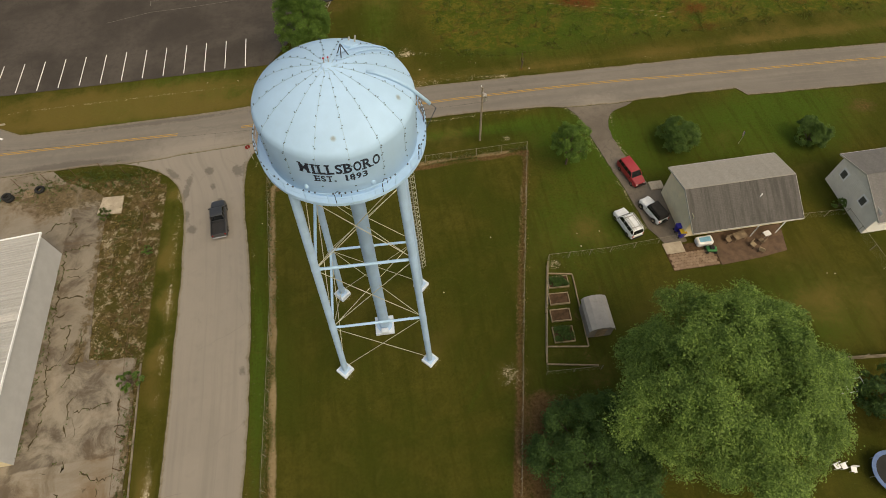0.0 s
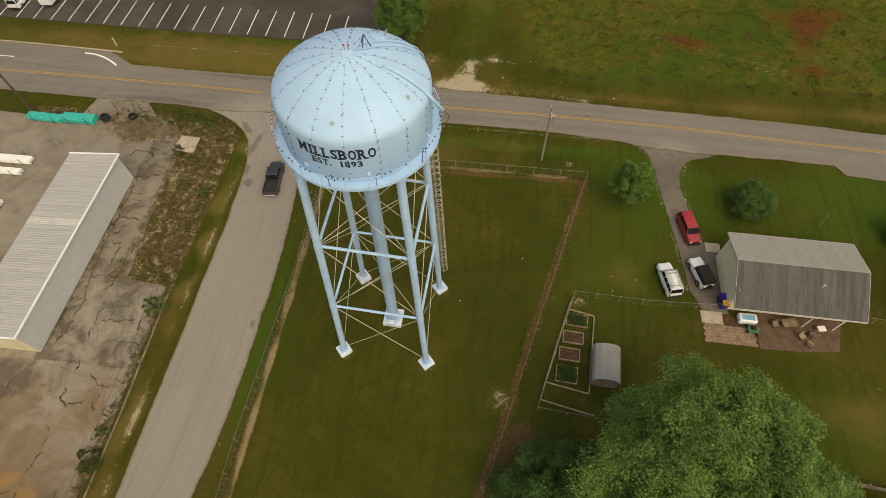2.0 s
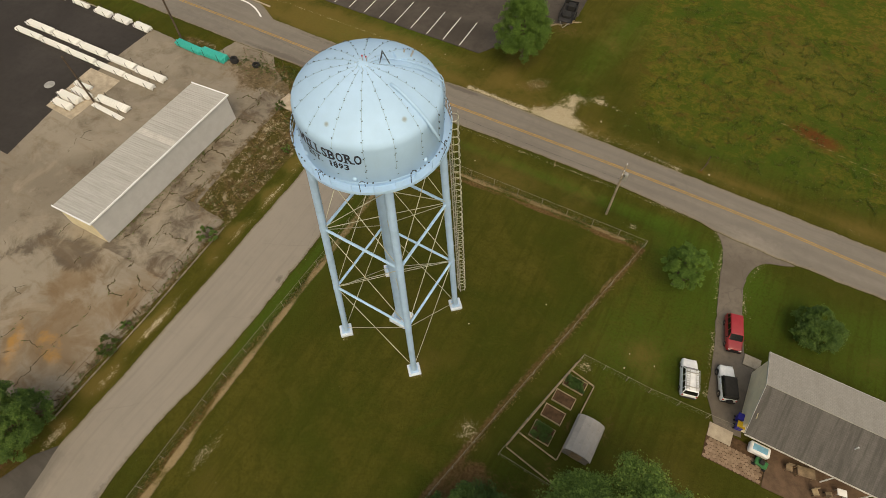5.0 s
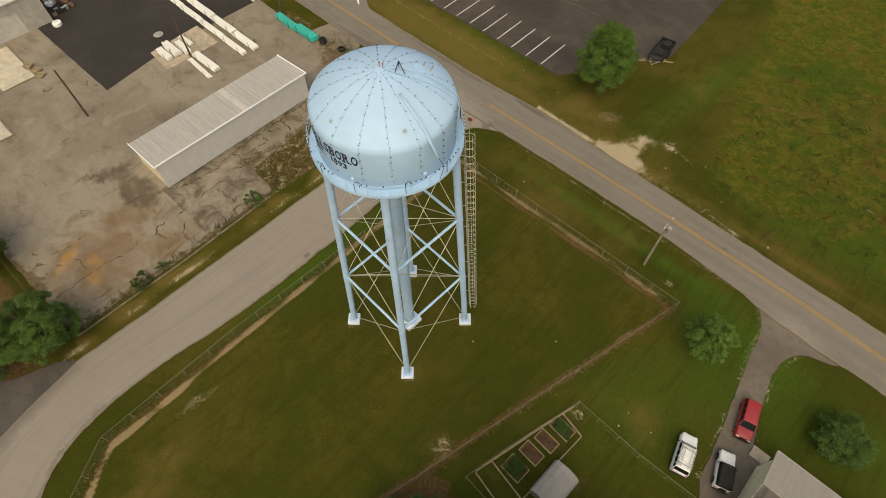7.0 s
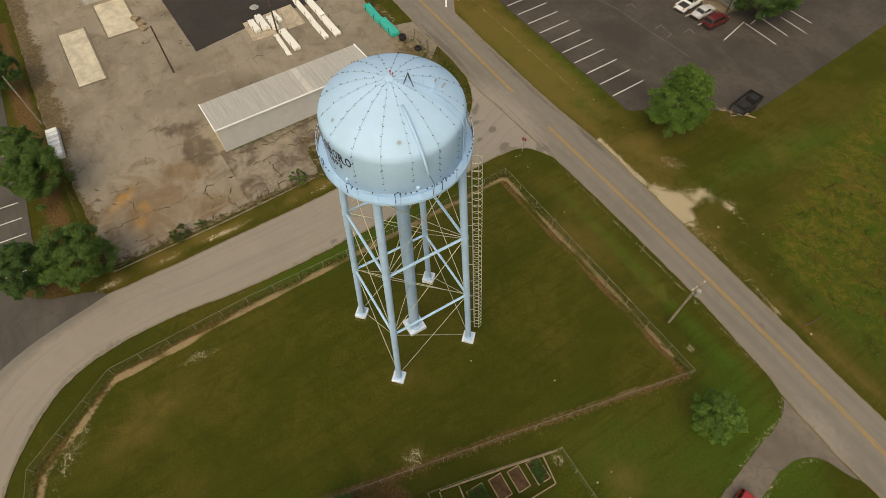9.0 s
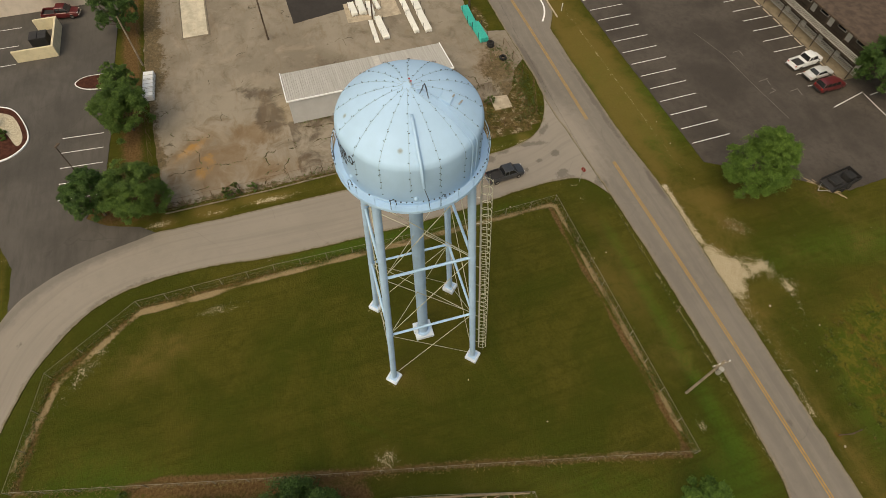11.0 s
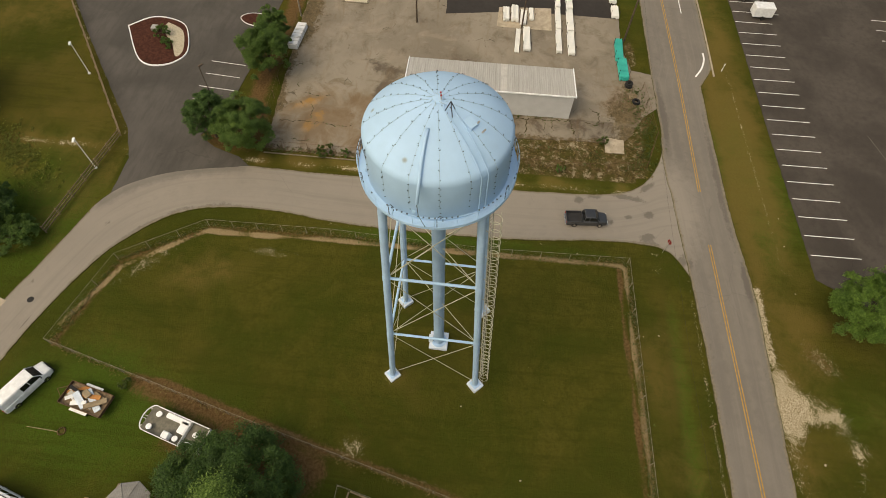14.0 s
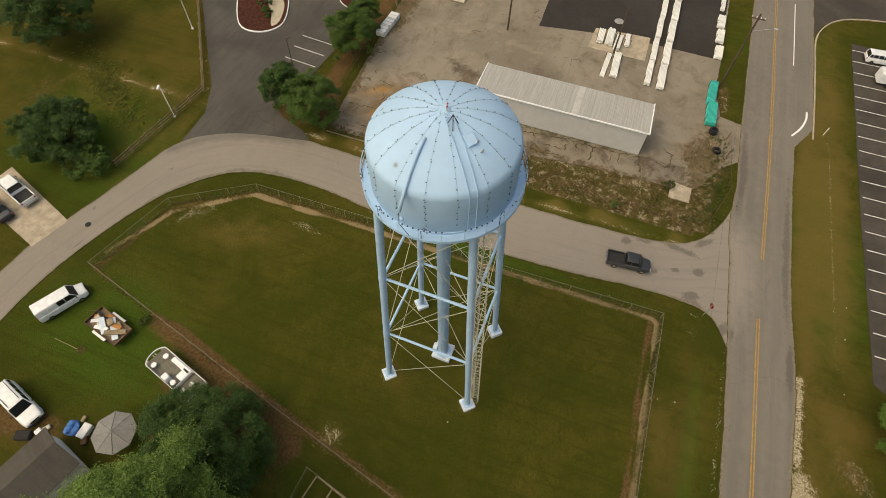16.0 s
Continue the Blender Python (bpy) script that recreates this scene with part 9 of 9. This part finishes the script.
weeds("weeds", "tall weeds in the side lawn", [(x, y) for x, y in zip(-24.2 + 2.2 * lean + 1.2 * rng.normal(size=700), -34.5 + 3.4 * lean + 1.2 * rng.normal(size=700))], 0.09, SIDEWEED, 10, 8, 0.16)
build_tree("bush", "bright green bush by the concrete pad", -34.4, 42.2, 1.1, 0.95, WEED, 61, 0.0, 16, 150, 0.09, "bush", 0.04)
build_tree("bush", "small green bush on the yard fence", -28.9, 36.2, 1.0, 0.7, MIDGREEN, 62, 0.0, 12, 130, 0.09, "bush", 0.04)
build_tree("bush", "green bush on the yard fence", -28.6, 21.0, 1.7, 1.3, MIDGREEN, 63, 0.0, 20, 160, 0.10, "bush", 0.05)
build_tree("bush", "green bush on the yard fence", -28.3, 5.6, 1.5, 1.3, WEED, 64, 0.0, 20, 160, 0.10, "bush", 0.05)
build_tree("bush", "small green bush on the yard fence", -28.4, 8.4, 0.9, 0.8, MIDGREEN, 65, 0.0, 12, 130, 0.09, "bush", 0.04)

# ---- patio stones ----
rng2 = random.Random(5)
shapes = []
for k in range(6):
    bm = bmesh.new()
    n = rng2.choice((5, 6, 7))
    prism(bm, [((0.165 + 0.075 * rng2.random()) * math.cos(2 * math.pi * j / n), (0.165 + 0.075 * rng2.random()) * math.sin(2 * math.pi * j / n)) for j in range(n)], 0.0, 0.035)
    shapes.append(mesh_of(bm, "paving_stone", STONE))
for i in range(15):
    for j in range(6):
        x, y = 28.3 + i * 0.345 + 0.17 * (j % 2), 24.6 + j * 0.335
        if x < 33.3:
            o = new("paving_stone", shapes[rng2.randrange(6)])
            o.parent, o.location = patio, (x, y, 0.025 + 0.01 * rng2.random())
            o.rotation_euler = (0, 0, rng2.random() * 6)


# ---- litter and a leaning post on the grass ----
bm = bmesh.new()
rng = random.Random(21)
for x, y in ((19.1, 30.8), (21.7, 30.7), (19.1, 29.1), (-13.6, 62.7), (-20.1, 63.0), (-24.3, 63.3), (5.1, 60.8), (-6.7, 46.5), (3.1, 25.9), (8.7, 64.6), (13.0, 60.8), (9.4, 31.9), (-6.4, 44.8), (-16.3, 38.1), (20.2, 58.4), (-31.0, 32.0), (44.0, 21.5), (44.8, 21.3)):
    a = 0.05 + 0.06 * rng.random()
    box(bm, (-a, -a * 0.7, -0.02), (a, a * 0.7, 0.05 + 0.05 * rng.random()), 0.015, Matrix.Translation((x, y, 0)) @ Matrix.Rotation(rng.random() * 3, 4, "Z"))
tagged(part("litter", bm, CONCRETE), "small pale scraps of litter on the grass", "litter", kind="stuff")
bm = bmesh.new()
rod(bm, (19.1, 58.6, -0.1), (19.5, 59.3, 1.15), 0.06, 8)
solo("marker_post", bm, POLE, "dark leaning wooden post in bare soil", "post")
